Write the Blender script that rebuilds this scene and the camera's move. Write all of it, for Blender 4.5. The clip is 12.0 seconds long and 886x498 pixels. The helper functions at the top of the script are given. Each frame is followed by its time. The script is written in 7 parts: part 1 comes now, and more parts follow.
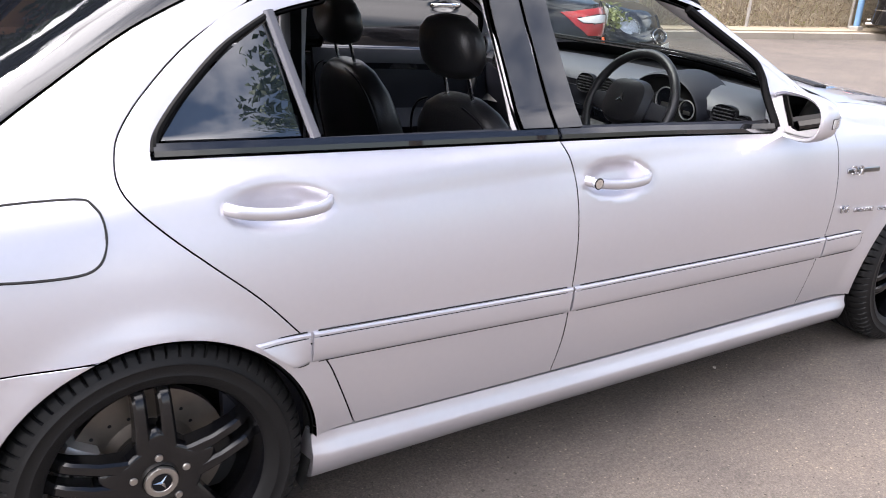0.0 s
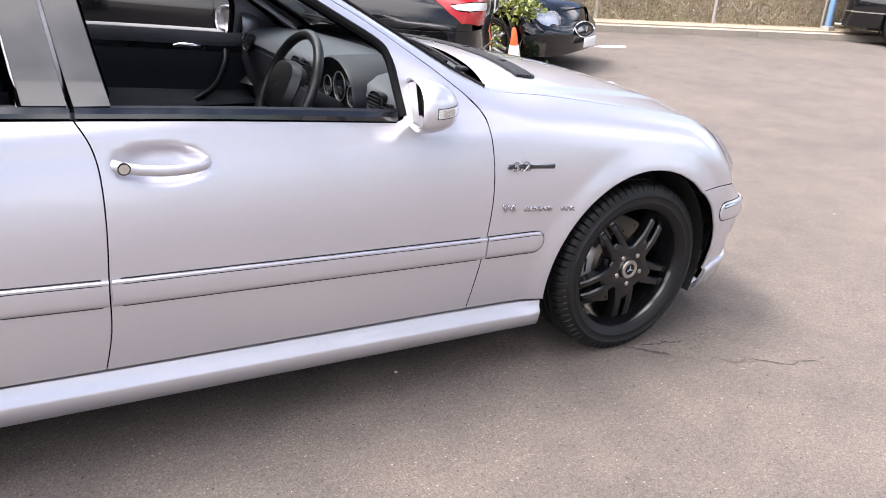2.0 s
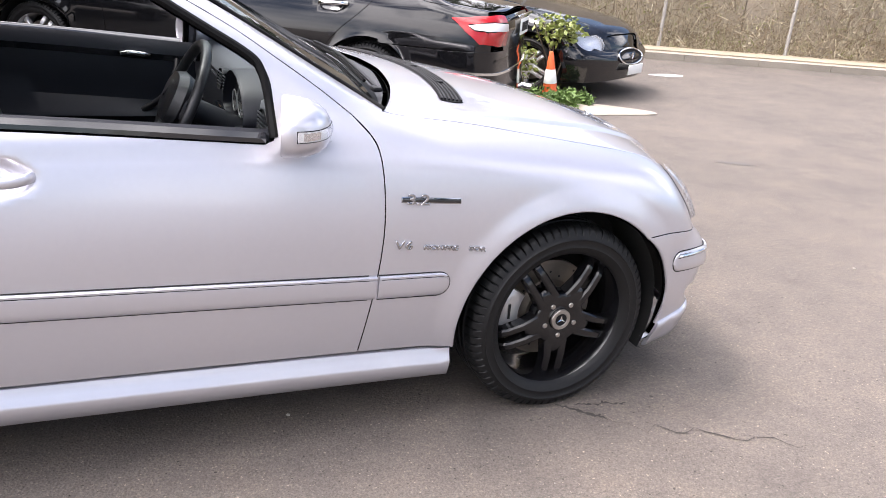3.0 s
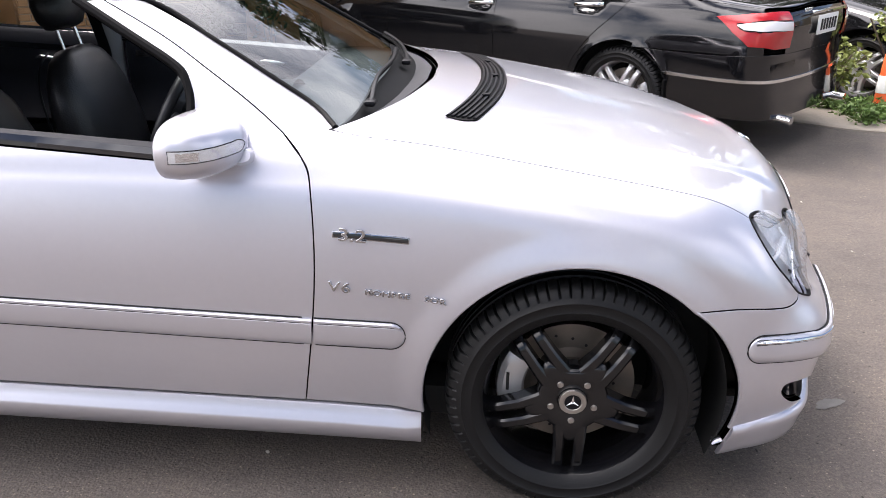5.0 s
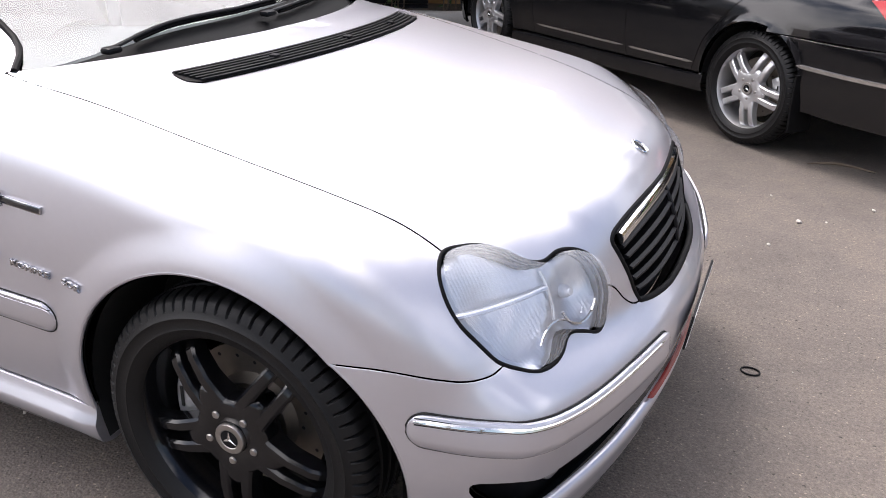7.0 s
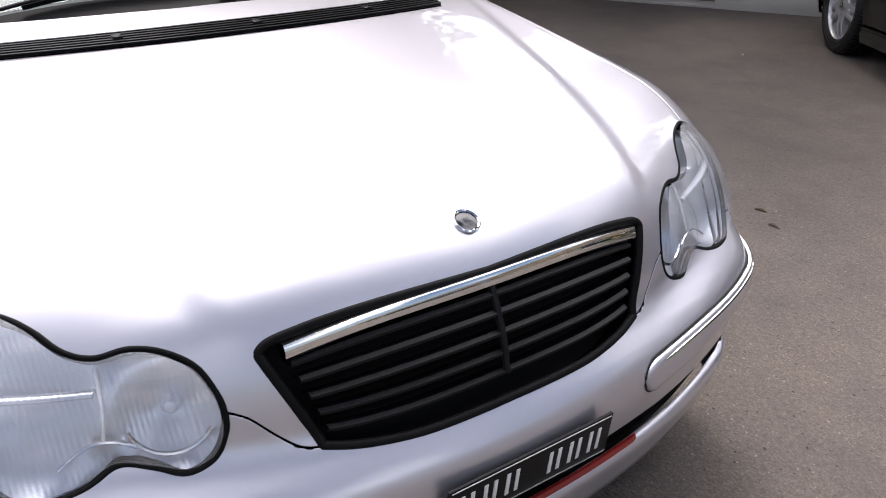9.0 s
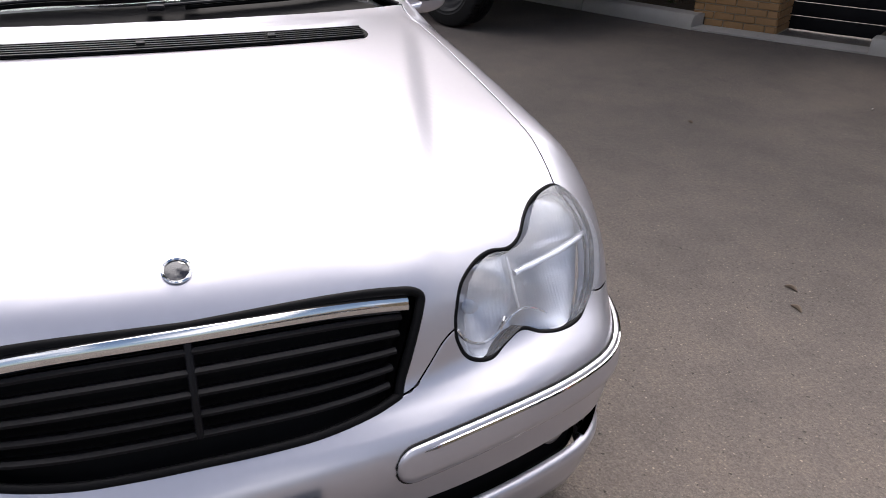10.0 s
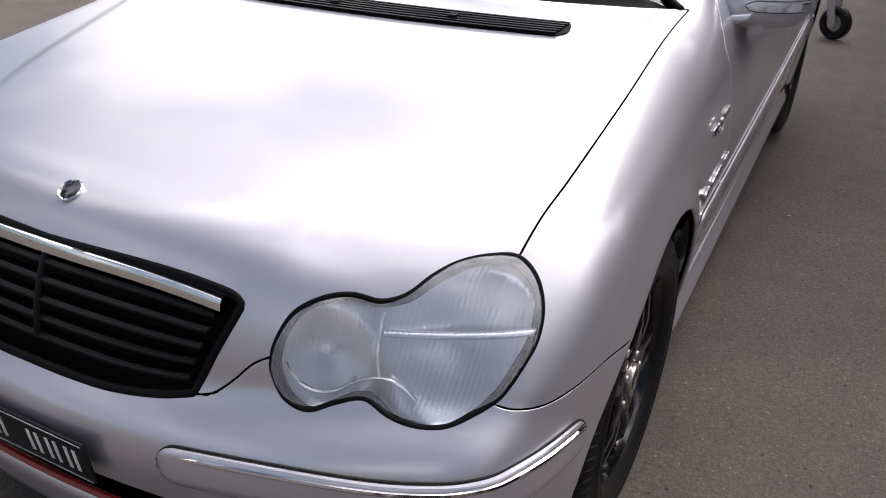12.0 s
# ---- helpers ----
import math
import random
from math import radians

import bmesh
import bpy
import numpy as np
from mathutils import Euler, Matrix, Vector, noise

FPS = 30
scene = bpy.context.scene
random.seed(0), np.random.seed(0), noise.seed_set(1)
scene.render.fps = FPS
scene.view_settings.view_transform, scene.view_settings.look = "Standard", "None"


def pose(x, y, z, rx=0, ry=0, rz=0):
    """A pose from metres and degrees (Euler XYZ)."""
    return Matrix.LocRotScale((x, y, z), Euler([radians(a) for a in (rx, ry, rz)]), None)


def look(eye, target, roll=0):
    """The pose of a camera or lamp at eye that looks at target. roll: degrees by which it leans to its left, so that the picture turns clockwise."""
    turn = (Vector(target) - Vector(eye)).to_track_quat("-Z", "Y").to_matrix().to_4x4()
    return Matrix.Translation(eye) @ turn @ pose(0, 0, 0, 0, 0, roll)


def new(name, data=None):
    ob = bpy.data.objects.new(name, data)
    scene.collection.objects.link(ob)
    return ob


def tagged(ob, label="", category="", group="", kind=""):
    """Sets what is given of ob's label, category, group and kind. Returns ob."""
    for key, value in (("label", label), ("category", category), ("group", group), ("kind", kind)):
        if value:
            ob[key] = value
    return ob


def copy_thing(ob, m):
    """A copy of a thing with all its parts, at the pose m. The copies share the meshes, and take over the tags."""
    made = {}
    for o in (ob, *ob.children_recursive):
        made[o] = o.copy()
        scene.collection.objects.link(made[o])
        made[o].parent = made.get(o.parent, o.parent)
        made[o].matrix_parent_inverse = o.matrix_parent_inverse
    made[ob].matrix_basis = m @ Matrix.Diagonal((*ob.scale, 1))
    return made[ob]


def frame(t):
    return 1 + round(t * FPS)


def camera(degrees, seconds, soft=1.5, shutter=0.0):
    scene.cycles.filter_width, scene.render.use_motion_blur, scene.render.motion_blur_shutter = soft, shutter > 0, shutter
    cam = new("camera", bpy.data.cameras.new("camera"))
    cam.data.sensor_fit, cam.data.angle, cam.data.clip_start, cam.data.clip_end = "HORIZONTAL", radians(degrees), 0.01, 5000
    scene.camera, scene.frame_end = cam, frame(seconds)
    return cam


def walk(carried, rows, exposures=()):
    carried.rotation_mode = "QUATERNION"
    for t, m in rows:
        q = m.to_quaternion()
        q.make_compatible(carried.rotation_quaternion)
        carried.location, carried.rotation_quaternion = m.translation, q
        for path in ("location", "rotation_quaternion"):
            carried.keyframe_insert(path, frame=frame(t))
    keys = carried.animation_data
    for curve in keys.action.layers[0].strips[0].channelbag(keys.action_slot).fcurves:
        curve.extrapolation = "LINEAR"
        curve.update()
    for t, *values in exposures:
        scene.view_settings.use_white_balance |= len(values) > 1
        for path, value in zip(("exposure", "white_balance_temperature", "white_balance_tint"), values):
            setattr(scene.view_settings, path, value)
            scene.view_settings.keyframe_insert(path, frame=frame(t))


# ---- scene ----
# camera and its walk
EXPO = tuple((t, stops, 6500, 17) for t, stops in ((0.0, 0.78), (3.0, 0.74), (5.0, 0.42), (6.5, 0.36), (8.5, -0.08), (10.5, -0.38), (12.0, -0.72)))
cam = camera(57.07, 12.0, soft=0.7, shutter=0.1)
walk(cam, [
    (0.0, look((-3.043, -2.308, 1.392), (-2.028, -0.742, 0.674), 2.61)),
    (0.5, look((-2.779, -2.422, 1.377), (-1.734, -0.880, 0.650), 3.28)),
    (1.0, look((-2.473, -2.500, 1.396), (-1.386, -0.972, 0.699), 3.84)),
    (1.5, look((-2.210, -2.670, 1.390), (-1.186, -1.120, 0.647), 2.94)),
    (2.0, look((-1.960, -2.779, 1.401), (-0.986, -1.196, 0.661), 4.10)),
    (2.5, look((-1.654, -2.777, 1.411), (-0.729, -1.158, 0.687), 5.43)),
    (3.0, look((-1.374, -2.797, 1.402), (-0.560, -1.113, 0.693), 5.59)),
    (3.2, look((-1.270, -2.799, 1.384), (-0.519, -1.102, 0.638), 5.49)),
    (4.8, look((-0.350, -2.604, 1.403), (-0.348, -0.757, 0.635), 1.21)),
    (5.0, look((-0.236, -2.591, 1.410), (-0.331, -0.739, 0.661), 0.80)),
    (5.5, look((0.047, -2.487, 1.403), (-0.185, -0.656, 0.632), -0.19)),
    (6.0, look((0.311, -2.287, 1.361), (-0.039, -0.504, 0.525), -2.58)),
    (6.5, look((0.595, -2.109, 1.345), (0.081, -0.345, 0.556), -0.70)),
    (6.7, look((0.717, -2.034, 1.352), (0.127, -0.299, 0.551), 0.69)),
    (8.5, look((1.465, -1.080, 1.332), (0.180, 0.142, 0.407), 2.26)),
    (9.0, look((1.534, -0.710, 1.341), (0.077, 0.310, 0.427), 0.65)),
    (9.5, look((1.626, -0.366, 1.333), (0.019, 0.473, 0.488), -0.12)),
    (10.0, look((1.740, -0.014, 1.363), (0.064, 0.629, 0.481), 1.38)),
    (10.5, look((1.734, 0.355, 1.377), (-0.012, 0.815, 0.517), 1.91)),
    (11.0, look((1.654, 0.660, 1.365), (-0.136, 0.810, 0.484), 2.52)),
    (11.5, look((1.585, 0.931, 1.380), (-0.151, 0.555, 0.462), 1.09)),
    (12.0, look((1.407, 1.129, 1.350), (-0.161, 0.321, 0.408), 1.04)),
], exposures=EXPO)

# world and sun
world = bpy.data.worlds.new("sky")
scene.world = world
world.use_nodes = True
SUN_DIR = Vector((-0.55, 0.26, 1.0)).normalized()
wn = world.node_tree.nodes
wl = world.node_tree.links
sky = wn.new("ShaderNodeTexSky")
sky.sky_type = "NISHITA"
sky.sun_disc = False
sky.sun_elevation = math.asin(SUN_DIR.z)
sky.sun_rotation = math.atan2(SUN_DIR.x, SUN_DIR.y)
sky.dust_density = 2.0
tc = wn.new("ShaderNodeTexCoord")
cloud_noise = wn.new("ShaderNodeTexNoise")
cloud_noise.inputs["Scale"].default_value = 2.2
cloud_noise.inputs["Detail"].default_value = 7
cloud_noise.inputs["Roughness"].default_value = 0.55
ramp = wn.new("ShaderNodeValToRGB")
ramp.color_ramp.elements[0].position = 0.48
ramp.color_ramp.elements[1].position = 0.63
mixer = wn.new("ShaderNodeMix")
mixer.data_type = "RGBA"
wl.new(tc.outputs["Generated"], cloud_noise.inputs["Vector"])
lean = wn.new("ShaderNodeVectorMath")
lean.operation = "DOT_PRODUCT"
lean.inputs[1].default_value = (-0.06, 0.03, 0.05)
bank = wn.new("ShaderNodeMath")
bank.operation = "ADD"
wl.new(tc.outputs["Generated"], lean.inputs[0])
wl.new(lean.outputs["Value"], bank.inputs[0])
wl.new(cloud_noise.outputs["Fac"], bank.inputs[1])
wl.new(bank.outputs[0], ramp.inputs["Fac"])
wl.new(ramp.outputs["Color"], mixer.inputs["Factor"])
# clouds scatter light forwards: brighter the nearer they stand to the sun
toward = wn.new("ShaderNodeVectorMath")
toward.operation = "DOT_PRODUCT"
toward.inputs[1].default_value = SUN_DIR
near = wn.new("ShaderNodeMath")
near.operation, near.use_clamp = "MAXIMUM", False
near.inputs[1].default_value = 0.0
curve = wn.new("ShaderNodeMath")
curve.operation = "POWER"
curve.inputs[1].default_value = 3.0
gain = wn.new("ShaderNodeMath")
gain.operation = "MULTIPLY_ADD"
gain.inputs[1].default_value, gain.inputs[2].default_value = 32.0, 15.5
wl.new(tc.outputs["Generated"], toward.inputs[0])
wl.new(toward.outputs["Value"], near.inputs[0])
wl.new(near.outputs[0], curve.inputs[0])
wl.new(curve.outputs[0], gain.inputs[0])
wl.new(gain.outputs[0], mixer.inputs["B"])
wl.new(sky.outputs["Color"], mixer.inputs["A"])
wl.new(mixer.outputs["Result"], wn["Background"].inputs["Color"])
wn["Background"].inputs["Strength"].default_value = 0.15
sun = new("sun", bpy.data.lights.new("sun", "SUN"))
sun.data.energy = 3.3
sun.data.angle = radians(20.0)
sun.data.color = (1.0, 0.95, 0.87)
sun.matrix_world = look(SUN_DIR * 20, (0, 0, 0))

# materials
def material(name, color, rough=0.5, metal=0.0, coat=0.0, vary=0.0, scale=8.0, bump=0.0, bump_scale=60.0, fine=0.0, spec=0.5):
    """Principled surface; vary: coarse and fine change of tone; bump: relief in metres."""
    m = bpy.data.materials.new(name)
    m.use_nodes = True
    nt, b = m.node_tree, m.node_tree.nodes["Principled BSDF"]
    b.inputs["Base Color"].default_value = (*color, 1)
    b.inputs["Roughness"].default_value = rough
    b.inputs["Metallic"].default_value = metal
    b.inputs["Coat Weight"].default_value = coat
    b.inputs["Coat Roughness"].default_value = 0.03
    b.inputs["Specular IOR Level"].default_value = spec
    co = nt.nodes.new("ShaderNodeTexCoord")
    if vary or fine:
        n1 = nt.nodes.new("ShaderNodeTexNoise")
        n1.inputs["Scale"].default_value = scale
        n1.inputs["Detail"].default_value = 6
        n2 = nt.nodes.new("ShaderNodeTexNoise")
        n2.inputs["Scale"].default_value = scale * 22
        n2.inputs["Detail"].default_value = 3
        nt.links.new(co.outputs["Object"], n1.inputs["Vector"])
        nt.links.new(co.outputs["Object"], n2.inputs["Vector"])
        mul = nt.nodes.new("ShaderNodeMath")
        mul.operation = "MULTIPLY_ADD"
        mul.inputs[1].default_value = 2 * vary
        mul.inputs[2].default_value = 1 - vary - fine
        mul2 = nt.nodes.new("ShaderNodeMath")
        mul2.operation = "MULTIPLY_ADD"
        mul2.inputs[1].default_value = 2 * fine
        nt.links.new(n1.outputs["Fac"], mul.inputs[0])
        nt.links.new(n2.outputs["Fac"], mul2.inputs[0])
        nt.links.new(mul.outputs[0], mul2.inputs[2])
        hsv = nt.nodes.new("ShaderNodeHueSaturation")
        hsv.inputs["Color"].default_value = (*color, 1)
        nt.links.new(mul2.outputs[0], hsv.inputs["Value"])
        nt.links.new(hsv.outputs["Color"], b.inputs["Base Color"])
    if bump:
        n3 = nt.nodes.new("ShaderNodeTexNoise")
        n3.inputs["Scale"].default_value = bump_scale
        n3.inputs["Detail"].default_value = 5
        nt.links.new(co.outputs["Object"], n3.inputs["Vector"])
        bp = nt.nodes.new("ShaderNodeBump")
        bp.inputs["Distance"].default_value = bump
        nt.links.new(n3.outputs["Fac"], bp.inputs["Height"])
        nt.links.new(bp.outputs["Normal"], b.inputs["Normal"])
    return m


def glass_material(name, color=(0.9, 0.95, 0.93), rough=0.0, ior=1.45):
    m = bpy.data.materials.new(name)
    m.use_nodes = True
    b = m.node_tree.nodes["Principled BSDF"]
    b.inputs["Base Color"].default_value = (*color, 1)
    b.inputs["Transmission Weight"].default_value = 1.0
    b.inputs["Roughness"].default_value = rough
    b.inputs["IOR"].default_value = ior
    return m


SILVER = material("silver_paint", (0.585, 0.58, 0.630), rough=0.36, metal=0.75, coat=1.0, vary=0.015, scale=3, fine=0.02)
SILVER.node_tree.nodes["Principled BSDF"].inputs["Coat Roughness"].default_value = 0.025
BLACK_PAINT = material("black_paint", (0.006, 0.006, 0.007), rough=0.06, vary=0.1, scale=4, spec=0.6)
DARK = material("dark_gap", (0.008, 0.008, 0.008), rough=0.8)
RUBBER = material("tyre_rubber", (0.0065, 0.0065, 0.007), rough=0.48, spec=0.26, vary=0.25, scale=14, bump=0.0006, bump_scale=300)
SEAL = material("black_seal", (0.004, 0.004, 0.0045), rough=0.55, spec=0.10, vary=0.2, scale=30)
TRIM = material("black_trim", (0.008, 0.008, 0.0095), rough=0.36, vary=0.1, scale=20, spec=0.14)
GLOSS = material("gloss_black", (0.006, 0.007, 0.010), rough=0.03)
GLOSS.node_tree.nodes["Principled BSDF"].inputs["IOR"].default_value = 1.75
TINTED = material("tinted_glass", (0.008, 0.012, 0.016), rough=0.01)
TINTED.node_tree.nodes["Principled BSDF"].inputs["IOR"].default_value = 2.3
RIM = material("black_alloy", (0.005, 0.005, 0.006), rough=0.14, spec=0.5, vary=0.15, scale=12)
CHROME = material("chrome", (0.78, 0.78, 0.78), rough=0.08, metal=1.0, vary=0.05, scale=30)
STEEL = material("brake_steel", (0.42, 0.40, 0.38), rough=0.38, metal=1.0, vary=0.2, scale=25)
DISC = material("worn_disc", (0.20, 0.175, 0.15), rough=0.45, metal=0.8, vary=0.35, scale=20)
CALIPER = material("caliper_silver", (0.50, 0.50, 0.51), rough=0.35, metal=0.6, vary=0.05)
LEATHER = material("black_leather", (0.016, 0.016, 0.018), rough=0.36, vary=0.2, scale=10, bump=0.0008, bump_scale=160)
DIVIDER = material("window_divider", (0.10, 0.10, 0.115), rough=0.35, vary=0.1)
PLASTIC = material("dark_plastic", (0.024, 0.025, 0.030), rough=0.55, spec=0.4, vary=0.12, scale=12, bump=0.0001, bump_scale=240)
# pad colour with the sky's light on it put into the tone
DASH_SKYLIT = material("dash_skylit", (0.060, 0.063, 0.074), rough=0.48, spec=0.45, vary=0.10, scale=12)
LINING = material("door_lining", (0.011, 0.012, 0.018), rough=0.5, spec=0.4, vary=0.12, scale=12)
GREY_FABRIC = material("grey_trim", (0.45, 0.45, 0.47), rough=0.9, vary=0.1)
CARPET = material("carpet", (0.02, 0.02, 0.022), rough=0.95)
REFLECTOR = material("lamp_reflector", (0.56, 0.58, 0.63), rough=0.30, metal=0.9, vary=0.04, scale=18)
BADGE = material("badge_chrome", (0.46, 0.46, 0.48), rough=0.10, metal=1.0, vary=0.05, scale=40)
SIGNAL = material("signal_white", (0.80, 0.80, 0.80), rough=0.25, metal=0.3, coat=1.0, vary=0.05, scale=60)
RED = material("red_lacquer", (0.22, 0.012, 0.010), rough=0.35, coat=0.5)
WHITE = material("white_paint", (0.75, 0.75, 0.73), rough=0.5, vary=0.06)
PLATE = material("plate_black", (0.010, 0.010, 0.011), rough=0.45, spec=0.15, vary=0.1)


def pane_material(name, tint, haze=0.0, ior=1.5, flutes=0.0):
    """A thin clear sheet: see-through, with a mirror gloss that grows at grazing angles and a slight haze."""
    m = bpy.data.materials.new(name)
    m.use_nodes = True
    nt = m.node_tree
    out = nt.nodes["Material Output"]
    nt.nodes.remove(nt.nodes["Principled BSDF"])
    clear = nt.nodes.new("ShaderNodeBsdfTransparent")
    clear.inputs["Color"].default_value = (*tint, 1)
    veil = nt.nodes.new("ShaderNodeBsdfDiffuse")
    veil.inputs["Color"].default_value = (0.80, 0.82, 0.86, 1)
    gloss = nt.nodes.new("ShaderNodeBsdfGlossy")
    gloss.inputs["Roughness"].default_value = 0.02
    facing = nt.nodes.new("ShaderNodeLayerWeight")
    facing.inputs["Blend"].default_value = 0.5
    power = nt.nodes.new("ShaderNodeMath")
    power.operation = "POWER"
    power.inputs[1].default_value = 5.0
    fres = nt.nodes.new("ShaderNodeMath")
    fres.operation = "MULTIPLY_ADD"
    base = ((ior - 1) / (ior + 1))**2 * 2
    fres.inputs[1].default_value, fres.inputs[2].default_value = 1 - base, base
    nt.links.new(facing.outputs["Facing"], power.inputs[0])
    nt.links.new(power.outputs[0], fres.inputs[0])
    m1, m2 = nt.nodes.new("ShaderNodeMixShader"), nt.nodes.new("ShaderNodeMixShader")
    co = nt.nodes.new("ShaderNodeTexCoord")
    dust = nt.nodes.new("ShaderNodeTexNoise")
    dust.inputs["Scale"].default_value = 9
    dust.inputs["Detail"].default_value = 6
    nt.links.new(co.outputs["Object"], dust.inputs["Vector"])
    amount = nt.nodes.new("ShaderNodeMath")
    amount.operation = "MULTIPLY"
    amount.inputs[1].default_value = 2 * haze
    nt.links.new(dust.outputs["Fac"], amount.inputs[0])
    nt.links.new(amount.outputs[0], m1.inputs["Fac"])
    nt.links.new(clear.outputs[0], m1.inputs[1])
    nt.links.new(veil.outputs[0], m1.inputs[2])
    nt.links.new(fres.outputs[0], m2.inputs["Fac"])
    nt.links.new(m1.outputs[0], m2.inputs[1])
    nt.links.new(gloss.outputs[0], m2.inputs[2])
    nt.links.new(m2.outputs[0], out.inputs["Surface"])
    if flutes:
        wave = nt.nodes.new("ShaderNodeTexWave")
        wave.bands_direction = "Y"
        wave.inputs["Scale"].default_value = 42
        bp = nt.nodes.new("ShaderNodeBump")
        bp.inputs["Distance"].default_value = 0.001
        bp.inputs["Strength"].default_value = flutes
        nt.links.new(co.outputs["Object"], wave.inputs["Vector"])
        nt.links.new(wave.outputs["Fac"], bp.inputs["Height"])
        nt.links.new(bp.outputs["Normal"], gloss.inputs["Normal"])
    return m


def fluted(m, scale=40):
    """Adds fine upright ribs to a reflector."""
    nt, b = m.node_tree, m.node_tree.nodes["Principled BSDF"]
    co = nt.nodes.new("ShaderNodeTexCoord")
    wave = nt.nodes.new("ShaderNodeTexWave")
    wave.bands_direction = "Y"
    wave.inputs["Scale"].default_value = scale
    wave.inputs["Distortion"].default_value = 0.3
    bp = nt.nodes.new("ShaderNodeBump")
    bp.inputs["Distance"].default_value = 0.0010
    bp.inputs["Strength"].default_value = 0.25
    nt.links.new(co.outputs["Object"], wave.inputs["Vector"])
    nt.links.new(wave.outputs["Fac"], bp.inputs["Height"])
    nt.links.new(bp.outputs["Normal"], b.inputs["Normal"])
    return m


fluted(REFLECTOR)
LENS = pane_material("lamp_lens", (0.93, 0.95, 0.98), 0.20, 1.5, 0.12)
CLEAR = pane_material("clear_plastic", (0.95, 0.95, 0.96), 0.08, 1.45)
WINDOW = pane_material("window_glass", (0.72, 0.79, 0.77), 0.0, 1.65)
MIRROR = material("mirror_glass", (0.50, 0.48, 0.45), rough=0.02, metal=1.0)
# ---- body surface of the silver car: x ahead of the front axle, y to its left, z up ----
def sstep(a, b, v):
    t = np.clip((v - a) / (b - a), 0, 1)
    return t * t * (3 - 2 * t)


def smax(a, b, k):
    h = np.clip(0.5 + 0.5 * (a - b) / k, 0, 1)
    return b * (1 - h) + a * h + k * h * (1 - h)


def smin(a, b, k):
    return -smax(-a, -b, k)


HOOD_X = (-3.8, -3.4, -0.75, -0.33, 0.0, 0.3, 0.5, 0.6, 0.7, 0.85)
HOOD_Z = (0.93, 0.975, 0.99, 0.964, 0.9166, 0.862, 0.8063, 0.7785, 0.7045, 0.63)


def spline(xs, ys, v):
    """Smooth curve through a few knots (cubic Hermite)."""
    xs, ys = np.asarray(xs, float), np.asarray(ys, float)
    m = np.gradient(ys, xs)
    i = np.clip(np.searchsorted(xs, v) - 1, 0, len(xs) - 2)
    h = xs[i + 1] - xs[i]
    t = np.clip((v - xs[i]) / h, 0, 1)
    return ((2 * t**3 - 3 * t**2 + 1) * ys[i] + (t**3 - 2 * t**2 + t) * h * m[i]
            + (3 * t**2 - 2 * t**3) * ys[i + 1] + (t**3 - t**2) * h * m[i + 1])


def lower_body(x, Y, z):
    w = 0.875 - 0.638 * np.maximum(z - 0.62, 0)**2 - 0.30 * np.maximum(0.62 - z, 0)**2
    w = w - 0.10 * np.maximum(-2.7 - x, 0)**2 + 0.009 * sstep(-0.5, 0.2, x) - 0.009 * sstep(0.15, 0.6, x)
    w = w + 0.013 * sstep(0.457, 0.372, np.hypot(x, z - 0.314)) + 0.012 * np.exp(-((np.hypot(x + 2.757, z - 0.314) - 0.338) / 0.04)**2)
    for hx, hz in ((-1.565, 0.827), (-2.478, 0.876)):
        r = np.hypot((x - hx) / 0.112, (z - hz + 0.06 * (x - hx)) / 0.046)
        w = w - 0.021 * sstep(1.22, 0.40, r)
    side = Y - w
    q = smax(z - 0.6, -0.045, 0.05)
    slope = np.sqrt(1 + (0.9 * Y)**2)
    upper = (x - (0.7062 - 0.406 * Y**2 + 0.175 * Y**4 - 0.101 * q - 0.591 * Y**2 * q)) / slope / np.sqrt(1 + (0.24 + 1.02 * Y**2)**2 * 0.5)
    shelf = (z - (0.531 + 0.0244 * sstep(0.35, 0.75, Y))) * 0.92
    front = smin(upper, smax((x - (0.7786 - 0.256 * Y**2 - 0.028 * Y**4 + 0.166 * (z - 0.45))) / slope, shelf, 0.119), 0.048)
    ridge = 0.41 + (0.606 - x) * 0.272
    crown = 0.0852 * Y**2 - 0.0196 * Y**4 + 0.0085 * sstep(-0.022, 0.034, Y - ridge) * sstep(-0.55, -0.1, x) * sstep(0.68, 0.50, x)
    top = (z - (spline(HOOD_X, HOOD_Z, x) - crown)) * 0.97
    rear = -(x + 3.72 - 0.12 * Y**2 + 0.1 * np.abs(z - 0.6))
    f = smax(side, top, 0.123)
    f = smax(f, front, 0.142)
    return smax(f, rear, 0.15)


def cabin(x, Y, z):
    side = (Y - (0.795 - 0.42 * (z - 0.95) - 0.02 * ((x + 1.8) / 1.2)**2)) * 0.92
    wind = (x + 0.605 + 1.87 * (z - 0.948) - 0.30 * (0.503 - Y**2)) / 2.1
    back = (-(x + 3.28) + 1.75 * (z - 0.97) + 0.12 * Y**2) / 2.0
    roof = z - (1.425 - 0.06 * Y**2 - 0.05 * (x + 1.9)**2)
    f = smax(side, wind, 0.05)
    f = smax(f, back, 0.08)
    f = smax(f, 0.90 - z, 0.04)
    return smax(f, roof, 0.08)


def surface(x, y, z):
    """Below zero inside the car's skin."""
    Y = np.abs(y)
    return smin(lower_body(x, Y, z), cabin(x, Y, z), 0.05)


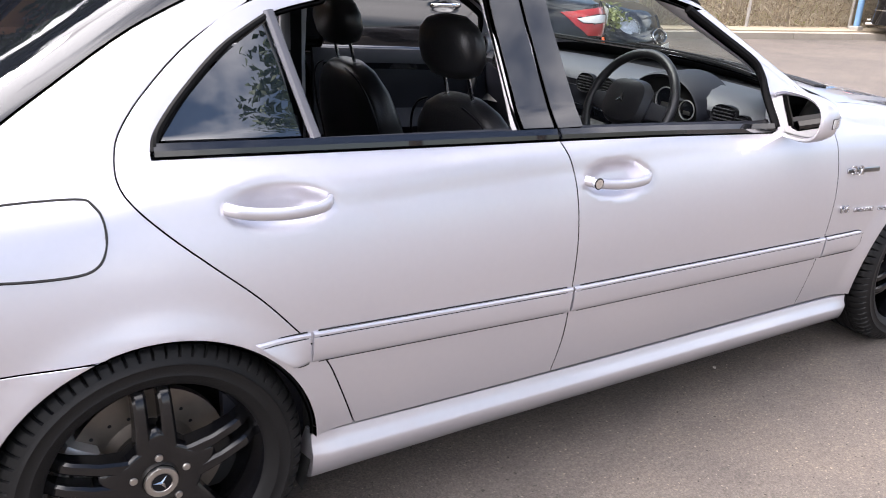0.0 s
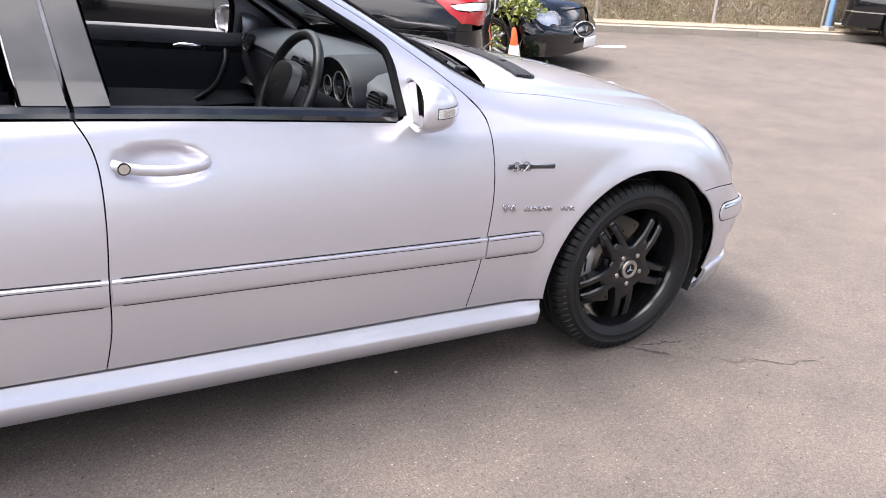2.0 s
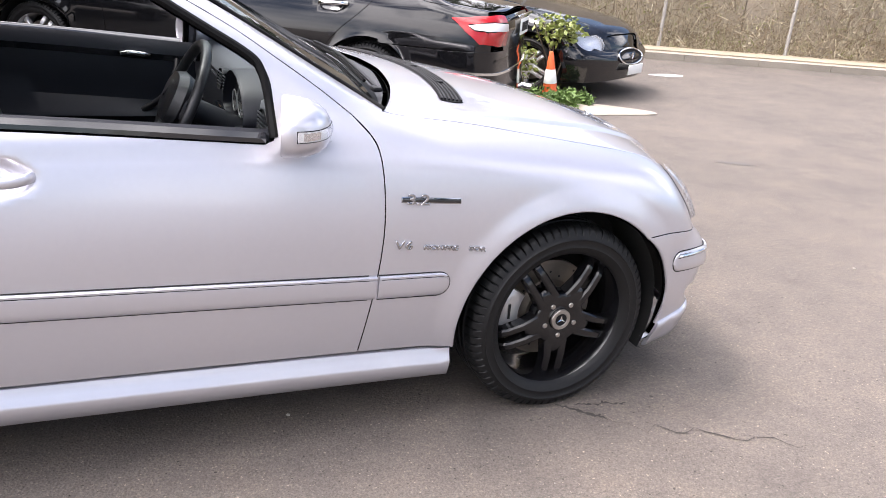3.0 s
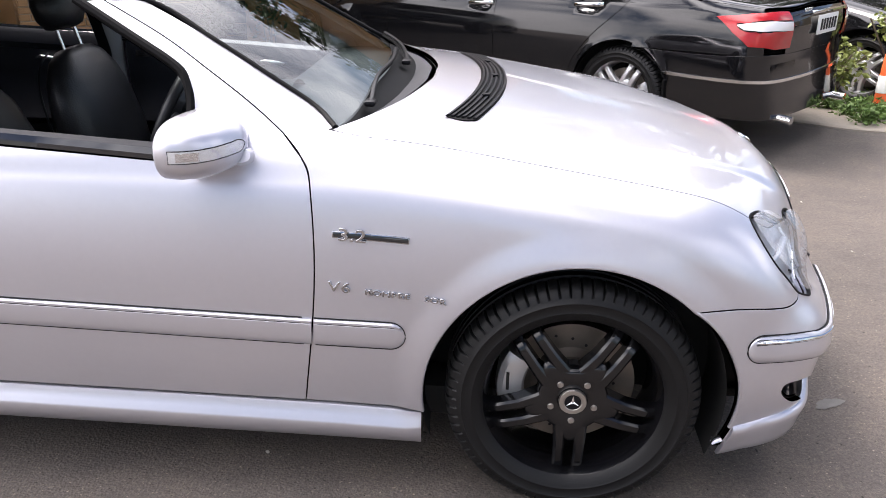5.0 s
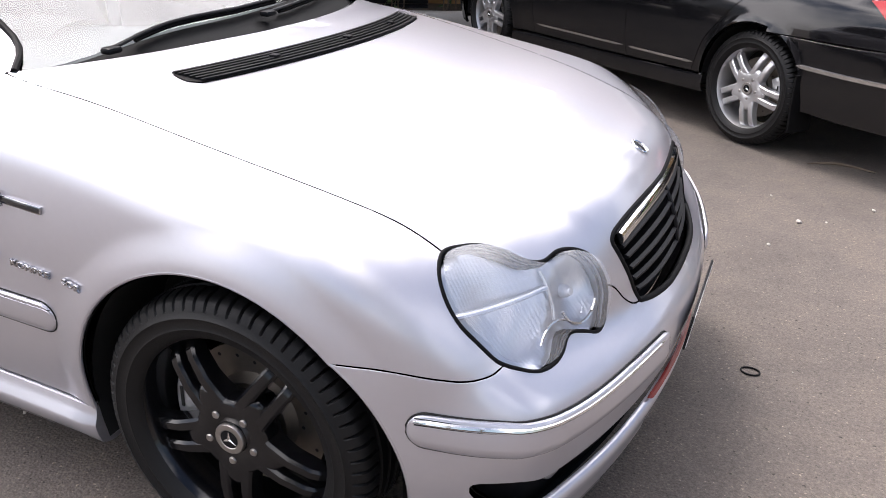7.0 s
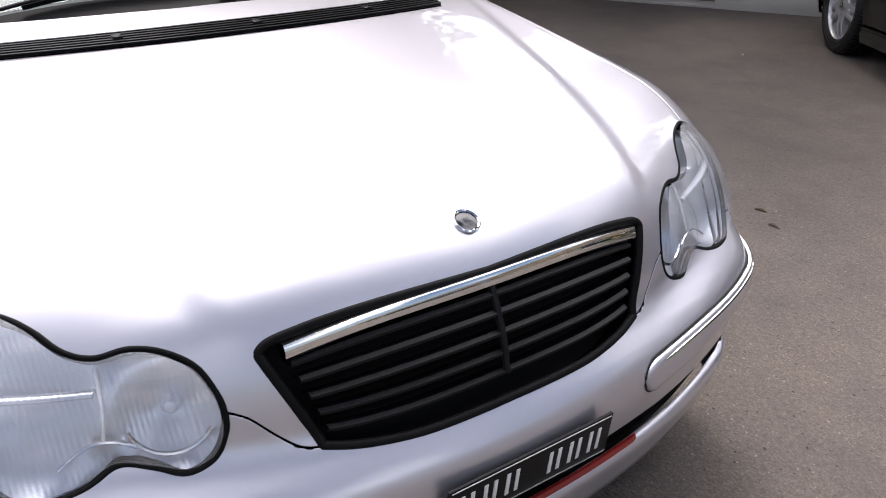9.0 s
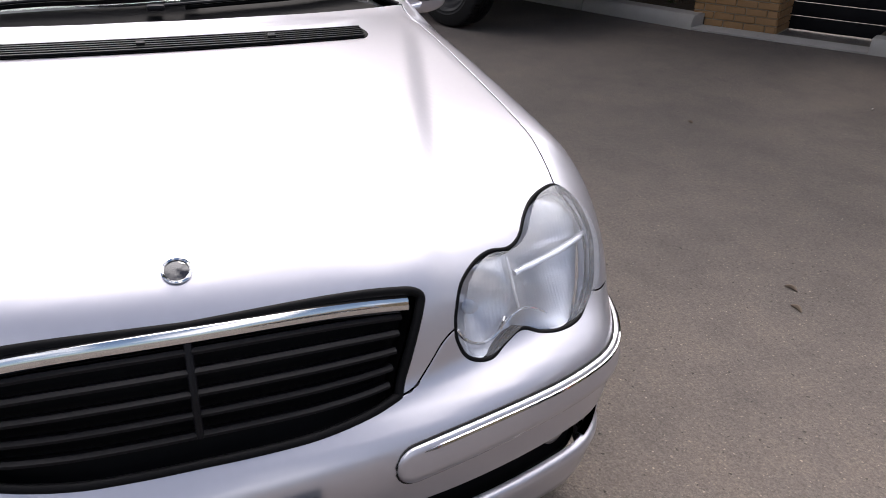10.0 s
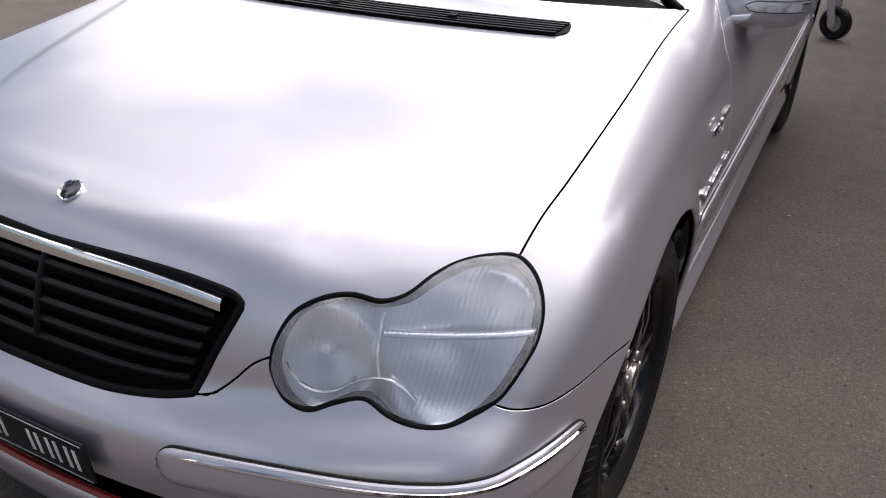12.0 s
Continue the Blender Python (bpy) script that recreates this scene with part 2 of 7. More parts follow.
def march(o, d, far=1.6, steps=160, f=None):
    """Where rays from o along d first meet the skin; o, d: arrays (n, 3)."""
    f = f or surface
    s = np.linspace(0, far, steps)
    p = o[:, None, :] + d[:, None, :] * s[None, :, None]
    v = f(p[..., 0], p[..., 1], p[..., 2]) < 0
    i = np.argmax(v, 1)
    hit = v[np.arange(len(o)), i]
    lo, hi = s[np.maximum(i - 1, 0)], s[i]
    for _ in range(26):
        mid = (lo + hi) / 2
        q = o + d * mid[:, None]
        inside = f(q[:, 0], q[:, 1], q[:, 2]) < 0
        hi, lo = np.where(inside, mid, hi), np.where(inside, lo, mid)
    return o + d * hi[:, None], hit


def skin_normal(p, f=None):
    f = f or surface
    e, g = 1e-4, []
    for a in range(3):
        q, r = p.copy(), p.copy()
        q[:, a] += e
        r[:, a] -= e
        g.append(f(*q.T) - f(*r.T))
    g = np.stack(g, 1)
    return g / np.maximum(np.linalg.norm(g, axis=1, keepdims=True), 1e-12)
# ---- end of the body surface ----

# building tools
def part(name, bm, mats, parent=None, label="", smooth=40, normals=None):
    """Links a bmesh as one mesh object under a thing or a part."""
    me = bpy.data.meshes.new(name)
    bm.to_mesh(me)
    bm.free()
    for m in mats if isinstance(mats, (list, tuple)) else (mats,):
        me.materials.append(m)
    if smooth:
        me.polygons.foreach_set("use_smooth", [True] * len(me.polygons))
        if normals is not None:
            me.normals_split_custom_set_from_vertices([tuple(n) for n in normals])
        elif smooth < 180:
            me.set_sharp_from_angle(angle=radians(smooth))
    ob = new(name, me)
    ob.parent = parent
    if label:
        tagged(ob, label)
    return ob


def thing(name, m=None, label="", category="", group="", kind=""):
    ob = new(name)
    ob.matrix_basis = m or Matrix()
    ob.empty_display_size = 0.1
    return tagged(ob, label, category, group, kind)


def catmull(pts, n=8, closed=False):
    """A smooth curve through control points, n steps a span."""
    p = np.asarray(pts, float)
    k = len(p)
    out = []
    for i in range(k if closed else k - 1):
        a, b, c, d = (p[(i + j) % k] if closed else p[min(max(i + j, 0), k - 1)] for j in (-1, 0, 1, 2))
        for s in np.arange(n) / n:
            out.append(0.5 * (2 * b + (c - a) * s + (2 * a - 5 * b + 4 * c - d) * s**2 + (3 * b - a - 3 * c + d) * s**3))
    if not closed:
        out.append(p[-1])
    return np.array(out)


def line(a, b, n=12):
    return np.linspace(np.asarray(a, float), np.asarray(b, float), n + 1)


def arc(cx, cz, r, a0, a1, n=40):
    t = np.radians(np.linspace(a0, a1, n + 1))
    return np.stack([cx + r * np.cos(t), cz + r * np.sin(t)], 1)


def chain(*curves):
    """Joins curves end to end and drops double points."""
    p = np.concatenate(curves)
    keep = [0]
    for i in range(1, len(p)):
        if np.linalg.norm(p[i] - p[keep[-1]]) > 2e-3:
            keep.append(i)
    if np.linalg.norm(p[keep[-1]] - p[0]) < 2e-3:
        keep.pop()
    return p[keep]


class SideWay:
    """Rays square to the car's flank; u = x, v = z."""
    def __init__(self, sgn):
        self.s = sgn
        self.scale = 1.0

    def uv(self, p):
        return np.stack([p[:, 0], p[:, 2]], 1)

    def rays(self, uv):
        n = len(uv)
        return np.stack([uv[:, 0], np.full(n, self.s * 1.25), uv[:, 1]], 1), np.tile([0.0, -self.s, 0.0], (n, 1)), 1.2


class NoseWay:
    """Rays towards a point low in the car; suits hood, lamps and bumper."""
    scale = 0.75
    C = np.array((-1.0, 0.0, 0.0))
    D = np.array((1.0, 0.0, 1.0)) / 2**0.5
    U = np.array((-1.0, 0.0, 1.0)) / 2**0.5

    def uv(self, p):
        r = p - self.C
        w = r @ self.D
        return np.stack([r[:, 1] / w, (r @ self.U) / w], 1)

    def rays(self, uv):
        d = self.D + np.outer(uv[:, 0], (0, 1, 0)) + np.outer(uv[:, 1], self.U)
        d /= np.linalg.norm(d, axis=1, keepdims=True)
        return self.C + d * 2.3, -d, 1.9


class FlatWay:
    """Parallel rays along d; u = y, v = the other way square to both."""
    scale = 1.0

    def __init__(self, d):
        self.d = np.array(d, float) / np.linalg.norm(d)
        self.v = np.cross(self.d, (0, 1, 0))
        self.v /= np.linalg.norm(self.v)

    def uv(self, p):
        return np.stack([p[:, 1], p @ self.v], 1)

    def rays(self, uv):
        o = np.outer(uv[:, 0], (0, 1, 0)) + np.outer(uv[:, 1], self.v) - self.d * 3.5
        return o, np.tile(self.d, (len(uv), 1)), 5.0


RIGHT, LEFT, NOSE = SideWay(-1), SideWay(1), NoseWay()


def project(uv, way, f=None):
    o, d, far = way.rays(np.asarray(uv, float))
    return march(o, d, far, 220, f)[0]


def snap(pts, way, f=None):
    """Lays a 3D curve on the skin."""
    return project(way.uv(np.asarray(pts, float)), way, f)


def inset_outline(uv, d, way, f=None):
    """Moves a closed outline inwards by d metres on the skin."""
    a = 0.5 * np.sum(uv[:, 0] * np.roll(uv[:, 1], -1) - np.roll(uv[:, 0], -1) * uv[:, 1])
    if a < 0:
        uv = uv[::-1]
    e = np.roll(uv, -1, 0) - uv
    e /= np.maximum(np.linalg.norm(e, axis=1, keepdims=True), 1e-9)
    n = np.stack([-e[:, 1], e[:, 0]], 1)
    m = n + np.roll(n, 1, 0)
    m /= np.maximum(np.linalg.norm(m, axis=1, keepdims=True), 1e-9)
    c = np.clip(np.sum(m * n, 1), 0.5, 1)
    if d <= 0:
        return uv
    here, near = project(uv, way, f), project(uv + m * 0.002, way, f)
    stretch = np.clip(np.linalg.norm(near - here, axis=1) / 0.002, 0.4, 8)
    return uv + m * (d / stretch / c)[:, None]


def skin_panel(name, uv, way, mats, parent, step=0.03, inset=0.0028, lift=0.0, depth=0.016, label="", f=None, flange=True, sink=None):
    """A sheet cut to the outline uv, laid on the skin, with turned-in edges."""
    uv = inset_outline(np.asarray(uv, float), inset, way, f)
    st = step * way.scale
    bm = bmesh.new()
    bm.faces.new([bm.verts.new((u, v, 0)) for u, v in uv])
    lo, hi = uv.min(0), uv.max(0)
    for ax in (0, 1):
        for c in np.arange(math.ceil(lo[ax] / st) * st, hi[ax], st):
            co, no = [0, 0, 0], [0, 0, 0]
            co[ax], no[ax] = c + 1.3e-5, 1
            bmesh.ops.bisect_plane(bm, geom=bm.verts[:] + bm.edges[:] + bm.faces[:], dist=1e-6, plane_co=co, plane_no=no)
    bm.verts.ensure_lookup_table()
    q = np.array([v.co[:2] for v in bm.verts])
    p = project(q, way, f)
    n = skin_normal(p, f)
    p = p + n * lift
    if sink is not None:
        p = p - n * sink(p)[:, None]
    for v, c in zip(bm.verts, p):
        v.co = c
    bm.normal_update()
    if sum(fc.normal.dot(Vector(n[fc.verts[0].index])) * fc.calc_area() for fc in bm.faces) < 0:
        bmesh.ops.reverse_faces(bm, faces=bm.faces[:])
    if sink is not None:
        bm.normal_update()
        n = np.array([v.normal[:] for v in bm.verts])
    nor = [Vector(c) for c in n]
    if flange:
        edge = [e for e in bm.edges if e.is_boundary]
        ring = {v: v for e in edge for v in e.verts}
        out = {}
        for v in ring:
            mid = sum((fc.calc_center_median() for fc in v.link_faces), Vector()) / len(v.link_faces)
            tang = Vector()
            for e in v.link_edges:
                if e.is_boundary:
                    t = (e.other_vert(v).co - v.co).normalized()
                    tang += t if tang.dot(t) >= 0 else -t
            o = tang.cross(nor[v.index])
            if o.length < 1e-6:
                o = v.co - mid
            o.normalize()
            out[v] = o if o.dot(v.co - mid) > 0 else -o
        last = dict(ring)
        for shift, down, blend, slot in ((0.0011, 0.0011, 0.5, 0), (0.0014, depth, 1.0, 0), (0.010, depth + 0.001, 0.2, 1)):
            nxt = {}
            for v in ring:
                w = bm.verts.new(v.co + out[v] * shift - nor[v.index] * down)
                nor.append((nor[v.index] * (1 - blend) + out[v] * blend).normalized())
                nxt[v] = w
            for e in edge:
                a, b = e.verts
                lf = e.link_faces[0]
                for l in lf.loops:
                    if l.edge == e:
                        a, b = l.vert, l.link_loop_next.vert
                        break
                fc = bm.faces.new((last[b], last[a], nxt[a], nxt[b]))
                fc.material_index = slot
            last = nxt
        bm.verts.index_update()
    return part(name, bm, (mats, DARK) if not isinstance(mats, (list, tuple)) else mats, parent, label, 180, nor)


def bridge(bm, rings, close=True, caps=True, slot=0):
    """Quads between rings of equal length."""
    vs = [[bm.verts.new(tuple(p)) for p in r] for r in rings]
    for a, b in zip(vs, vs[1:]):
        k = len(a)
        for i in range(k if close else k - 1):
            j = (i + 1) % k
            bm.faces.new((a[i], a[j], b[j], b[i])).material_index = slot
    if caps and close:
        bm.faces.new(vs[0][::-1]).material_index = slot
        bm.faces.new(vs[-1]).material_index = slot
    return vs


def fix_normals(bm):
    bmesh.ops.recalc_face_normals(bm, faces=bm.faces[:])
    return bm


def loft(rings, caps=True):
    bm = bmesh.new()
    bridge(bm, rings, True, caps)
    return fix_normals(bm)


def oval(center, a, b, u, v, n=20, power=2.6):
    """A rounded ring about center with half axes a*u and b*v."""
    c, u, v = Vector(center), Vector(u), Vector(v)
    out = []
    for i in range(n):
        t = 2 * math.pi * i / n
        ct, st = math.cos(t), math.sin(t)
        out.append(c + u * (a * math.copysign(abs(ct)**(2 / power), ct)) + v * (b * math.copysign(abs(st)**(2 / power), st)))
    return out


def tube(pts, r, n=8, closed=False, flat=1.0, up=(0, 0, 1)):
    """A round rod along a path."""
    p = [Vector(tuple(q)) for q in pts]
    rings = []
    k = len(p)
    for i in range(k):
        t = (p[(i + 1) % k] - p[i - 1]) if closed else (p[min(i + 1, k - 1)] - p[max(i - 1, 0)])
        t.normalize()
        a = Vector(up).cross(t)
        if a.length < 1e-4:
            a = Vector((1, 0, 0)).cross(t)
        a.normalize()
        b = t.cross(a)
        rr = r[i] if isinstance(r, (list, tuple)) else r
        rings.append([p[i] + a * rr * math.cos(2 * math.pi * j / n) + b * rr * flat * math.sin(2 * math.pi * j / n) for j in range(n)])
    bm = bmesh.new()
    if closed:
        rings.append(rings[0])
    bridge(bm, rings, True, not closed)
    if closed:
        bmesh.ops.remove_doubles(bm, verts=bm.verts[:], dist=1e-6)
    return fix_normals(bm)


def box(size, at=(0, 0, 0), bevel=0.0, rot=None, seg=2):
    """A box with rounded edges, centred on at."""
    bm = bmesh.new()
    bmesh.ops.create_cube(bm, size=1.0)
    for v in bm.verts:
        v.co = Vector((v.co.x * size[0], v.co.y * size[1], v.co.z * size[2]))
    if bevel:
        bmesh.ops.bevel(bm, geom=bm.edges[:], offset=bevel, segments=seg, affect="EDGES", profile=0.5)
    m = Matrix.Translation(at)
    if rot:
        m = m @ pose(0, 0, 0, *rot)
    bmesh.ops.transform(bm, matrix=m, verts=bm.verts[:])
    return bm


def lathe(profile, axis="y", n=48, at=(0, 0, 0), closed=False):
    """Turns a profile of (radius, along) about an axis."""
    rings = []
    for i in range(n):
        t = 2 * math.pi * i / n
        c, s = math.cos(t), math.sin(t)
        ring = []
        for r, h in profile:
            q = {"y": (r * c, h, r * s), "z": (r * c, r * s, h), "x": (h, r * c, r * s)}[axis]
            ring.append(Vector(q) + Vector(at))
        rings.append(ring)
    rings.append(rings[0])
    bm = bmesh.new()
    bridge(bm, rings, closed, False)
    bmesh.ops.remove_doubles(bm, verts=bm.verts[:], dist=1e-6)
    return fix_normals(bm)


def merge(*bms):
    """Joins pieces of one part into one bmesh."""
    out = bms[0]
    for b in bms[1:]:
        me = bpy.data.meshes.new("tmp")
        b.to_mesh(me)
        b.free()
        out.from_mesh(me)
        bpy.data.meshes.remove(me)
    return out


def writing(name, text, size, m, mat, parent, depth=0.0015, spacing=1.0, label="", round_edge=0.0):
    """Raised letters in the built-in font, as a mesh."""
    cu = bpy.data.curves.new(name, "FONT")
    cu.body = text
    cu.size = size
    cu.extrude = depth
    cu.bevel_depth = round_edge
    cu.bevel_resolution = 1
    cu.space_character = spacing
    tmp = new(name, cu)
    dg = bpy.context.evaluated_depsgraph_get()
    me = bpy.data.meshes.new_from_object(tmp.evaluated_get(dg))
    bpy.data.objects.remove(tmp)
    bpy.data.curves.remove(cu)
    me.name = name
    me.materials.clear()
    me.materials.append(mat)
    me.transform(m)
    ob = new(name, me)
    ob.parent = parent
    if label:
        tagged(ob, label)
    return ob


def skin_band(pts, profile, way, ends=0.02, f=None, first=True):
    """Sweeps a profile of (up, out) along a curve on the skin; up is square to the curve."""
    p = snap(pts, way, f)
    n = skin_normal(p, f)
    s = np.concatenate([[0], np.cumsum(np.linalg.norm(np.diff(p, axis=0), axis=1))])
    rings = []
    for i in range(len(p)):
        t = p[min(i + 1, len(p) - 1)] - p[max(i - 1, 0)]
        t /= np.linalg.norm(t)
        up = np.cross(n[i], t)
        if up[2] < 0:
            up = -up
        e = min(s[i], s[-1] - s[i]) if first else s[-1] - s[i]
        k = 1.0 if e >= ends else max(0.05, math.sqrt(1 - (1 - e / ends)**2))
        rings.append([p[i] + up * (a * k) + n[i] * (b if b < 0 else b * k) for a, b in profile])
    bm = bmesh.new()
    vs = bridge(bm, rings, False, False)
    bm.faces.new(vs[0])
    bm.faces.new(vs[-1])
    return fix_normals(bm)

# ground: one sheet of worn asphalt to the horizon
def asphalt_material():
    m = material("asphalt", (0.13, 0.115, 0.105), rough=0.88)
    nt, b = m.node_tree, m.node_tree.nodes["Principled BSDF"]
    co = nt.nodes.new("ShaderNodeTexCoord")

    def noise_node(scale, detail=6, rough=0.6):
        n = nt.nodes.new("ShaderNodeTexNoise")
        n.inputs["Scale"].default_value = scale
        n.inputs["Detail"].default_value = detail
        n.inputs["Roughness"].default_value = rough
        nt.links.new(co.outputs["Object"], n.inputs["Vector"])
        return n

    def ramp_node(src, stops):
        r = nt.nodes.new("ShaderNodeValToRGB")
        while len(r.color_ramp.elements) < len(stops):
            r.color_ramp.elements.new(0.5)
        for e, (pos, col) in zip(r.color_ramp.elements, stops):
            e.position, e.color = pos, (*col, 1)
        nt.links.new(src, r.inputs["Fac"])
        return r

    def mix(a, b2, fac, mode="MULTIPLY"):
        x = nt.nodes.new("ShaderNodeMix")
        x.data_type, x.blend_type = "RGBA", mode
        x.inputs["Factor"].default_value = fac
        nt.links.new(a, x.inputs["A"])
        nt.links.new(b2, x.inputs["B"])
        return x.outputs["Result"]

    big = ramp_node(noise_node(0.55).outputs["Fac"], ((0.3, (0.084, 0.072, 0.064)), (0.7, (0.118, 0.099, 0.086))))
    mid = ramp_node(noise_node(2.6, 8, 0.65).outputs["Fac"], ((0.33, (0.83, 0.83, 0.84)), (0.50, (1.0, 1.0, 1.0)), (0.66, (1.12, 1.10, 1.07))))
    blot = ramp_node(noise_node(9, 5, 0.6).outputs["Fac"], ((0.34, (0.92, 0.92, 0.93)), (0.50, (1.0, 1.0, 1.0)), (0.68, (1.06, 1.05, 1.03))))
    coarse = ramp_node(noise_node(60, 3, 0.65).outputs["Fac"], ((0.36, (0.70, 0.70, 0.71)), (0.5, (0.98, 0.98, 0.98)), (0.66, (1.30, 1.28, 1.24))))
    grit = ramp_node(noise_node(140, 4, 0.8).outputs["Fac"], ((0.36, (0.50, 0.50, 0.51)), (0.50, (1.0, 1.0, 1.0)), (0.66, (1.70, 1.66, 1.58))))
    pits = ramp_node(noise_node(58, 2, 0.5).outputs["Fac"], ((0.265, (0.25, 0.24, 0.24)), (0.325, (1.0, 1.0, 1.0))))
    specks = ramp_node(noise_node(90, 1, 0.4).outputs["Fac"], ((0.69, (1.0, 1.0, 1.0)), (0.76, (2.2, 2.15, 2.05))))
    vor = nt.nodes.new("ShaderNodeTexVoronoi")
    vor.inputs["Scale"].default_value = 130
    nt.links.new(co.outputs["Object"], vor.inputs["Vector"])
    col = big.outputs["Color"]
    for layer, amount in ((mid, 1.0), (blot, 1.0), (coarse, 0.6), (grit, 0.65), (pits, 1.0), (specks, 1.0)):
        col = mix(col, layer.outputs["Color"], amount)
    nt.links.new(col, b.inputs["Base Color"])
    add = nt.nodes.new("ShaderNodeMath")
    add.operation = "ADD"
    nt.links.new(noise_node(140, 4, 0.8).outputs["Fac"], add.inputs[0])
    nt.links.new(vor.outputs["Distance"], add.inputs[1])
    bp = nt.nodes.new("ShaderNodeBump")
    bp.inputs["Distance"].default_value = 0.0025
    bp.inputs["Strength"].default_value = 0.8
    nt.links.new(add.outputs[0], bp.inputs["Height"])
    nt.links.new(bp.outputs["Normal"], b.inputs["Normal"])
    return m


ASPHALT = asphalt_material()
bm = bmesh.new()
bmesh.ops.create_grid(bm, x_segments=60, y_segments=60, size=1.0)
for v in bm.verts:
    # finer near the car, reaching the horizon
    for k in (0, 1):
        c = v.co[k]
        v.co[k] = math.copysign(8 * abs(c) + 1500 * abs(c)**9, c)
tagged(part("ground", bm, ASPHALT), "worn grey-brown asphalt of a parking yard", "ground", kind="structure")

# the silver saloon: panels on its skin
car = thing("silver_car", None, "silver four-door saloon with black alloy wheels, parked on the asphalt", "car")

FRONT_HUB, REAR_HUB = (0.0, 0.314), (-2.757, 0.316)
ARCH_F, ARCH_R = 0.374, 0.336
# flank outlines as (x, z)
SILL_TOP = np.array(((-2.43, 0.332), (-2.321, 0.328), (-1.733, 0.306), (-0.667, 0.277), (-0.372, 0.262)))
GAP_A = np.array(((-0.668, 0.277), (-0.634, 0.514), (-0.622, 0.690), (-0.632, 0.850), (-0.655, 0.905), (-0.700, 0.952)))
GAP_PILLAR = np.array(((-0.700, 0.952), (-0.784, 1.015), (-0.884, 1.082), (-0.994, 1.152), (-1.136, 1.228), (-1.30, 1.265), (-1.55, 1.302), (-1.85, 1.315)))
SCREEN_EDGE = np.array(((-0.590, 0.953), (-0.726, 1.030), (-0.897, 1.128), (-1.070, 1.222), (-1.25, 1.275)))
GAP_B = np.array(((-1.733, 0.306), (-1.715, 0.42), (-1.712, 0.555), (-1.706, 0.70), (-1.708, 0.82), (-1.722, 0.885), (-1.748, 0.936)))
DOOR_REAR = np.array(((-2.321, 0.328), (-2.363, 0.441), (-2.399, 0.524), (-2.463, 0.608), (-2.541, 0.698), (-2.624, 0.775), (-2.700, 0.846),
                      (-2.752, 0.903), (-2.773, 0.943), (-2.770, 0.988), (-2.751, 1.033), (-2.695, 1.097), (-2.595, 1.181), (-2.464, 1.254),
                      (-2.28, 1.288), (-2.05, 1.308), (-1.85, 1.315)))
BELT = np.array(((-2.705, 0.979), (-2.382, 0.965), (-1.751, 0.936), (-1.35, 0.915), (-0.937, 0.888)))


def height_at(curve, x):
    return np.interp(x, curve[:, 0], curve[:, 1])


def cut(curve, x0, x1, n=24):
    """The stretch of a (x, z) curve from x0 to x1."""
    xs = np.linspace(x0, x1, n + 1)
    return np.stack([xs, height_at(curve, xs)], 1)


BELT_S = catmull(BELT, 6)
SILL_S = catmull(SILL_TOP, 6)
# nose outlines on the car's left, as (x, y, z)
LAMP = np.array(((0.398, 0.738, 0.765), (0.417, 0.697, 0.765), (0.444, 0.661, 0.757), (0.476, 0.634, 0.742), (0.510, 0.609, 0.720),
                 (0.533, 0.577, 0.711), (0.546, 0.534, 0.717), (0.567, 0.495, 0.710), (0.594, 0.461, 0.688), (0.618, 0.444, 0.650),
                 (0.629, 0.440, 0.622), (0.635, 0.443, 0.596), (0.640, 0.464, 0.562), (0.636, 0.505, 0.551), (0.616, 0.543, 0.565),
                 (0.599, 0.583, 0.576), (0.599, 0.626, 0.561), (0.595, 0.670, 0.556), (0.577, 0.712, 0.560), (0.548, 0.746, 0.577),
                 (0.530, 0.763, 0.589), (0.517, 0.774, 0.601), (0.489, 0.788, 0.633), (0.457, 0.798, 0.668), (0.428, 0.793, 0.705), (0.406, 0.773, 0.741)))
LAMP_TIP, LAMP_SEAM = 10, 20
SEAM_TIP = np.array(((0.629, 0.440, 0.622), (0.641, 0.412, 0.606), (0.655, 0.383, 0.575), (0.667, 0.358, 0.553), (0.676, 0.340, 0.546), (0.684, 0.321, 0.545)))
GRILLE_SIDE = np.array(((0.684, 0.321, 0.545), (0.669, 0.335, 0.578), (0.654, 0.350, 0.613), (0.626, 0.377, 0.676), (0.618, 0.380, 0.692), (0.616, 0.366, 0.702), (0.617, 0.345, 0.707)))
GRILLE_TOP = np.array(((0.617, 0.345, 0.707), (0.624, 0.278, 0.716), (0.635, 0.176, 0.722), (0.647, 0.0, 0.722)))
GRILLE_BOTTOM = np.array(((0.684, 0.321, 0.545), (0.702, 0.265, 0.535), (0.721, 0.180, 0.529), (0.729, 0.097, 0.529), (0.731, 0.0, 0.530)))
BUMPER_SEAM = np.array(((0.2574, 0.893, 0.5853), (0.338, 0.880, 0.590), (0.394, 0.867, 0.588), (0.441, 0.851, 0.583), (0.488, 0.826, 0.578), (0.518, 0.790, 0.580), (0.530, 0.763, 0.589)))
HOOD_SEAM = np.array(((0.398, 0.738, 0.765), (0.325, 0.743, 0.802), (0.213, 0.750, 0.833), (-0.095, 0.740, 0.875), (-0.38, 0.735, 0.925), (-0.60, 0.734, 0.950)))


def mirrored(p):
    return p * np.array((1, -1, 1))


def on_nose(*curves):
    """Catmull curves in 3D joined and laid on the skin; a closed outline in nose terms."""
    return NOSE.uv(snap(chain(*[catmull(c, 5) for c in curves]), NOSE))


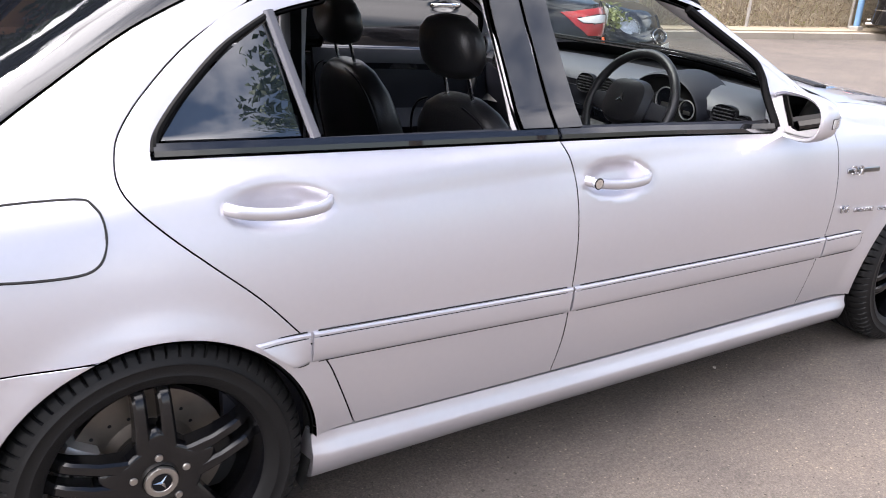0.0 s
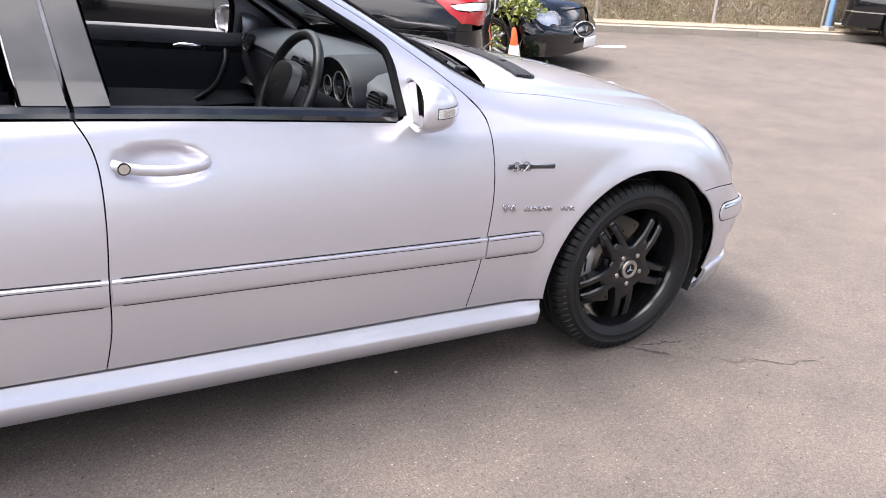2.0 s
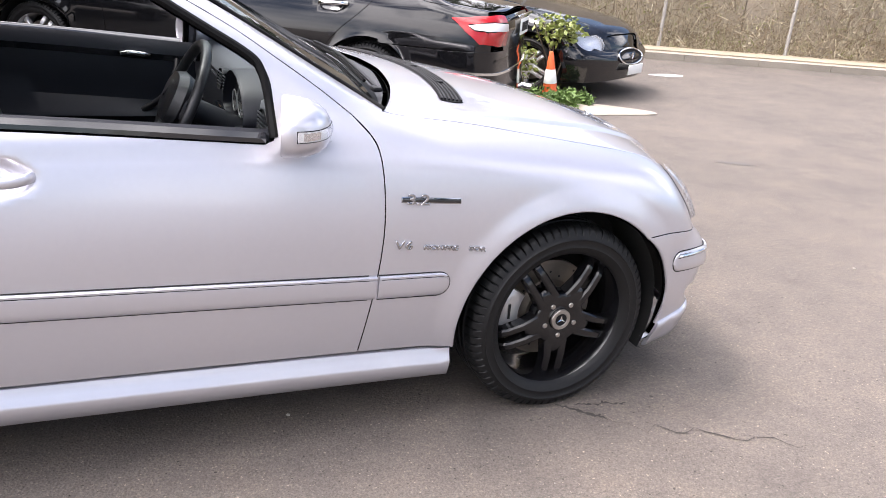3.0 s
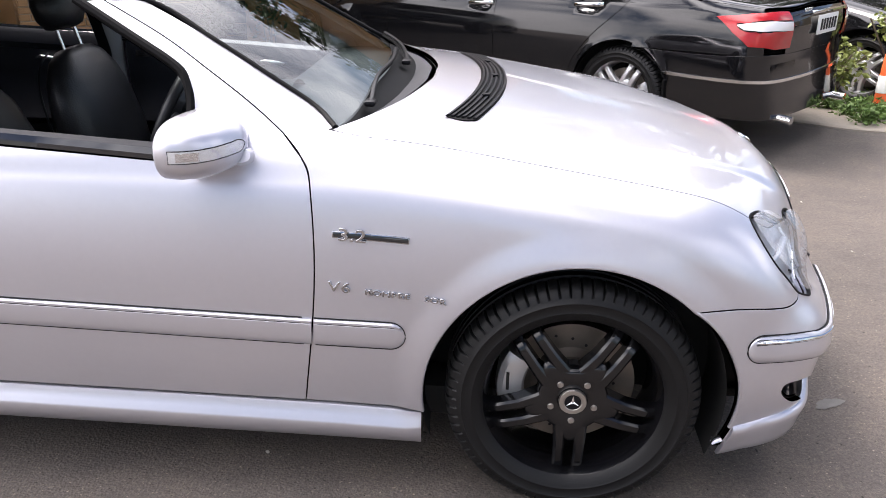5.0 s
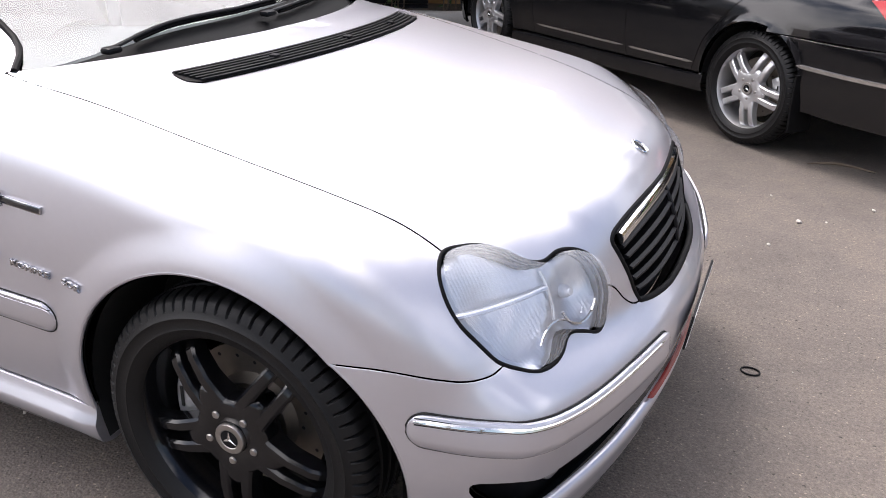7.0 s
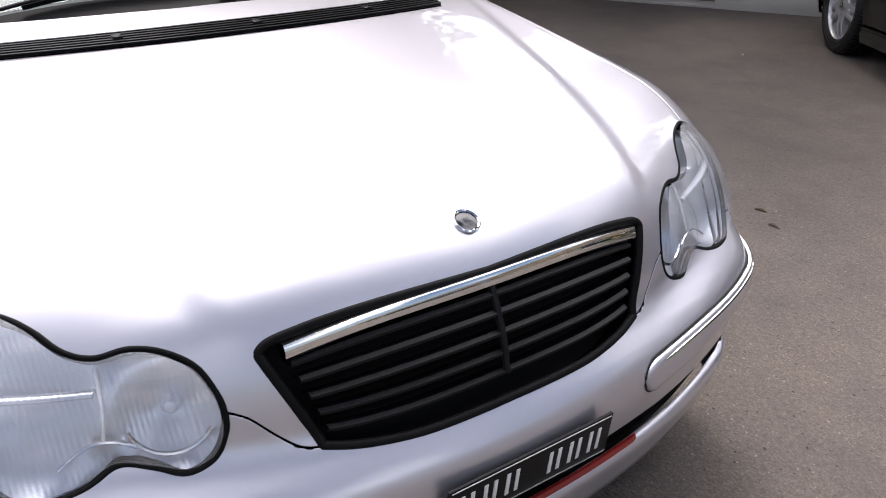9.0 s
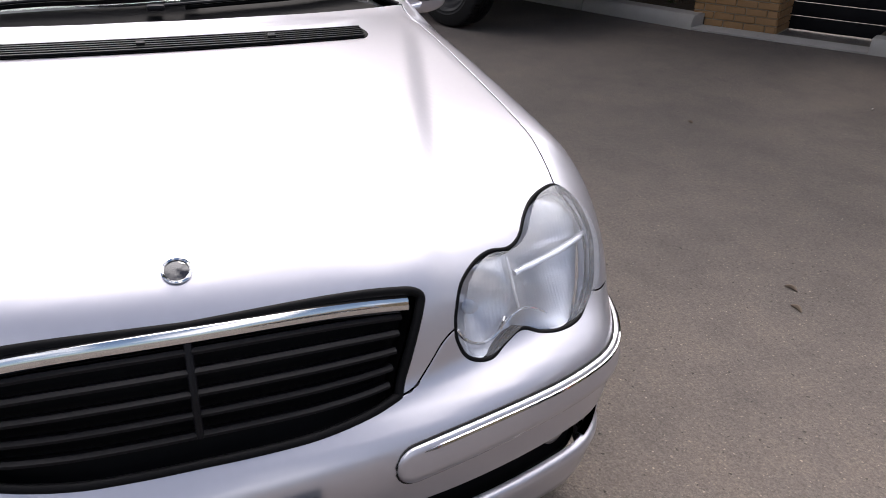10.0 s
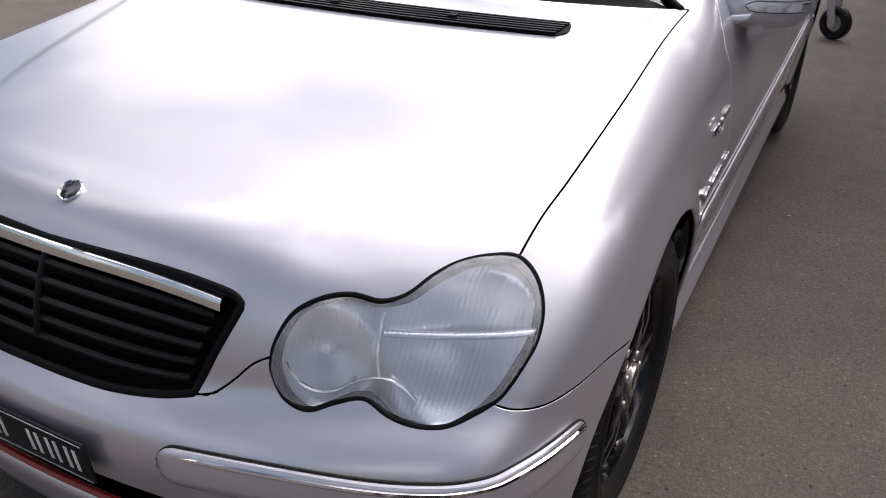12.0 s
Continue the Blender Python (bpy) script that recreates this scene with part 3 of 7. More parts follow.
# hood
half = [HOOD_SEAM[::-1], LAMP[:LAMP_TIP + 1], SEAM_TIP, GRILLE_SIDE, GRILLE_TOP]
cowl = np.array(((-0.60, -0.734, 0.950), (-0.535, -0.60, 0.952), (-0.46, -0.40, 0.96), (-0.405, -0.15, 0.97), (-0.400, 0.0, 0.97),
                 (-0.405, 0.15, 0.97), (-0.46, 0.40, 0.96), (-0.535, 0.60, 0.952), (-0.60, 0.734, 0.950)))
hood = skin_panel("hood", on_nose(cowl, *half, *[mirrored(c)[::-1] for c in reversed(half)]), NOSE, SILVER, car, 0.0125)
# front bumper cover, from the wheel arches round the nose, down to the air intake
arch_front = np.array([(r * math.cos(a), y, FRONT_HUB[1] + r * math.sin(a)) for r, a, y in zip(np.linspace(0.374, 0.404, 11), np.radians(np.linspace(46.5, -17, 11)), np.linspace(0.893, 0.842, 11))])
intake_top = np.array(((0.600, 0.742, 0.284), (0.552, 0.797, 0.305), (0.519, 0.825, 0.335), (0.508, 0.834, 0.358), (0.520, 0.830, 0.374), (0.566, 0.785, 0.366), (0.615, 0.735, 0.352), (0.66, 0.62, 0.347),
                       (0.72, 0.43, 0.350), (0.75, 0.25, 0.358), (0.76, 0.0, 0.362)))
under = np.array(((0.385, 0.85, 0.196), (0.41, 0.84, 0.205), (0.47, 0.83, 0.214), (0.53, 0.800, 0.236), (0.575, 0.770, 0.262), (0.600, 0.742, 0.284)))
lamp_low = LAMP[LAMP_SEAM:LAMP_TIP - 1:-1]
half_b = [BUMPER_SEAM, lamp_low, SEAM_TIP, GRILLE_BOTTOM]
half_l = [arch_front, under, intake_top]


def nose_outline(upper, lower):
    """Closed outline from the left arch over the top to the right arch and back below."""
    up = chain(*[catmull(c, 5) for c in upper])
    lo = chain(*[catmull(c, 5) for c in lower])
    return NOSE.uv(snap(chain(up, mirrored(up)[::-1], mirrored(lo), lo[::-1]), NOSE))


bumper = skin_panel("bumper", nose_outline(half_b, half_l), NOSE, SILVER, car, 0.022)
# splitter lip below the intake, standing slightly proud
lip_mid = np.array(((0.408, 0.862, 0.216), (0.43, 0.848, 0.217), (0.47, 0.83, 0.224), (0.545, 0.79, 0.232), (0.63, 0.66, 0.232), (0.71, 0.45, 0.240), (0.77, 0.25, 0.255), (0.79, 0.0, 0.262)))
lip_line = np.concatenate([lip_mid, mirrored(lip_mid[:-1])[::-1]])
splitter = part("splitter", skin_band(catmull(lip_line, 8), ((0.050, -0.006), (0.050, 0.001), (0.047, 0.007), (0.041, 0.012), (0.030, 0.014), (0.010, 0.0115), (-0.025, 0.0095), (-0.045, 0.007), (-0.054, 0.0), (-0.054, -0.008)), NOSE, 0.0), SILVER, bumper, smooth=50)
# its ends lean back to the wheel arch and fade into the cover
for v in splitter.data.vertices:
    w = min(max((0.50 - v.co.x) / 0.09, 0.0), 1.0)
    rise = min(max((v.co.z - 0.165) / 0.10, 0.0), 1.0)
    v.co.x += 0.028 * w * w * rise
    v.co.y -= math.copysign(0.011, v.co.y) * w * rise
# dark mesh behind the intake, fog lamps and the red pinstripe
part("intake_mesh", skin_band(catmull(lip_line[1:-1], 6) + np.array((0, 0, 0.075)), ((0.10, -0.030), (0.10, -0.040), (-0.08, -0.040), (-0.08, -0.030)), NOSE, 0.0), TRIM, bumper)
for s in (-1, 1):
    q = snap(np.array(((0.615, s * 0.665, 0.318),)), NOSE)[0]
    nq = Vector(skin_normal(q[None])[0])
    b = lathe(((0.0, -0.018), (0.018, -0.019), (0.026, -0.022), (0.029, -0.028), (0.031, -0.045)), "z", 28)
    bmesh.ops.transform(b, matrix=Matrix.Translation(q) @ nq.to_track_quat("Z", "Y").to_matrix().to_4x4(), verts=b.verts[:])
    part("fog_lamp", b, STEEL, bumper, "round clear fog lamp")
lip_top = lip_mid + np.array((0, 0, 0.050))
lip_low = lip_mid - np.array((0, 0, 0.055))
half_stripe = np.concatenate([(lip_top[5:6] + lip_top[6:7] * 2) / 3, lip_top[6:]])
stripe = np.concatenate([half_stripe, mirrored(half_stripe[:-1])[::-1]]) + np.array((0, 0, 0.008))
part("pinstripe", skin_band(catmull(stripe, 8), ((0.003, 0.0), (0.003, 0.006), (-0.004, 0.0115), (-0.004, 0.0)), NOSE), RED, bumper, "red pinstripe along the splitter")

# flanks
for way in (RIGHT, LEFT):
    s = way.s

    def flank(pts3):
        return snap(pts3 * np.array((1, s, 1)), NOSE)

    lamp_edge = flank(catmull(np.concatenate([LAMP[LAMP_SEAM:], LAMP[:1]]), 5))
    seam = flank(catmull(HOOD_SEAM, 6))
    bseam = flank(catmull(BUMPER_SEAM, 5))
    arch = arc(*FRONT_HUB, ARCH_F, 180 + 8, 46.5, 60)
    fender = skin_panel("fender", chain(
        cut(SILL_S, -0.668, -0.372, 6), arch, way.uv(bseam), way.uv(lamp_edge), way.uv(seam), catmull(SCREEN_EDGE[:4], 5),
        line(SCREEN_EDGE[3], GAP_PILLAR[4], 3), catmull(GAP_PILLAR[:5], 5)[::-1], catmull(GAP_A, 6)[::-1]), way, SILVER, car, 0.0115)
    lip = snap(np.array([(x, s, z) for x, z in arc(*FRONT_HUB, ARCH_F + 0.0015, 188, 46.5, 50)]), way)
    lip = np.concatenate([lip, snap(catmull(arch_front, 4) * np.array((1, s, 1)), NOSE)[1:-5]])
    part("arch_lip", tube(lip - skin_normal(lip) * 0.0055, 0.0055, 8), SILVER, fender)
    # side of the cabin above the doors
    skin_panel("roof_rail", chain(
        catmull(GAP_PILLAR[4:], 5), catmull(DOOR_REAR[13:], 5)[::-1], line((-2.464, 1.254), (-2.52, 1.285), 2),
        catmull(((-2.52, 1.285), (-2.30, 1.325), (-1.9, 1.35), (-1.5, 1.335), (-1.25, 1.275)), 6),
        line((-1.25, 1.275), (-1.070, 1.222), 3)), way, SILVER, car, 0.03, inset=0.001)
    # rear quarter with the C-pillar
    arch_r = arc(*REAR_HUB, ARCH_R, 1, 104, 40)
    quarter = skin_panel("quarter_panel", chain(
        catmull(DOOR_REAR[:14], 5), line((-2.464, 1.254), (-2.52, 1.285), 2),
        catmull(((-2.52, 1.285), (-2.70, 1.205), (-2.88, 1.095), (-3.03, 1.00), (-3.14, 0.955), (-3.34, 0.935), (-3.58, 0.915)), 5),
        catmull(((-3.58, 0.915), (-3.63, 0.80), (-3.64, 0.652)), 5), line((-3.64, 0.648), (-2.84, 0.638), 20),
        arch_r[::-1], line((-2.421, 0.322), (-2.41, 0.332), 2)), way, SILVER, car, 0.02,
        sink=lambda p: 0.0 * p[:, 0])
    rb = arc(*REAR_HUB, ARCH_R, 104, 196, 30)
    skin_panel("bumper_side", chain(line((-3.64, 0.646), (-2.84, 0.636), 20), rb, line(rb[-1], (-3.55, 0.24), 10), line((-3.55, 0.24), (-3.64, 0.40), 3)),
               way, SILVER, car, 0.03, inset=0.0005)
    # doors
    front_door = skin_panel("door", chain(
        catmull(GAP_A[:-1], 6), line(GAP_A[-2], (-0.700, 0.952), 3), catmull(GAP_PILLAR[:5], 6),
        line((-1.136, 1.228), (-1.198, 1.226), 2),
        catmull(((-1.198, 1.226), (-1.069, 1.152), (-0.955, 1.085), (-0.925, 1.050), (-0.915, 1.0), (-0.907, 0.93), (-0.915, 0.898)), 6),
        cut(BELT_S, -0.937, -1.748, 20), catmull(GAP_B, 6)[::-1], cut(SILL_S, -1.733, -0.668, 24)), way, SILVER, car, 0.0125)
    rear_door = skin_panel("door", chain(
        catmull(GAP_B, 6), cut(BELT_S, -1.752, -2.700, 24),
        catmull(((-2.705, 0.979), (-2.702, 0.995), (-2.680, 1.03), (-2.628, 1.088), (-2.535, 1.168), (-2.43, 1.228), (-2.30, 1.258)), 6),
        line((-2.30, 1.258), (-2.28, 1.288), 2), catmull(DOOR_REAR[:15], 5)[::-1], cut(SILL_S, -2.321, -1.733, 16)), way, SILVER, car, 0.0125)
    # black belt trim along the window sills
    for d, x0, x1 in ((rear_door, -2.70, -1.754), (front_door, -1.744, -0.935)):
        up = [(x, s, height_at(BELT_S, x) + 0.014) for x in np.linspace(x0, x1, 40)]
        part("belt_trim", skin_band(np.array(up), ((-0.0145, 0.0), (-0.014, 0.006), (-0.004, 0.010), (-0.0035, 0.008), (0.012, 0.007), (0.014, 0.0), (0.012, -0.02)), way, 0.0), GLOSS, d)
    # gloss black pillar covers
    for d, pts in ((rear_door, ((-1.754, 0.964), (-1.771, 1.08), (-1.788, 1.20), (-1.80, 1.30), (-1.885, 1.30), (-1.878, 1.20), (-1.862, 1.08), (-1.848, 0.968))),
                   (front_door, ((-1.744, 0.962), (-1.762, 1.08), (-1.780, 1.20), (-1.792, 1.30), (-1.715, 1.30), (-1.705, 1.20), (-1.685, 1.08), (-1.662, 0.960)))):
        skin_panel("pillar_cover", chain(*[line(pts[i], pts[(i + 1) % 8], 3) for i in range(8)]), way, GLOSS, d, 0.03, inset=0.002, lift=0.001)
    # fixed quarter glass with its rubber and divider bar
    gl = chain(cut(BELT_S + np.array((0, 0.03)), -2.40, -2.69, 8), catmull(((-2.69, 1.003), (-2.668, 1.03), (-2.616, 1.088), (-2.525, 1.165), (-2.43, 1.222)), 5), line((-2.43, 1.222), (-2.40, 0.995), 6))
    pane = skin_panel("quarter_glass", gl, way, TINTED, rear_door, 0.03, lift=-0.008, flange=False, label="closed tinted quarter window")
    pane.visible_shadow = False
    rim_pts = snap(np.array([(x, s, z) for x, z in catmull(((-2.70, 0.99), (-2.685, 1.025), (-2.628, 1.088), (-2.535, 1.168), (-2.43, 1.228)), 8)]), way)
    part("window_seal", tube(rim_pts, 0.008, 8), SEAL, rear_door)
    bar = snap(np.array([(x, s, z) for x, z in line((-2.375, 0.99), (-2.43, 1.235), 8)]), way)
    part("divider_bar", tube(bar, 0.014, 8, flat=0.6), DIVIDER, rear_door)
    fr = snap(np.array([(x, s, z) for x, z in catmull(((-0.912, 0.90), (-0.917, 1.0), (-0.928, 1.05), (-0.957, 1.088), (-1.071, 1.155), (-1.20, 1.229)), 8)]), way)
    part("window_seal", tube(fr - np.array((0, s * 0.006, 0)), 0.012, 8), SEAL, front_door)
    # side mouldings
    prof = ((0.036, 0.0), (0.036, 0.005), (0.032, 0.0085), (0.027, 0.0085), (0.025, 0.005), (0.023, 0.0075), (0.018, 0.0080), (0.008, 0.0085),
            (-0.015, 0.0090), (-0.028, 0.0075), (-0.034, 0.0045), (-0.036, 0.0))

    def moulding(owner, x0, x1, e, tip=False):
        xs = np.linspace(x0, x1, 50)
        zs = np.interp(xs, (-2.60, -2.443, -1.716, -0.632, -0.421), (0.572, 0.566, 0.527, 0.490, 0.485))
        if tip:
            # square at the gap, round at the end
            xs = np.concatenate([np.linspace(x0, x1 - 0.0365, 24, endpoint=False), x1 - 0.0365 + 0.0365 * np.sin(np.linspace(0, math.pi / 2, 26))])
            zs = np.interp(xs, (-0.632, -0.421), (0.490, 0.485))
            hp = [(x1 - 0.037 + 0.0375 * math.cos(a), s, zs[-1] + 0.0375 * math.sin(a)) for a in np.linspace(math.pi / 2, -math.pi / 2, 16)]
            ring = snap(np.array([(x0, s, zs[0] + 0.0375)] + hp + [(x0, s, zs[0] - 0.0375)]), way)
            part("moulding_gap", tube(ring + skin_normal(ring) * 0.001, 0.0014, 6), DARK, owner)
        made = [part("moulding", skin_band(np.stack([xs, np.full(50, s), zs], 1), prof, way, e, first=not tip), SILVER, owner, "body-coloured rubbing strip with a bright upper bead")]
        for dz, out, r, mt, nm in ((0.0375, 0.001, 0.0014, DARK, "moulding_gap"), (0.0245, 0.0063, 0.0009, DARK, "moulding_groove"), (-0.0375, 0.001, 0.0011, DARK, "moulding_gap"))[1 if tip else 0:2 if tip else 3]:
            c = snap(np.stack([xs, np.full(50, s), zs + dz], 1)[1:-9 if tip else -1], way)
            made.append(part(nm, tube(c + skin_normal(c) * out, r, 6), mt, owner))
        if owner is quarter:
            # its rear end follows the slant of the wheel arch
            for ob in made:
                for vert in ob.data.vertices:
                    vert.co.x -= (x1 - vert.co.x) / (x1 - x0) * (vert.co.z - zs[0]) * 1.15

    moulding(quarter, -2.520, -2.441, 0.0)
    moulding(rear_door, -2.433, -1.716, 0.0)
    moulding(front_door, -1.708, -0.637, 0.0)
    moulding(fender, -0.630, -0.412, 0.036, True)
    # side skirt
    rings = []
    for x in np.linspace(-2.425, -0.375, 60):
        zt = float(height_at(SILL_S, x)) - 0.004
        zb = np.interp(x, (-2.425, -2.0, -0.375), (0.190, 0.186, 0.150))
        h = zt - zb
        y0 = 0.838
        k = min(1.0, 0.55 + 12 * max(0.0, min(x + 2.425, -0.375 - x)))
        prof2 = [(y0 - 0.03, zt), (y0 - 0.002, zt), (y0 + 0.004, zt - 0.003), (y0 + 0.007 * k, zt - 0.10 * h), (y0 + 0.012 * k, zt - 0.24 * h), (y0 + 0.022 * k, zt - 0.36 * h),
                 (y0 + 0.024 * k, zt - 0.43 * h), (y0 + 0.015 * k, zt - 0.66 * h), (y0 + 0.000 * k, zt - 0.87 * h), (y0 - 0.018, zt - 0.97 * h), (y0 - 0.04, zb), (y0 - 0.10, zb + 0.01)]
        rings.append([(x, s * y, z) for y, z in prof2])
    bm = bmesh.new()
    bridge(bm, rings, False, False)
    for ring in (rings[0], rings[-1]):
        bm.faces.new([bm.verts.new(q) for q in ring])
    part("side_skirt", fix_normals(bm), SILVER, car, smooth=35)
    # pull handles over their recesses
    for owner, hx, hz, key in ((front_door, -1.565, 0.827, True), (rear_door, -2.478, 0.876, False)):
        hp = [(hx + dx, s * (0.8475 + dy - 0.10 * (hz - 0.827)), hz - 0.06 * dx + dz) for dx, dy, dz in
              ((-0.112, -0.008, 0.0), (-0.095, 0.010, -0.002), (-0.06, 0.020, -0.006), (0.0, 0.026, -0.008), (0.06, 0.024, -0.004), (0.092, 0.014, 0.002), (0.108, -0.006, 0.004))]
        hb = tube(catmull(hp, 5), 0.0130, 12, flat=0.55, up=(0, 1, 0))
        handle = part("handle", hb, SILVER, owner)
        if key:
            kx, kz = hx - 0.093, hz + 0.004
            part("lock_barrel", lathe(((0, 0.012), (0.012, 0.012), (0.0125, 0.008), (0.0125, -0.01)), "y", 20, (kx, s * 0.862, kz)) if s > 0 else
                 lathe(((0, -0.012), (0.012, -0.012), (0.0125, -0.008), (0.0125, 0.01)), "y", 20, (kx, s * 0.862, kz)), CHROME, handle)
            part("lock_ring", tube([(kx + 0.0135 * math.cos(t), s * 0.8725, kz + 0.0135 * math.sin(t)) for t in np.linspace(0, 2 * math.pi, 24, endpoint=False)], 0.0016, 6, True), SEAL, handle)
    # inner wheel housings
    for hub, r in ((FRONT_HUB, ARCH_F), (REAR_HUB, ARCH_R)):
        rings = [[(x, s * y, z) for x, z in arc(*hub, rr, -24, 200, 36)] for rr, y in ((r + 0.002, 0.835), (r + 0.006, 0.76), (r + 0.012, 0.60))]
        back = [(hub[0], s * 0.60, hub[1])] * 37
        bm = bmesh.new()
        bridge(bm, rings + [back], False, False)
        bmesh.ops.remove_doubles(bm, verts=bm.verts[:], dist=1e-5)
        part("wheel_housing", fix_normals(bm), DARK, car)

# fuel flap on the driver's flank
flap = chain(catmull(((-2.99, 0.928), (-2.851, 0.928), (-2.822, 0.914), (-2.810, 0.886), (-2.813, 0.842), (-2.834, 0.810), (-2.882, 0.801), (-2.99, 0.808),
                      (-3.018, 0.822), (-3.030, 0.86), (-3.024, 0.905)), 4, True))
skin_panel("fuel_flap", flap, RIGHT, SILVER, car, 0.03, inset=0.0, lift=0.0022, depth=0.005)
p = snap(np.array([(x, -1, z) for x, z in flap]), RIGHT)
part("fuel_flap_gap", tube(p, 0.0032, 6, True), DARK, car)

# roof, screens and boot lid
TOPWAY = FlatWay((-0.12, 0, -1))
edge = catmull(((-1.25, 1.275), (-1.5, 1.335), (-1.9, 1.35), (-2.30, 1.325), (-2.52, 1.285)), 8)
re = snap(np.array([(x, 1, z) for x, z in edge]), LEFT)
front_e = catmull(((re[0][0], re[0][1], 1.3), (-1.18, 0.35, 1.35), (-1.15, 0.0, 1.36), (-1.18, -0.35, 1.35), (re[0][0], -re[0][1], 1.3)), 8)
rear_e = catmull(((re[-1][0], -re[-1][1], 1.3), (-2.56, -0.3, 1.33), (-2.58, 0.0, 1.33), (-2.56, 0.3, 1.33), (re[-1][0], re[-1][1], 1.3)), 8)
skin_panel("roof", chain(TOPWAY.uv(re)[::-1], TOPWAY.uv(front_e), TOPWAY.uv(mirrored(re)), TOPWAY.uv(rear_e)), TOPWAY, SILVER, car, 0.04, inset=0.001)
SCREENWAY = FlatWay((-0.47, 0, -0.88))
se = snap(np.array([(x, 1, z) for x, z in catmull(SCREEN_EDGE, 6)]), LEFT)
base = np.array(((-0.592, -0.72, 0.952), (-0.535, -0.56, 0.958), (-0.475, -0.35, 0.965), (-0.425, 0.0, 0.972), (-0.475, 0.35, 0.965), (-0.535, 0.56, 0.958), (-0.592, 0.72, 0.952)))
glass_base = base + np.array([(-d, 0, d / 1.87) for d in (0.0, 0.022, 0.065, 0.095, 0.095, 0.065, 0.0)])
sc = chain(SCREENWAY.uv(catmull(glass_base, 6)), SCREENWAY.uv(se), SCREENWAY.uv(front_e), SCREENWAY.uv(mirrored(se)[::-1]))
screen = skin_panel("windscreen", sc, SCREENWAY, WINDOW, car, 0.04, inset=0.004, lift=-0.004, flange=False, f=lambda x, y, z: cabin(x, np.abs(y), z), label="laminated windscreen reflecting trees and sky")
cowl_cover = chain(SCREENWAY.uv(catmull(base[:], 6)), SCREENWAY.uv(catmull(glass_base, 6)[::-1]))
skin_panel("cowl_cover", cowl_cover, SCREENWAY, SEAL, car, 0.03, inset=0.0005, lift=-0.008, flange=False, f=lambda x, y, z: cabin(x, np.abs(y), z), label="black plastic cowl under the wipers")
for m in (1, -1):
    part("screen_seal", tube(se * np.array((1, m, 1)), 0.008, 8), SEAL, car)
# cowl trough with the wiper bases
cb = bmesh.new()
bridge(cb, [[(x - 0.02, y, z - 0.012) for x, y, z in catmull(cowl, 5)], [(x - 0.09 - 0.02 * (1 - abs(y)), y, z - 0.03) for x, y, z in catmull(cowl, 5)], [(x - 0.30, y, z - 0.25) for x, y, z in catmull(cowl, 5)]], False, False)
part("cowl", fix_normals(cb), PLASTIC, car)
BACKWAY = FlatWay((0.5, 0, -0.86))
bk = snap(np.array([(x, 1, z) for x, z in catmull(((-2.52, 1.285), (-2.70, 1.205), (-2.88, 1.095), (-3.03, 1.00), (-3.14, 0.955)), 6)]), LEFT)
low = catmull(((-3.14, bk[-1][1], 0.955), (-3.22, 0.4, 0.97), (-3.24, 0, 0.97), (-3.22, -0.4, 0.97), (-3.14, -bk[-1][1], 0.955)), 6)
part_b = skin_panel("rear_window", chain(BACKWAY.uv(bk), BACKWAY.uv(low), BACKWAY.uv(mirrored(bk)[::-1]), BACKWAY.uv(rear_e)), BACKWAY, GLOSS, car, 0.05, inset=0.004, flange=False)
bt = snap(np.array([(x, 1, z) for x, z in catmull(((-3.14, 0.955), (-3.34, 0.935), (-3.58, 0.915)), 8)]), LEFT)
tail = catmull(((-3.58, bt[-1][1], 0.92), (-3.66, 0.4, 0.92), (-3.67, 0, 0.92), (-3.66, -0.4, 0.92), (-3.58, -bt[-1][1], 0.92)), 6)
skin_panel("boot_lid", chain(TOPWAY.uv(bt), TOPWAY.uv(tail), TOPWAY.uv(mirrored(bt)[::-1]), TOPWAY.uv(low)[::-1]), TOPWAY, SILVER, car, 0.04)
TAILWAY = FlatWay((1, 0, 0))
k = 1 if TAILWAY.v[2] > 0 else -1
skin_panel("tail_panel", chain(line((-0.78, k * 0.915), (0.78, k * 0.915), 20), line((0.80, k * 0.90), (0.80, k * 0.30), 10), line((0.78, k * 0.26), (-0.78, k * 0.26), 20), line((-0.80, k * 0.30), (-0.80, k * 0.90), 10)), TAILWAY, SILVER, car, 0.05, inset=0.0, depth=0.05)
# floor pan and engine bay block, so that no light leaks below
part("floor_pan", box((2.75, 1.46, 0.10), (-1.40, 0, 0.22), 0.03), DARK, car)
part("engine_bay", box((0.95, 1.22, 0.52), (0.02, 0, 0.46), 0.05), DARK, car)
part("undertray", box((0.26, 1.24, 0.03), (0.42, 0, 0.215), 0.01), DARK, car)
part("boot_floor", box((0.75, 1.22, 0.45), (-3.2, 0, 0.50), 0.05), DARK, car)

# lamps, grille, vents and badges of the silver car
def star_mesh(r, depth=0.0015):
    """A plain three-armed emblem in the xz plane facing -y."""
    bm = bmesh.new()
    for k in range(3):
        a = math.pi / 2 + k * 2 * math.pi / 3
        tip = Vector((math.cos(a) * r, 0, math.sin(a) * r))
        sides = [Vector((math.cos(a + d) * r * 0.22, 0, math.sin(a + d) * r * 0.22)) for d in (1.05, -1.05)]
        o = Vector((0, -depth, 0))
        vs = [bm.verts.new(q) for q in (tip, sides[0], Vector(), sides[1], Vector() + o * 1.6)]
        for f3 in ((0, 1, 4), (1, 2, 4), (2, 3, 4), (3, 0, 4)):
            bm.faces.new([vs[i] for i in f3])
    return fix_normals(bm)


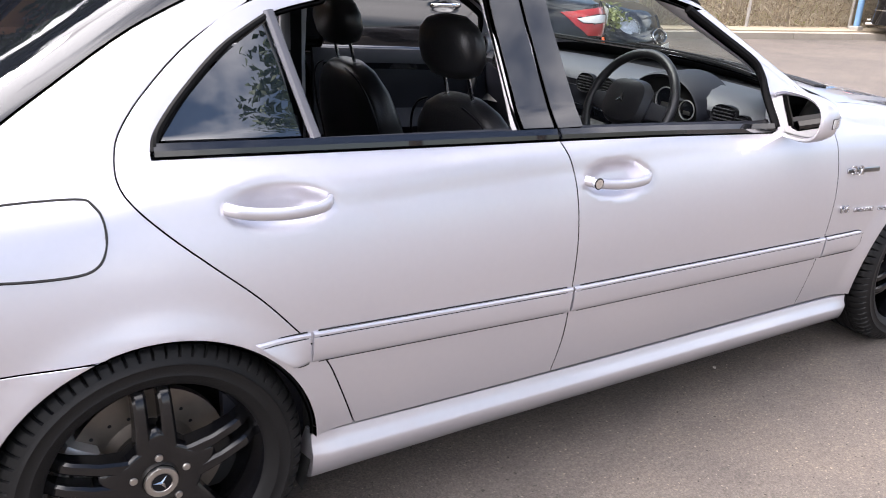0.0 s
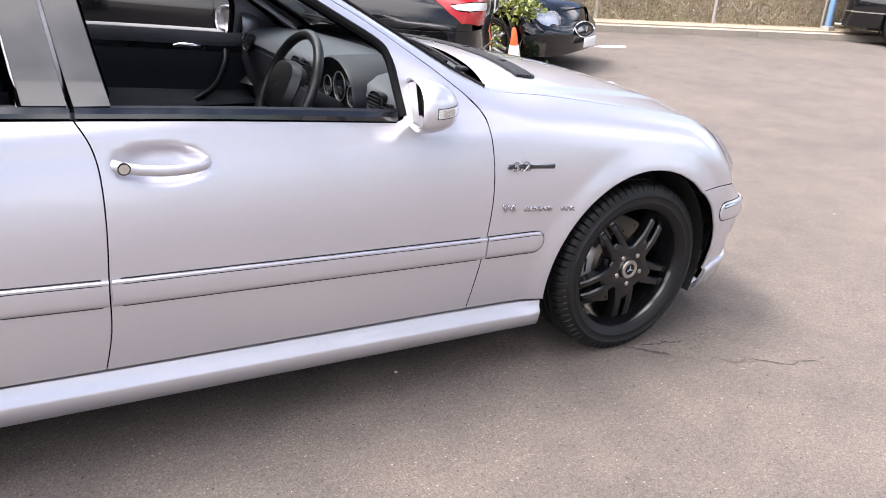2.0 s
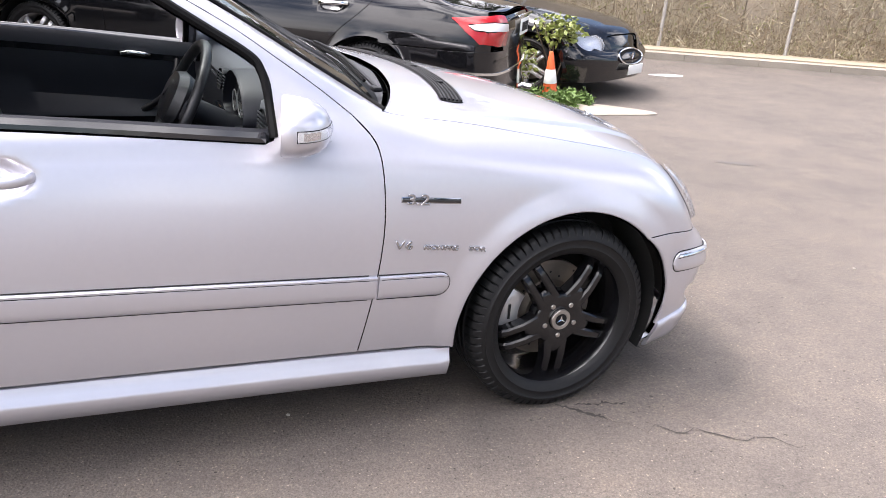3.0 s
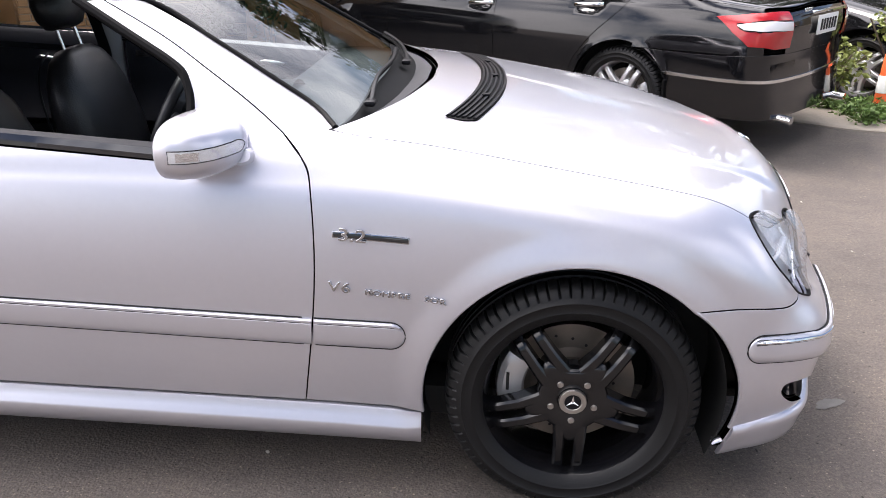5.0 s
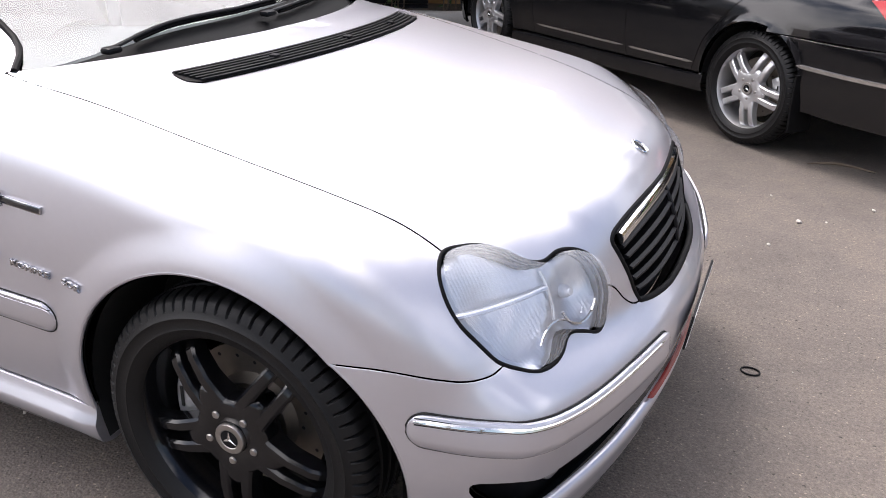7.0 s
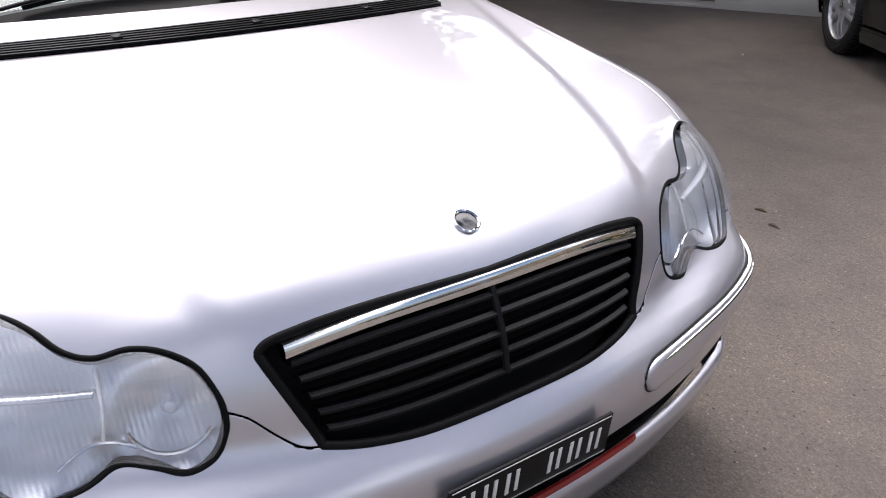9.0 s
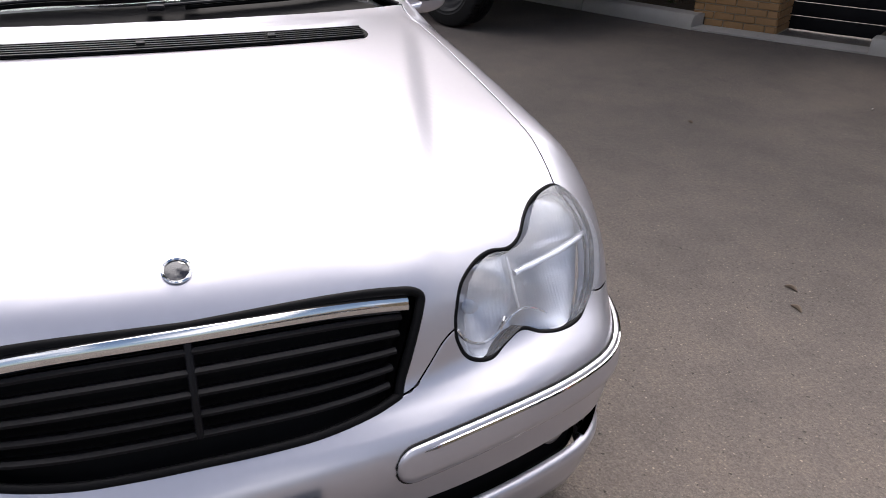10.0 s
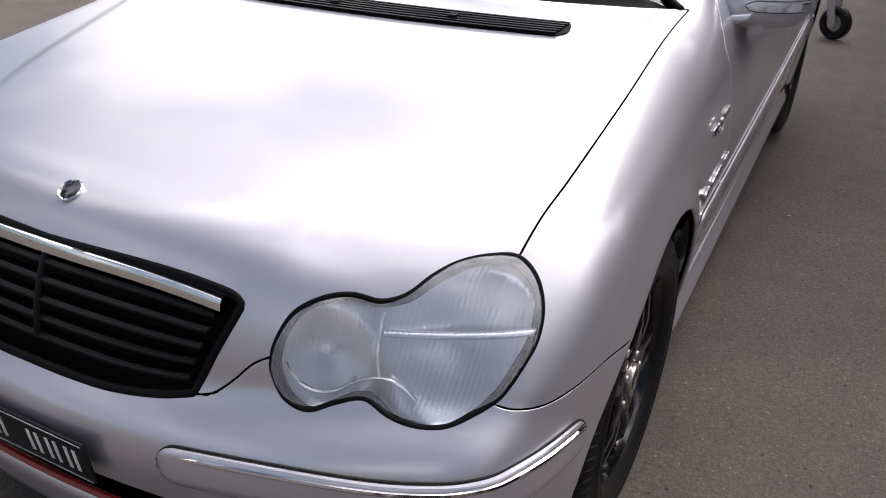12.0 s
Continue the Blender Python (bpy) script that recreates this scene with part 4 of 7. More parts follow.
for s in (-1, 1):
    ring = catmull(LAMP * np.array((1, s, 1)), 6, True)
    ring = snap(ring, NOSE)
    uv = NOSE.uv(ring)
    cen = uv.mean(0)
    big = np.array((0.50, s * 0.70, 0.655))
    small = np.array((0.605, s * 0.51, 0.632))

    def dome(p):
        """The glass swells over both lobes."""
        a = 0.020 * np.clip(1 - (np.linalg.norm(p - big, axis=1) / 0.15)**2, 0, 1)
        b = 0.020 * np.clip(1 - (np.linalg.norm(p - small, axis=1) / 0.095)**2, 0, 1)
        return -np.maximum(a, b)

    lamp = skin_panel("headlamp", uv, NOSE, LENS, car, 0.012, inset=0.006, lift=0.006, flange=False, sink=dome, label="clear twin-lobed headlamp glass, slightly hazed")
    lamp.visible_shadow = False
    part("lamp_seal", tube(ring - skin_normal(ring) * 0.0036, 0.0052, 10, True), SEAL, lamp)

    # reflector bowl: two round dishes side by side behind the glass
    def bowl(p):
        d = np.full(len(p), 0.030)
        for c, r, k in ((big, 0.135, 0.030), (small, 0.085, 0.030)):
            q = np.linalg.norm(p - c, axis=1) / r
            d = d + k * (1 - sstep(0.0, 1.0, q)) + 0.007 * np.exp(-((q - 0.95) / 0.07)**2) * -1
        return d

    skin_panel("reflector", uv, NOSE, REFLECTOR, lamp, 0.013, inset=0.006, flange=False, sink=bowl)
    wall = bmesh.new()
    nn = skin_normal(ring)
    bridge(wall, [ring + nn * 0.0, ring - nn * 0.036], True, False)
    part("lamp_housing", fix_normals(wall), REFLECTOR, lamp)
    # bulb shields and the sloping divider bar inside
    for c, r in ((small, 0.013),):
        q = snap(c[None], NOSE)[0]
        nq = skin_normal(q[None])[0]
        rot = Vector(nq).to_track_quat("Z", "Y").to_matrix().to_4x4()
        b = lathe(((0.0, -0.034), (r * 0.6, -0.036), (r, -0.046), (r * 1.05, -0.062)), "z", 24)
        bmesh.ops.transform(b, matrix=Matrix.Translation(q) @ rot, verts=b.verts[:])
        part("bulb_shield", b, REFLECTOR, lamp)
    bar = snap(catmull(np.array(((0.415, 0.785, 0.665), (0.47, 0.73, 0.668), (0.53, 0.65, 0.672), (0.55, 0.59, 0.668))) * np.array((1, s, 1)), 6), NOSE)
    part("reflector_bar", tube(bar - skin_normal(bar) * 0.018, 0.0085, 10, flat=0.6), REFLECTOR, lamp)
    # ridged ring round the inner dish
    q = snap(small[None], NOSE)[0]
    nq = Vector(skin_normal(q[None])[0])
    e1 = nq.cross(Vector((0, 0, 1))).normalized()
    e2 = e1.cross(nq)
    arcp = [Vector(q) - nq * 0.020 + (e1 * math.cos(t) - e2 * math.sin(t)) * 0.062 for t in np.linspace(0.35, 2.6, 24)]
    part("dish_ring", tube([tuple(v) for v in arcp], 0.0035, 6), CHROME, lamp)
    # rib over the waist between the two dishes, with an upright web
    rib = snap(catmull(np.array(((0.595, 0.665, 0.590), (0.594, 0.640, 0.602), (0.592, 0.612, 0.608), (0.597, 0.585, 0.604), (0.606, 0.560, 0.592))) * np.array((1, s, 1)), 6), NOSE)
    part("waist_rib", tube(rib - skin_normal(rib) * 0.014, 0.0024, 6), CHROME, lamp)
    web = snap(catmull(np.array(((0.545, 0.585, 0.702), (0.563, 0.588, 0.675), (0.580, 0.592, 0.640), (0.592, 0.600, 0.610))) * np.array((1, s, 1)), 6), NOSE)
    part("dish_web", tube(web - skin_normal(web) * 0.018, 0.0030, 6), SIGNAL, lamp)
    # bumper rubbing strip with its bright bead
    strip = np.array(((0.393, 0.868, 0.481), (0.43, 0.858, 0.481), (0.48, 0.845, 0.479), (0.54, 0.815, 0.473), (0.593, 0.780, 0.467), (0.652, 0.665, 0.457), (0.708, 0.485, 0.454), (0.738, 0.36, 0.450), (0.752, 0.294, 0.447))) * np.array((1, s, 1))
    mid = snap(catmull(strip, 10), NOSE)
    prof = ((0.034, 0.0), (0.034, 0.006), (0.031, 0.009), (0.021, 0.010), (0.015, 0.0105), (-0.012, 0.0125), (-0.026, 0.010), (-0.033, 0.005), (-0.035, 0.0))
    strip_ob = part("bumper_strip", skin_band(mid, prof, NOSE, 0.036), SILVER, bumper, "body-coloured bumper rubbing strip")
    sp = snap(mid + np.array((0, 0, 0.0225)), NOSE)[5:-7]
    part("bright_bead", tube(sp + skin_normal(sp) * 0.010, [0.0012 + 0.0036 * min(1.0, i / 4, (len(sp) - 1 - i) / 4) for i in range(len(sp))], 8), CHROME, strip_ob)
    for dz, out, r in ((0.0160, 0.0100, 0.0011), (0.0285, 0.0092, 0.0010)):
        sp = snap(mid + np.array((0, 0, dz)), NOSE)[5:-7]
        part("strip_groove", tube(sp + skin_normal(sp) * out, r, 6), DARK, strip_ob)
    # the dark joint all round the strip
    arc_len = np.concatenate([[0], np.cumsum(np.linalg.norm(np.diff(mid, axis=0), axis=1))])
    reach = np.minimum(arc_len, arc_len[-1] - arc_len)
    high = 0.0362 * np.sqrt(np.clip(1 - (1 - np.clip(reach / 0.036, 0.02, 1))**2, 0, 1))
    loop = np.concatenate([mid + np.outer(high, (0, 0, 1)), (mid - np.outer(high, (0, 0, 1)))[::-1]])
    loop = snap(loop, NOSE)
    part("strip_gap", tube(loop + skin_normal(loop) * 0.0008, 0.0020, 6, True), DARK, strip_ob)
    # fender badges: one raised bar with figures, one line of letters
    way = RIGHT if s < 0 else LEFT

    def on_fender(x0, z0, slope):
        """Pose of writing that starts at (x0, z0) on the flank, reading along the car."""
        q = project(np.array(((x0, z0), (x0 + 0.1, z0 + slope * 0.1))), way)
        ex = Vector(q[1] - q[0]).normalized() * (1 if s < 0 else -1)
        n0 = Vector(skin_normal(q[:1])[0])
        ey = n0.cross(ex).normalized()
        start = Vector(q[0]) if s < 0 else Vector(q[1])
        return Matrix.Translation(start + n0 * 0.003) @ Matrix((ex, ey, n0)).transposed().to_4x4(), n0, ex, ey, start

    m0 = on_fender(-0.578, 0.735, -0.06)[0]
    if s > 0:
        m0 = m0 @ Matrix.Translation((-0.075, 0.0, 0))
    badge = part("badge", box((0.178, 0.0165, 0.005), (0.088, 0.006, 0), 0.0015), BADGE, car, "chrome engine badge on the wing")
    badge.data.transform(m0)
    core = part("badge_inlay", box((0.173, 0.0115, 0.003), (0.088, 0.006, 0.0022), 0.001), GLOSS, badge)
    core.data.transform(m0)
    writing("badge_figures", "3.2", 0.041, m0 @ Matrix.Translation((0.012, -0.006, 0.006)) @ Matrix.Diagonal((1.35, 1, 1, 1)), BADGE, badge, 0.0022, 1.0, "", 0.0008)
    for text, size, off, wide in (("V6", 0.034, 0.0, 1.35), ("KOMPRE", 0.0190, 0.086, 1.35), ("SOR", 0.0190, 0.226, 1.35)):
        # the line of letters bends with the wing
        x0 = -0.592 + off if s < 0 else -0.365 - off - 0.1
        m1 = on_fender(x0, 0.604 - 0.085 * (off if s < 0 else 0.227 - off), -0.085)[0]
        writing("badge_letters", text, size, m1 @ Matrix.Diagonal((wide, 1, 1, 1)), BADGE, car, 0.0022, 1.12, "chrome lettering on the wing", 0.0007)
    # door mirror, its glass turned to the rear and inwards
    MC = Vector((-0.850, s * 0.868, 0.942))
    OUTW, REARW = Vector((-0.24, s * 0.97, 0)), Vector((-0.97, -s * 0.24, 0))

    def shell(d, w, h, o=0.0, up=0.0, power=2.7):
        return oval(MC + REARW * d + OUTW * o + Vector((0, 0, up)), w * 1.32, h, OUTW, (0, 0, 1), 32, power)

    secs = ((0.018, 0.080, 0.057, 0.0, 0.0), (0.052, 0.082, 0.059, 0.0, 0.0), (0.056, 0.088, 0.066, 0.0, 0.0), (0.048, 0.0935, 0.0695, 0.0, 0.0), (0.020, 0.092, 0.068, 0.0, 0.0), (-0.010, 0.086, 0.063, -0.003, -0.001),
            (-0.035, 0.074, 0.054, -0.008, -0.003), (-0.053, 0.056, 0.042, -0.014, -0.006), (-0.064, 0.032, 0.026, -0.020, -0.008), (-0.068, 0.010, 0.009, -0.024, -0.009))
    mirror = part("door_mirror", loft([shell(*q) for q in secs]), SILVER, car, "silver door mirror with a clear turn signal", 50)
    glass = [[Vector(p) + REARW * (0.16 * (Vector(p) - MC).dot(OUTW) * -1) for p in shell(d, 0.078, 0.055)] for d in (0.036, 0.038)]
    part("mirror_glass", loft(glass), MIRROR, mirror)

    def shell_point(u, v, grow=0.0015):
        """The point of the front face at u outwards and v upwards of the middle."""
        ds = [q[0] for q in secs[3:]][::-1]
        for d in np.linspace(-0.068, 0.045, 90):
            w, h, o, up = (np.interp(d, ds, [q[k] for q in secs[3:]][::-1]) for k in (1, 2, 3, 4))
            if abs((u - o) / (w * 1.32))**2.7 + abs((v - up) / h)**2.7 <= 1:
                break
        n = (OUTW * (u - o) / w - REARW * 0.7).normalized()
        return MC + REARW * d + OUTW * u + Vector((0, 0, v)) + n * grow

    def lens_edge(k):
        """Height of the lens at k, from 0 at the inner tip to 1 at the outer end."""
        return 0.0135 * min(1.0, math.sqrt(max(0.0, k / 0.16))) if k < 0.16 else 0.0135

    def signal(grow, k0=0.0, k1=1.0, tall=1.0):
        lb = bmesh.new()
        rows = []
        for k in np.linspace(k0 + 0.001, k1, 22):
            u = -0.048 + 0.168 * k
            rows.append([shell_point(u, 0.000 + tall * lens_edge(k) * (j / 4 - 1), grow) for j in range(9)])
        bridge(lb, rows, False, False)
        return fix_normals(lb)

    part("signal_base", signal(0.0012), SIGNAL, mirror)
    part("signal_reflector", signal(0.0018, 0.80, 0.97, 0.7), CHROME, mirror)
    part("turn_signal", signal(0.0040), CLEAR, mirror, "clear turn signal lens").visible_shadow = False
    ks = np.linspace(0.001, 1.0, 24)
    edge = [shell_point(-0.048 + 0.168 * k, 0.000 + lens_edge(k), 0.0012) for k in ks] + [shell_point(-0.048 + 0.168 * k, 0.000 - lens_edge(k), 0.0012) for k in ks[::-1]]
    part("signal_edge", tube([tuple(v) for v in edge], 0.0013, 6, True), TRIM, mirror)
    part("mirror_foot", loft([oval((-0.80, s * 0.85, 0.915), 0.040, 0.016, (1, 0, 0), (0, 0.5, 1)), oval((-0.815, s * 0.80, 0.900), 0.055, 0.024, (1, 0, 0), (0, 0.5, 1))]), SILVER, mirror)

# radiator grille
side_c = catmull(GRILLE_SIDE, 6)
top_c = catmull(GRILLE_TOP, 8)
bot_c = catmull(GRILLE_BOTTOM, 8)
half_g = np.concatenate([bot_c[::-1][:-1], side_c[:-1], top_c])
outline = snap(np.concatenate([half_g, mirrored(half_g)[::-1][1:-1]]), NOSE)
uvg = NOSE.uv(outline)
grille = skin_panel("grille", uvg, NOSE, SEAL, car, 0.03, inset=0.003, lift=-0.055, flange=False, label="black radiator grille with a chrome upper strip")
wall = bmesh.new()
ng = skin_normal(outline)
bridge(wall, [outline + ng * 0.003, outline * 1.0 - ng * 0.06], True, False)
part("grille_tunnel", fix_normals(wall), SEAL, grille)
part("grille_surround", tube(outline - ng * 0.005, 0.0085, 10, True), SEAL, grille)


def grille_curve(v, y0=-1.0, y1=1.0, n=30):
    """A line across the grille at v: 0 bottom, 1 top; y from -1 to 1."""
    ys = np.linspace(y0, y1, n)
    w = np.interp(v, (0, 1), (0.312, 0.366))
    lo = np.interp(np.abs(ys) * 0.315, bot_c[::-1, 1], bot_c[::-1, 2])
    hi = np.interp(np.abs(ys) * 0.35, top_c[::-1, 1], top_c[::-1, 2])
    z = lo + (hi - lo) * v
    x = np.interp(v, (0, 1), (0.69, 0.63)) * np.ones(n)
    return snap(np.stack([x, ys * w, z], 1), NOSE)


for v in (0.10, 0.26, 0.42, 0.58, 0.73):
    c = grille_curve(v, -0.97, 0.97)
    b = bmesh.new()
    prof = ((-0.004, 0.002), (-0.004, 0.007), (-0.012, 0.010), (-0.040, -0.004), (-0.040, -0.009), (-0.006, 0.001))
    bridge(b, [[(x + dx, y, z + dz) for dx, dz in prof] for x, y, z in c], True, True)
    part("slat", fix_normals(b), TRIM, grille)
c = np.array([grille_curve(v, -0.001, 0.001, 2)[0] for v in np.linspace(0.11, 0.86, 10)])
part("centre_bar", tube(c - np.array((0.006, 0, 0)), 0.0065, 8, up=(0, 1, 0)), TRIM, grille)
c = grille_curve(0.885, -0.97, 0.985, 40)
b = bmesh.new()
bridge(b, [[(x - 0.016, y, z + 0.014), (x + 0.001, y, z + 0.013), (x + 0.006, y, z + 0.004), (x + 0.007, y, z - 0.006), (x + 0.002, y, z - 0.013), (x - 0.014, y, z - 0.013)] for x, y, z in c], True, True)
part("chrome_strip", fix_normals(b), CHROME, grille, "polished chrome strip along the top")

# bonnet emblem
e0 = snap(np.array(((0.590, 0.0, 0.785),)), NOSE)[0]
en = Vector(skin_normal(e0[None])[0])
em = Matrix.Translation(e0) @ en.to_track_quat("Z", "Y").to_matrix().to_4x4()
b = lathe(((0.0235, 0.0), (0.0235, 0.003), (0.0215, 0.0045), (0.0190, 0.003), (0.0185, 0.001)), "z", 40)
bmesh.ops.transform(b, matrix=em, verts=b.verts[:])
emblem = part("bonnet_emblem", b, CHROME, hood, "small round chrome emblem")
b = lathe(((0.0, 0.0030), (0.012, 0.0024), (0.0187, 0.0012)), "z", 32)
bmesh.ops.transform(b, matrix=em, verts=b.verts[:])
part("emblem_disc", b, GLOSS, emblem)

# louvred air vent across the rear of the bonnet
def vent_x(y, back):
    return (-0.245 if back else -0.163) - 0.26 * y * y


def vent_line(k, y0=-0.545, y1=0.545, n=40):
    ys = np.linspace(y0, y1, n)
    x = vent_x(ys, False) + (vent_x(ys, True) - vent_x(ys, False)) * k
    return np.stack([x, ys, np.full(n, 0.96)], 1)


vo = chain(vent_line(0.0), catmull(((vent_x(0.545, False), 0.545, 0.96), (vent_x(0.56, False) - 0.03, 0.560, 0.96), (vent_x(0.555, True), 0.548, 0.96)), 5), vent_line(1.0)[::-1],
           catmull(((vent_x(0.545, True), -0.545, 0.96), (vent_x(0.56, False) - 0.03, -0.560, 0.96), (vent_x(0.545, False), -0.545, 0.96)), 5))
vent = skin_panel("bonnet_vent", NOSE.uv(snap(vo, NOSE)), NOSE, SEAL, hood, 0.04, inset=0.0, lift=0.0035, depth=0.006, label="black louvred vent across the bonnet")
for k in (0.04, 0.24, 0.43, 0.62, 0.81, 0.97):
    c = snap(vent_line(k), NOSE)
    nk = skin_normal(c)
    b = bmesh.new()
    bridge(b, [[p + n_ * 0.0032, p + n_ * 0.0085 + np.array((0.002, 0, 0)), p + n_ * 0.0090 + np.array((-0.004, 0, 0)), p + n_ * 0.0034 + np.array((-0.009, 0, 0))] for p, n_ in zip(c, nk)], True, True)
    part("louvre", fix_normals(b), TRIM, vent)
for y in (-0.30, 0.0, 0.30):
    c = snap(np.array([vent_line(k, y, y + 1e-4, 2)[0] for k in (0.35, 0.65)]), NOSE)
    part("louvre_clip", box((0.022, 0.02, 0.008), tuple(c.mean(0) + np.array((0, 0, 0.009))), 0.002), TRIM, vent)

# number plate on the bumper, with its writing as plain bars
pl = snap(np.array(((0.79, 0.0, 0.411),)), NOSE)[0]
pm = Matrix.Translation((pl[0] + 0.011, 0, 0.411)) @ pose(0, 0, 0, 0, 6, 0)
plate = part("number_plate", box((0.006, 0.345, 0.092), (0, 0, 0), 0.002), PLATE, bumper, "black number plate with pale characters")
plate.data.transform(pm)
for i in range(7):
    if i == 3:
        continue
    for k in (-1, 1):
        # each character as two slim strokes
        bar = part("plate_character", box((0.002, 0.0075, 0.048), (0.0035, -0.135 + i * 0.045 + k * 0.0095, 0), 0.0005), WHITE, plate)
        bar.data.transform(pm)
for z in (-0.041, 0.041):
    bar = part("plate_border", box((0.002, 0.335, 0.002), (0.0035, 0, z), 0.0004), CALIPER, plate)
    bar.data.transform(pm)

# wipers resting on the base of the windscreen
CAB = lambda x, y, z: cabin(x, np.abs(y), z)
for pts in (((-0.52, -0.50, 1.0), (-0.545, -0.30, 1.0), (-0.535, -0.05, 1.0), (-0.55, 0.16, 1.0)), ((-0.49, 0.05, 1.0), (-0.515, 0.22, 1.0), (-0.56, 0.42, 1.0), (-0.64, 0.63, 1.0))):
    c = snap(catmull(np.array(pts), 8), SCREENWAY, CAB)
    nw = skin_normal(c, CAB)
    wiper = part("wiper", tube(c + nw * 0.018, 0.0065, 8, flat=0.7), TRIM, car, "black windscreen wiper")
    part("wiper_blade", tube(c[4:] + nw[4:] * 0.006, 0.006, 6), SEAL, wiper)
    part("wiper_knuckle", box((0.030, 0.045, 0.016), tuple(c[0] + nw[0] * 0.014), 0.007), TRIM, wiper)

# wheels
def tyre_mesh(r=0.317, half=0.112, bead=0.226):
    """Tyre with bulged walls, running grooves and cut shoulder blocks; axle along y."""
    prof = [(bead - 0.004, -half + 0.018), (bead + 0.004, -half + 0.006), (bead + 0.020, -half + 0.001), (bead + 0.024, -half - 0.002), (bead + 0.028, -half - 0.0005), (bead + 0.045, -half - 0.002), (bead + 0.049, -half - 0.0045), (bead + 0.052, -half - 0.001), (r - 0.030, -half + 0.003), (r - 0.017, -half + 0.009), (r - 0.008, -half + 0.017), (r - 0.003, -half + 0.030)]
    tread = []
    for y in (-0.050, -0.017, 0.017, 0.050):
        tread += [(r, y - 0.006), (r - 0.007, y - 0.004), (r - 0.007, y + 0.004), (r, y + 0.006)]
    prof = prof + tread + [(a, -b) for a, b in prof[::-1]]
    n = 504
    bm = bmesh.new()
    rings = []
    for i in range(n):
        t = 2 * math.pi * i / n
        cutp = i % 7 == 0
        ring = []
        for j, (a, b) in enumerate(prof):
            if cutp and (a >= r - 0.018) and abs(b) > 0.055:
                a = a - 0.010
            ring.append((a * math.cos(t), b, a * math.sin(t)))
        rings.append(ring)
    rings.append(rings[0])
    bridge(bm, rings, False, False)
    bmesh.ops.remove_doubles(bm, verts=bm.verts[:], dist=1e-6)
    return fix_normals(bm)


def spoke_pair(a, broad=1.0):
    """Two flat bars that leave the hub side by side and end on the rim; outer face towards -y."""
    out = []
    for o in (-0.0255, 0.0255):
        o *= 0.6 + 0.4 * broad
        rings = []
        for rr, w, y0, y1, oo in ((0.055, 0.017, 0.012, 0.060, o * 1.10), (0.085, 0.0150, 0.007, 0.052, o * 1.04), (0.13, 0.0135, 0.004, 0.046, o), (0.180, 0.0130, 0.011, 0.050, o * 0.98), (0.200, 0.0132, 0.020, 0.058, o * 0.97), (0.214, 0.0140, 0.036, 0.070, o * 0.97)):
            e = 0.0055
            w *= 1 + (broad - 1) * (rr - 0.04) / 0.14
            oo *= 1 + (broad - 1) * 0.5 * (rr - 0.055) / 0.14
            rings.append([(rr, y, x) for x, y in ((oo - w, y1), (oo - w, y0 + e), (oo - w + e, y0), (oo + w - e, y0), (oo + w, y0 + e), (oo + w, y1))])
        bm = loft([[(p[0], p[1], p[2]) for p in ring] for ring in rings])
        out.append(bm)
    bm = merge(*out)
    bmesh.ops.rotate(bm, cent=(0, 0, 0), matrix=Matrix.Rotation(-a, 3, "Y"), verts=bm.verts[:])
    return bm


RIM_PROF = [(0.236, 0.004), (0.2365, -0.001), (0.233, -0.003), (0.228, 0.000), (0.222, 0.010), (0.214, 0.030), (0.206, 0.060), (0.204, 0.150), (0.214, 0.185), (0.232, 0.190)]


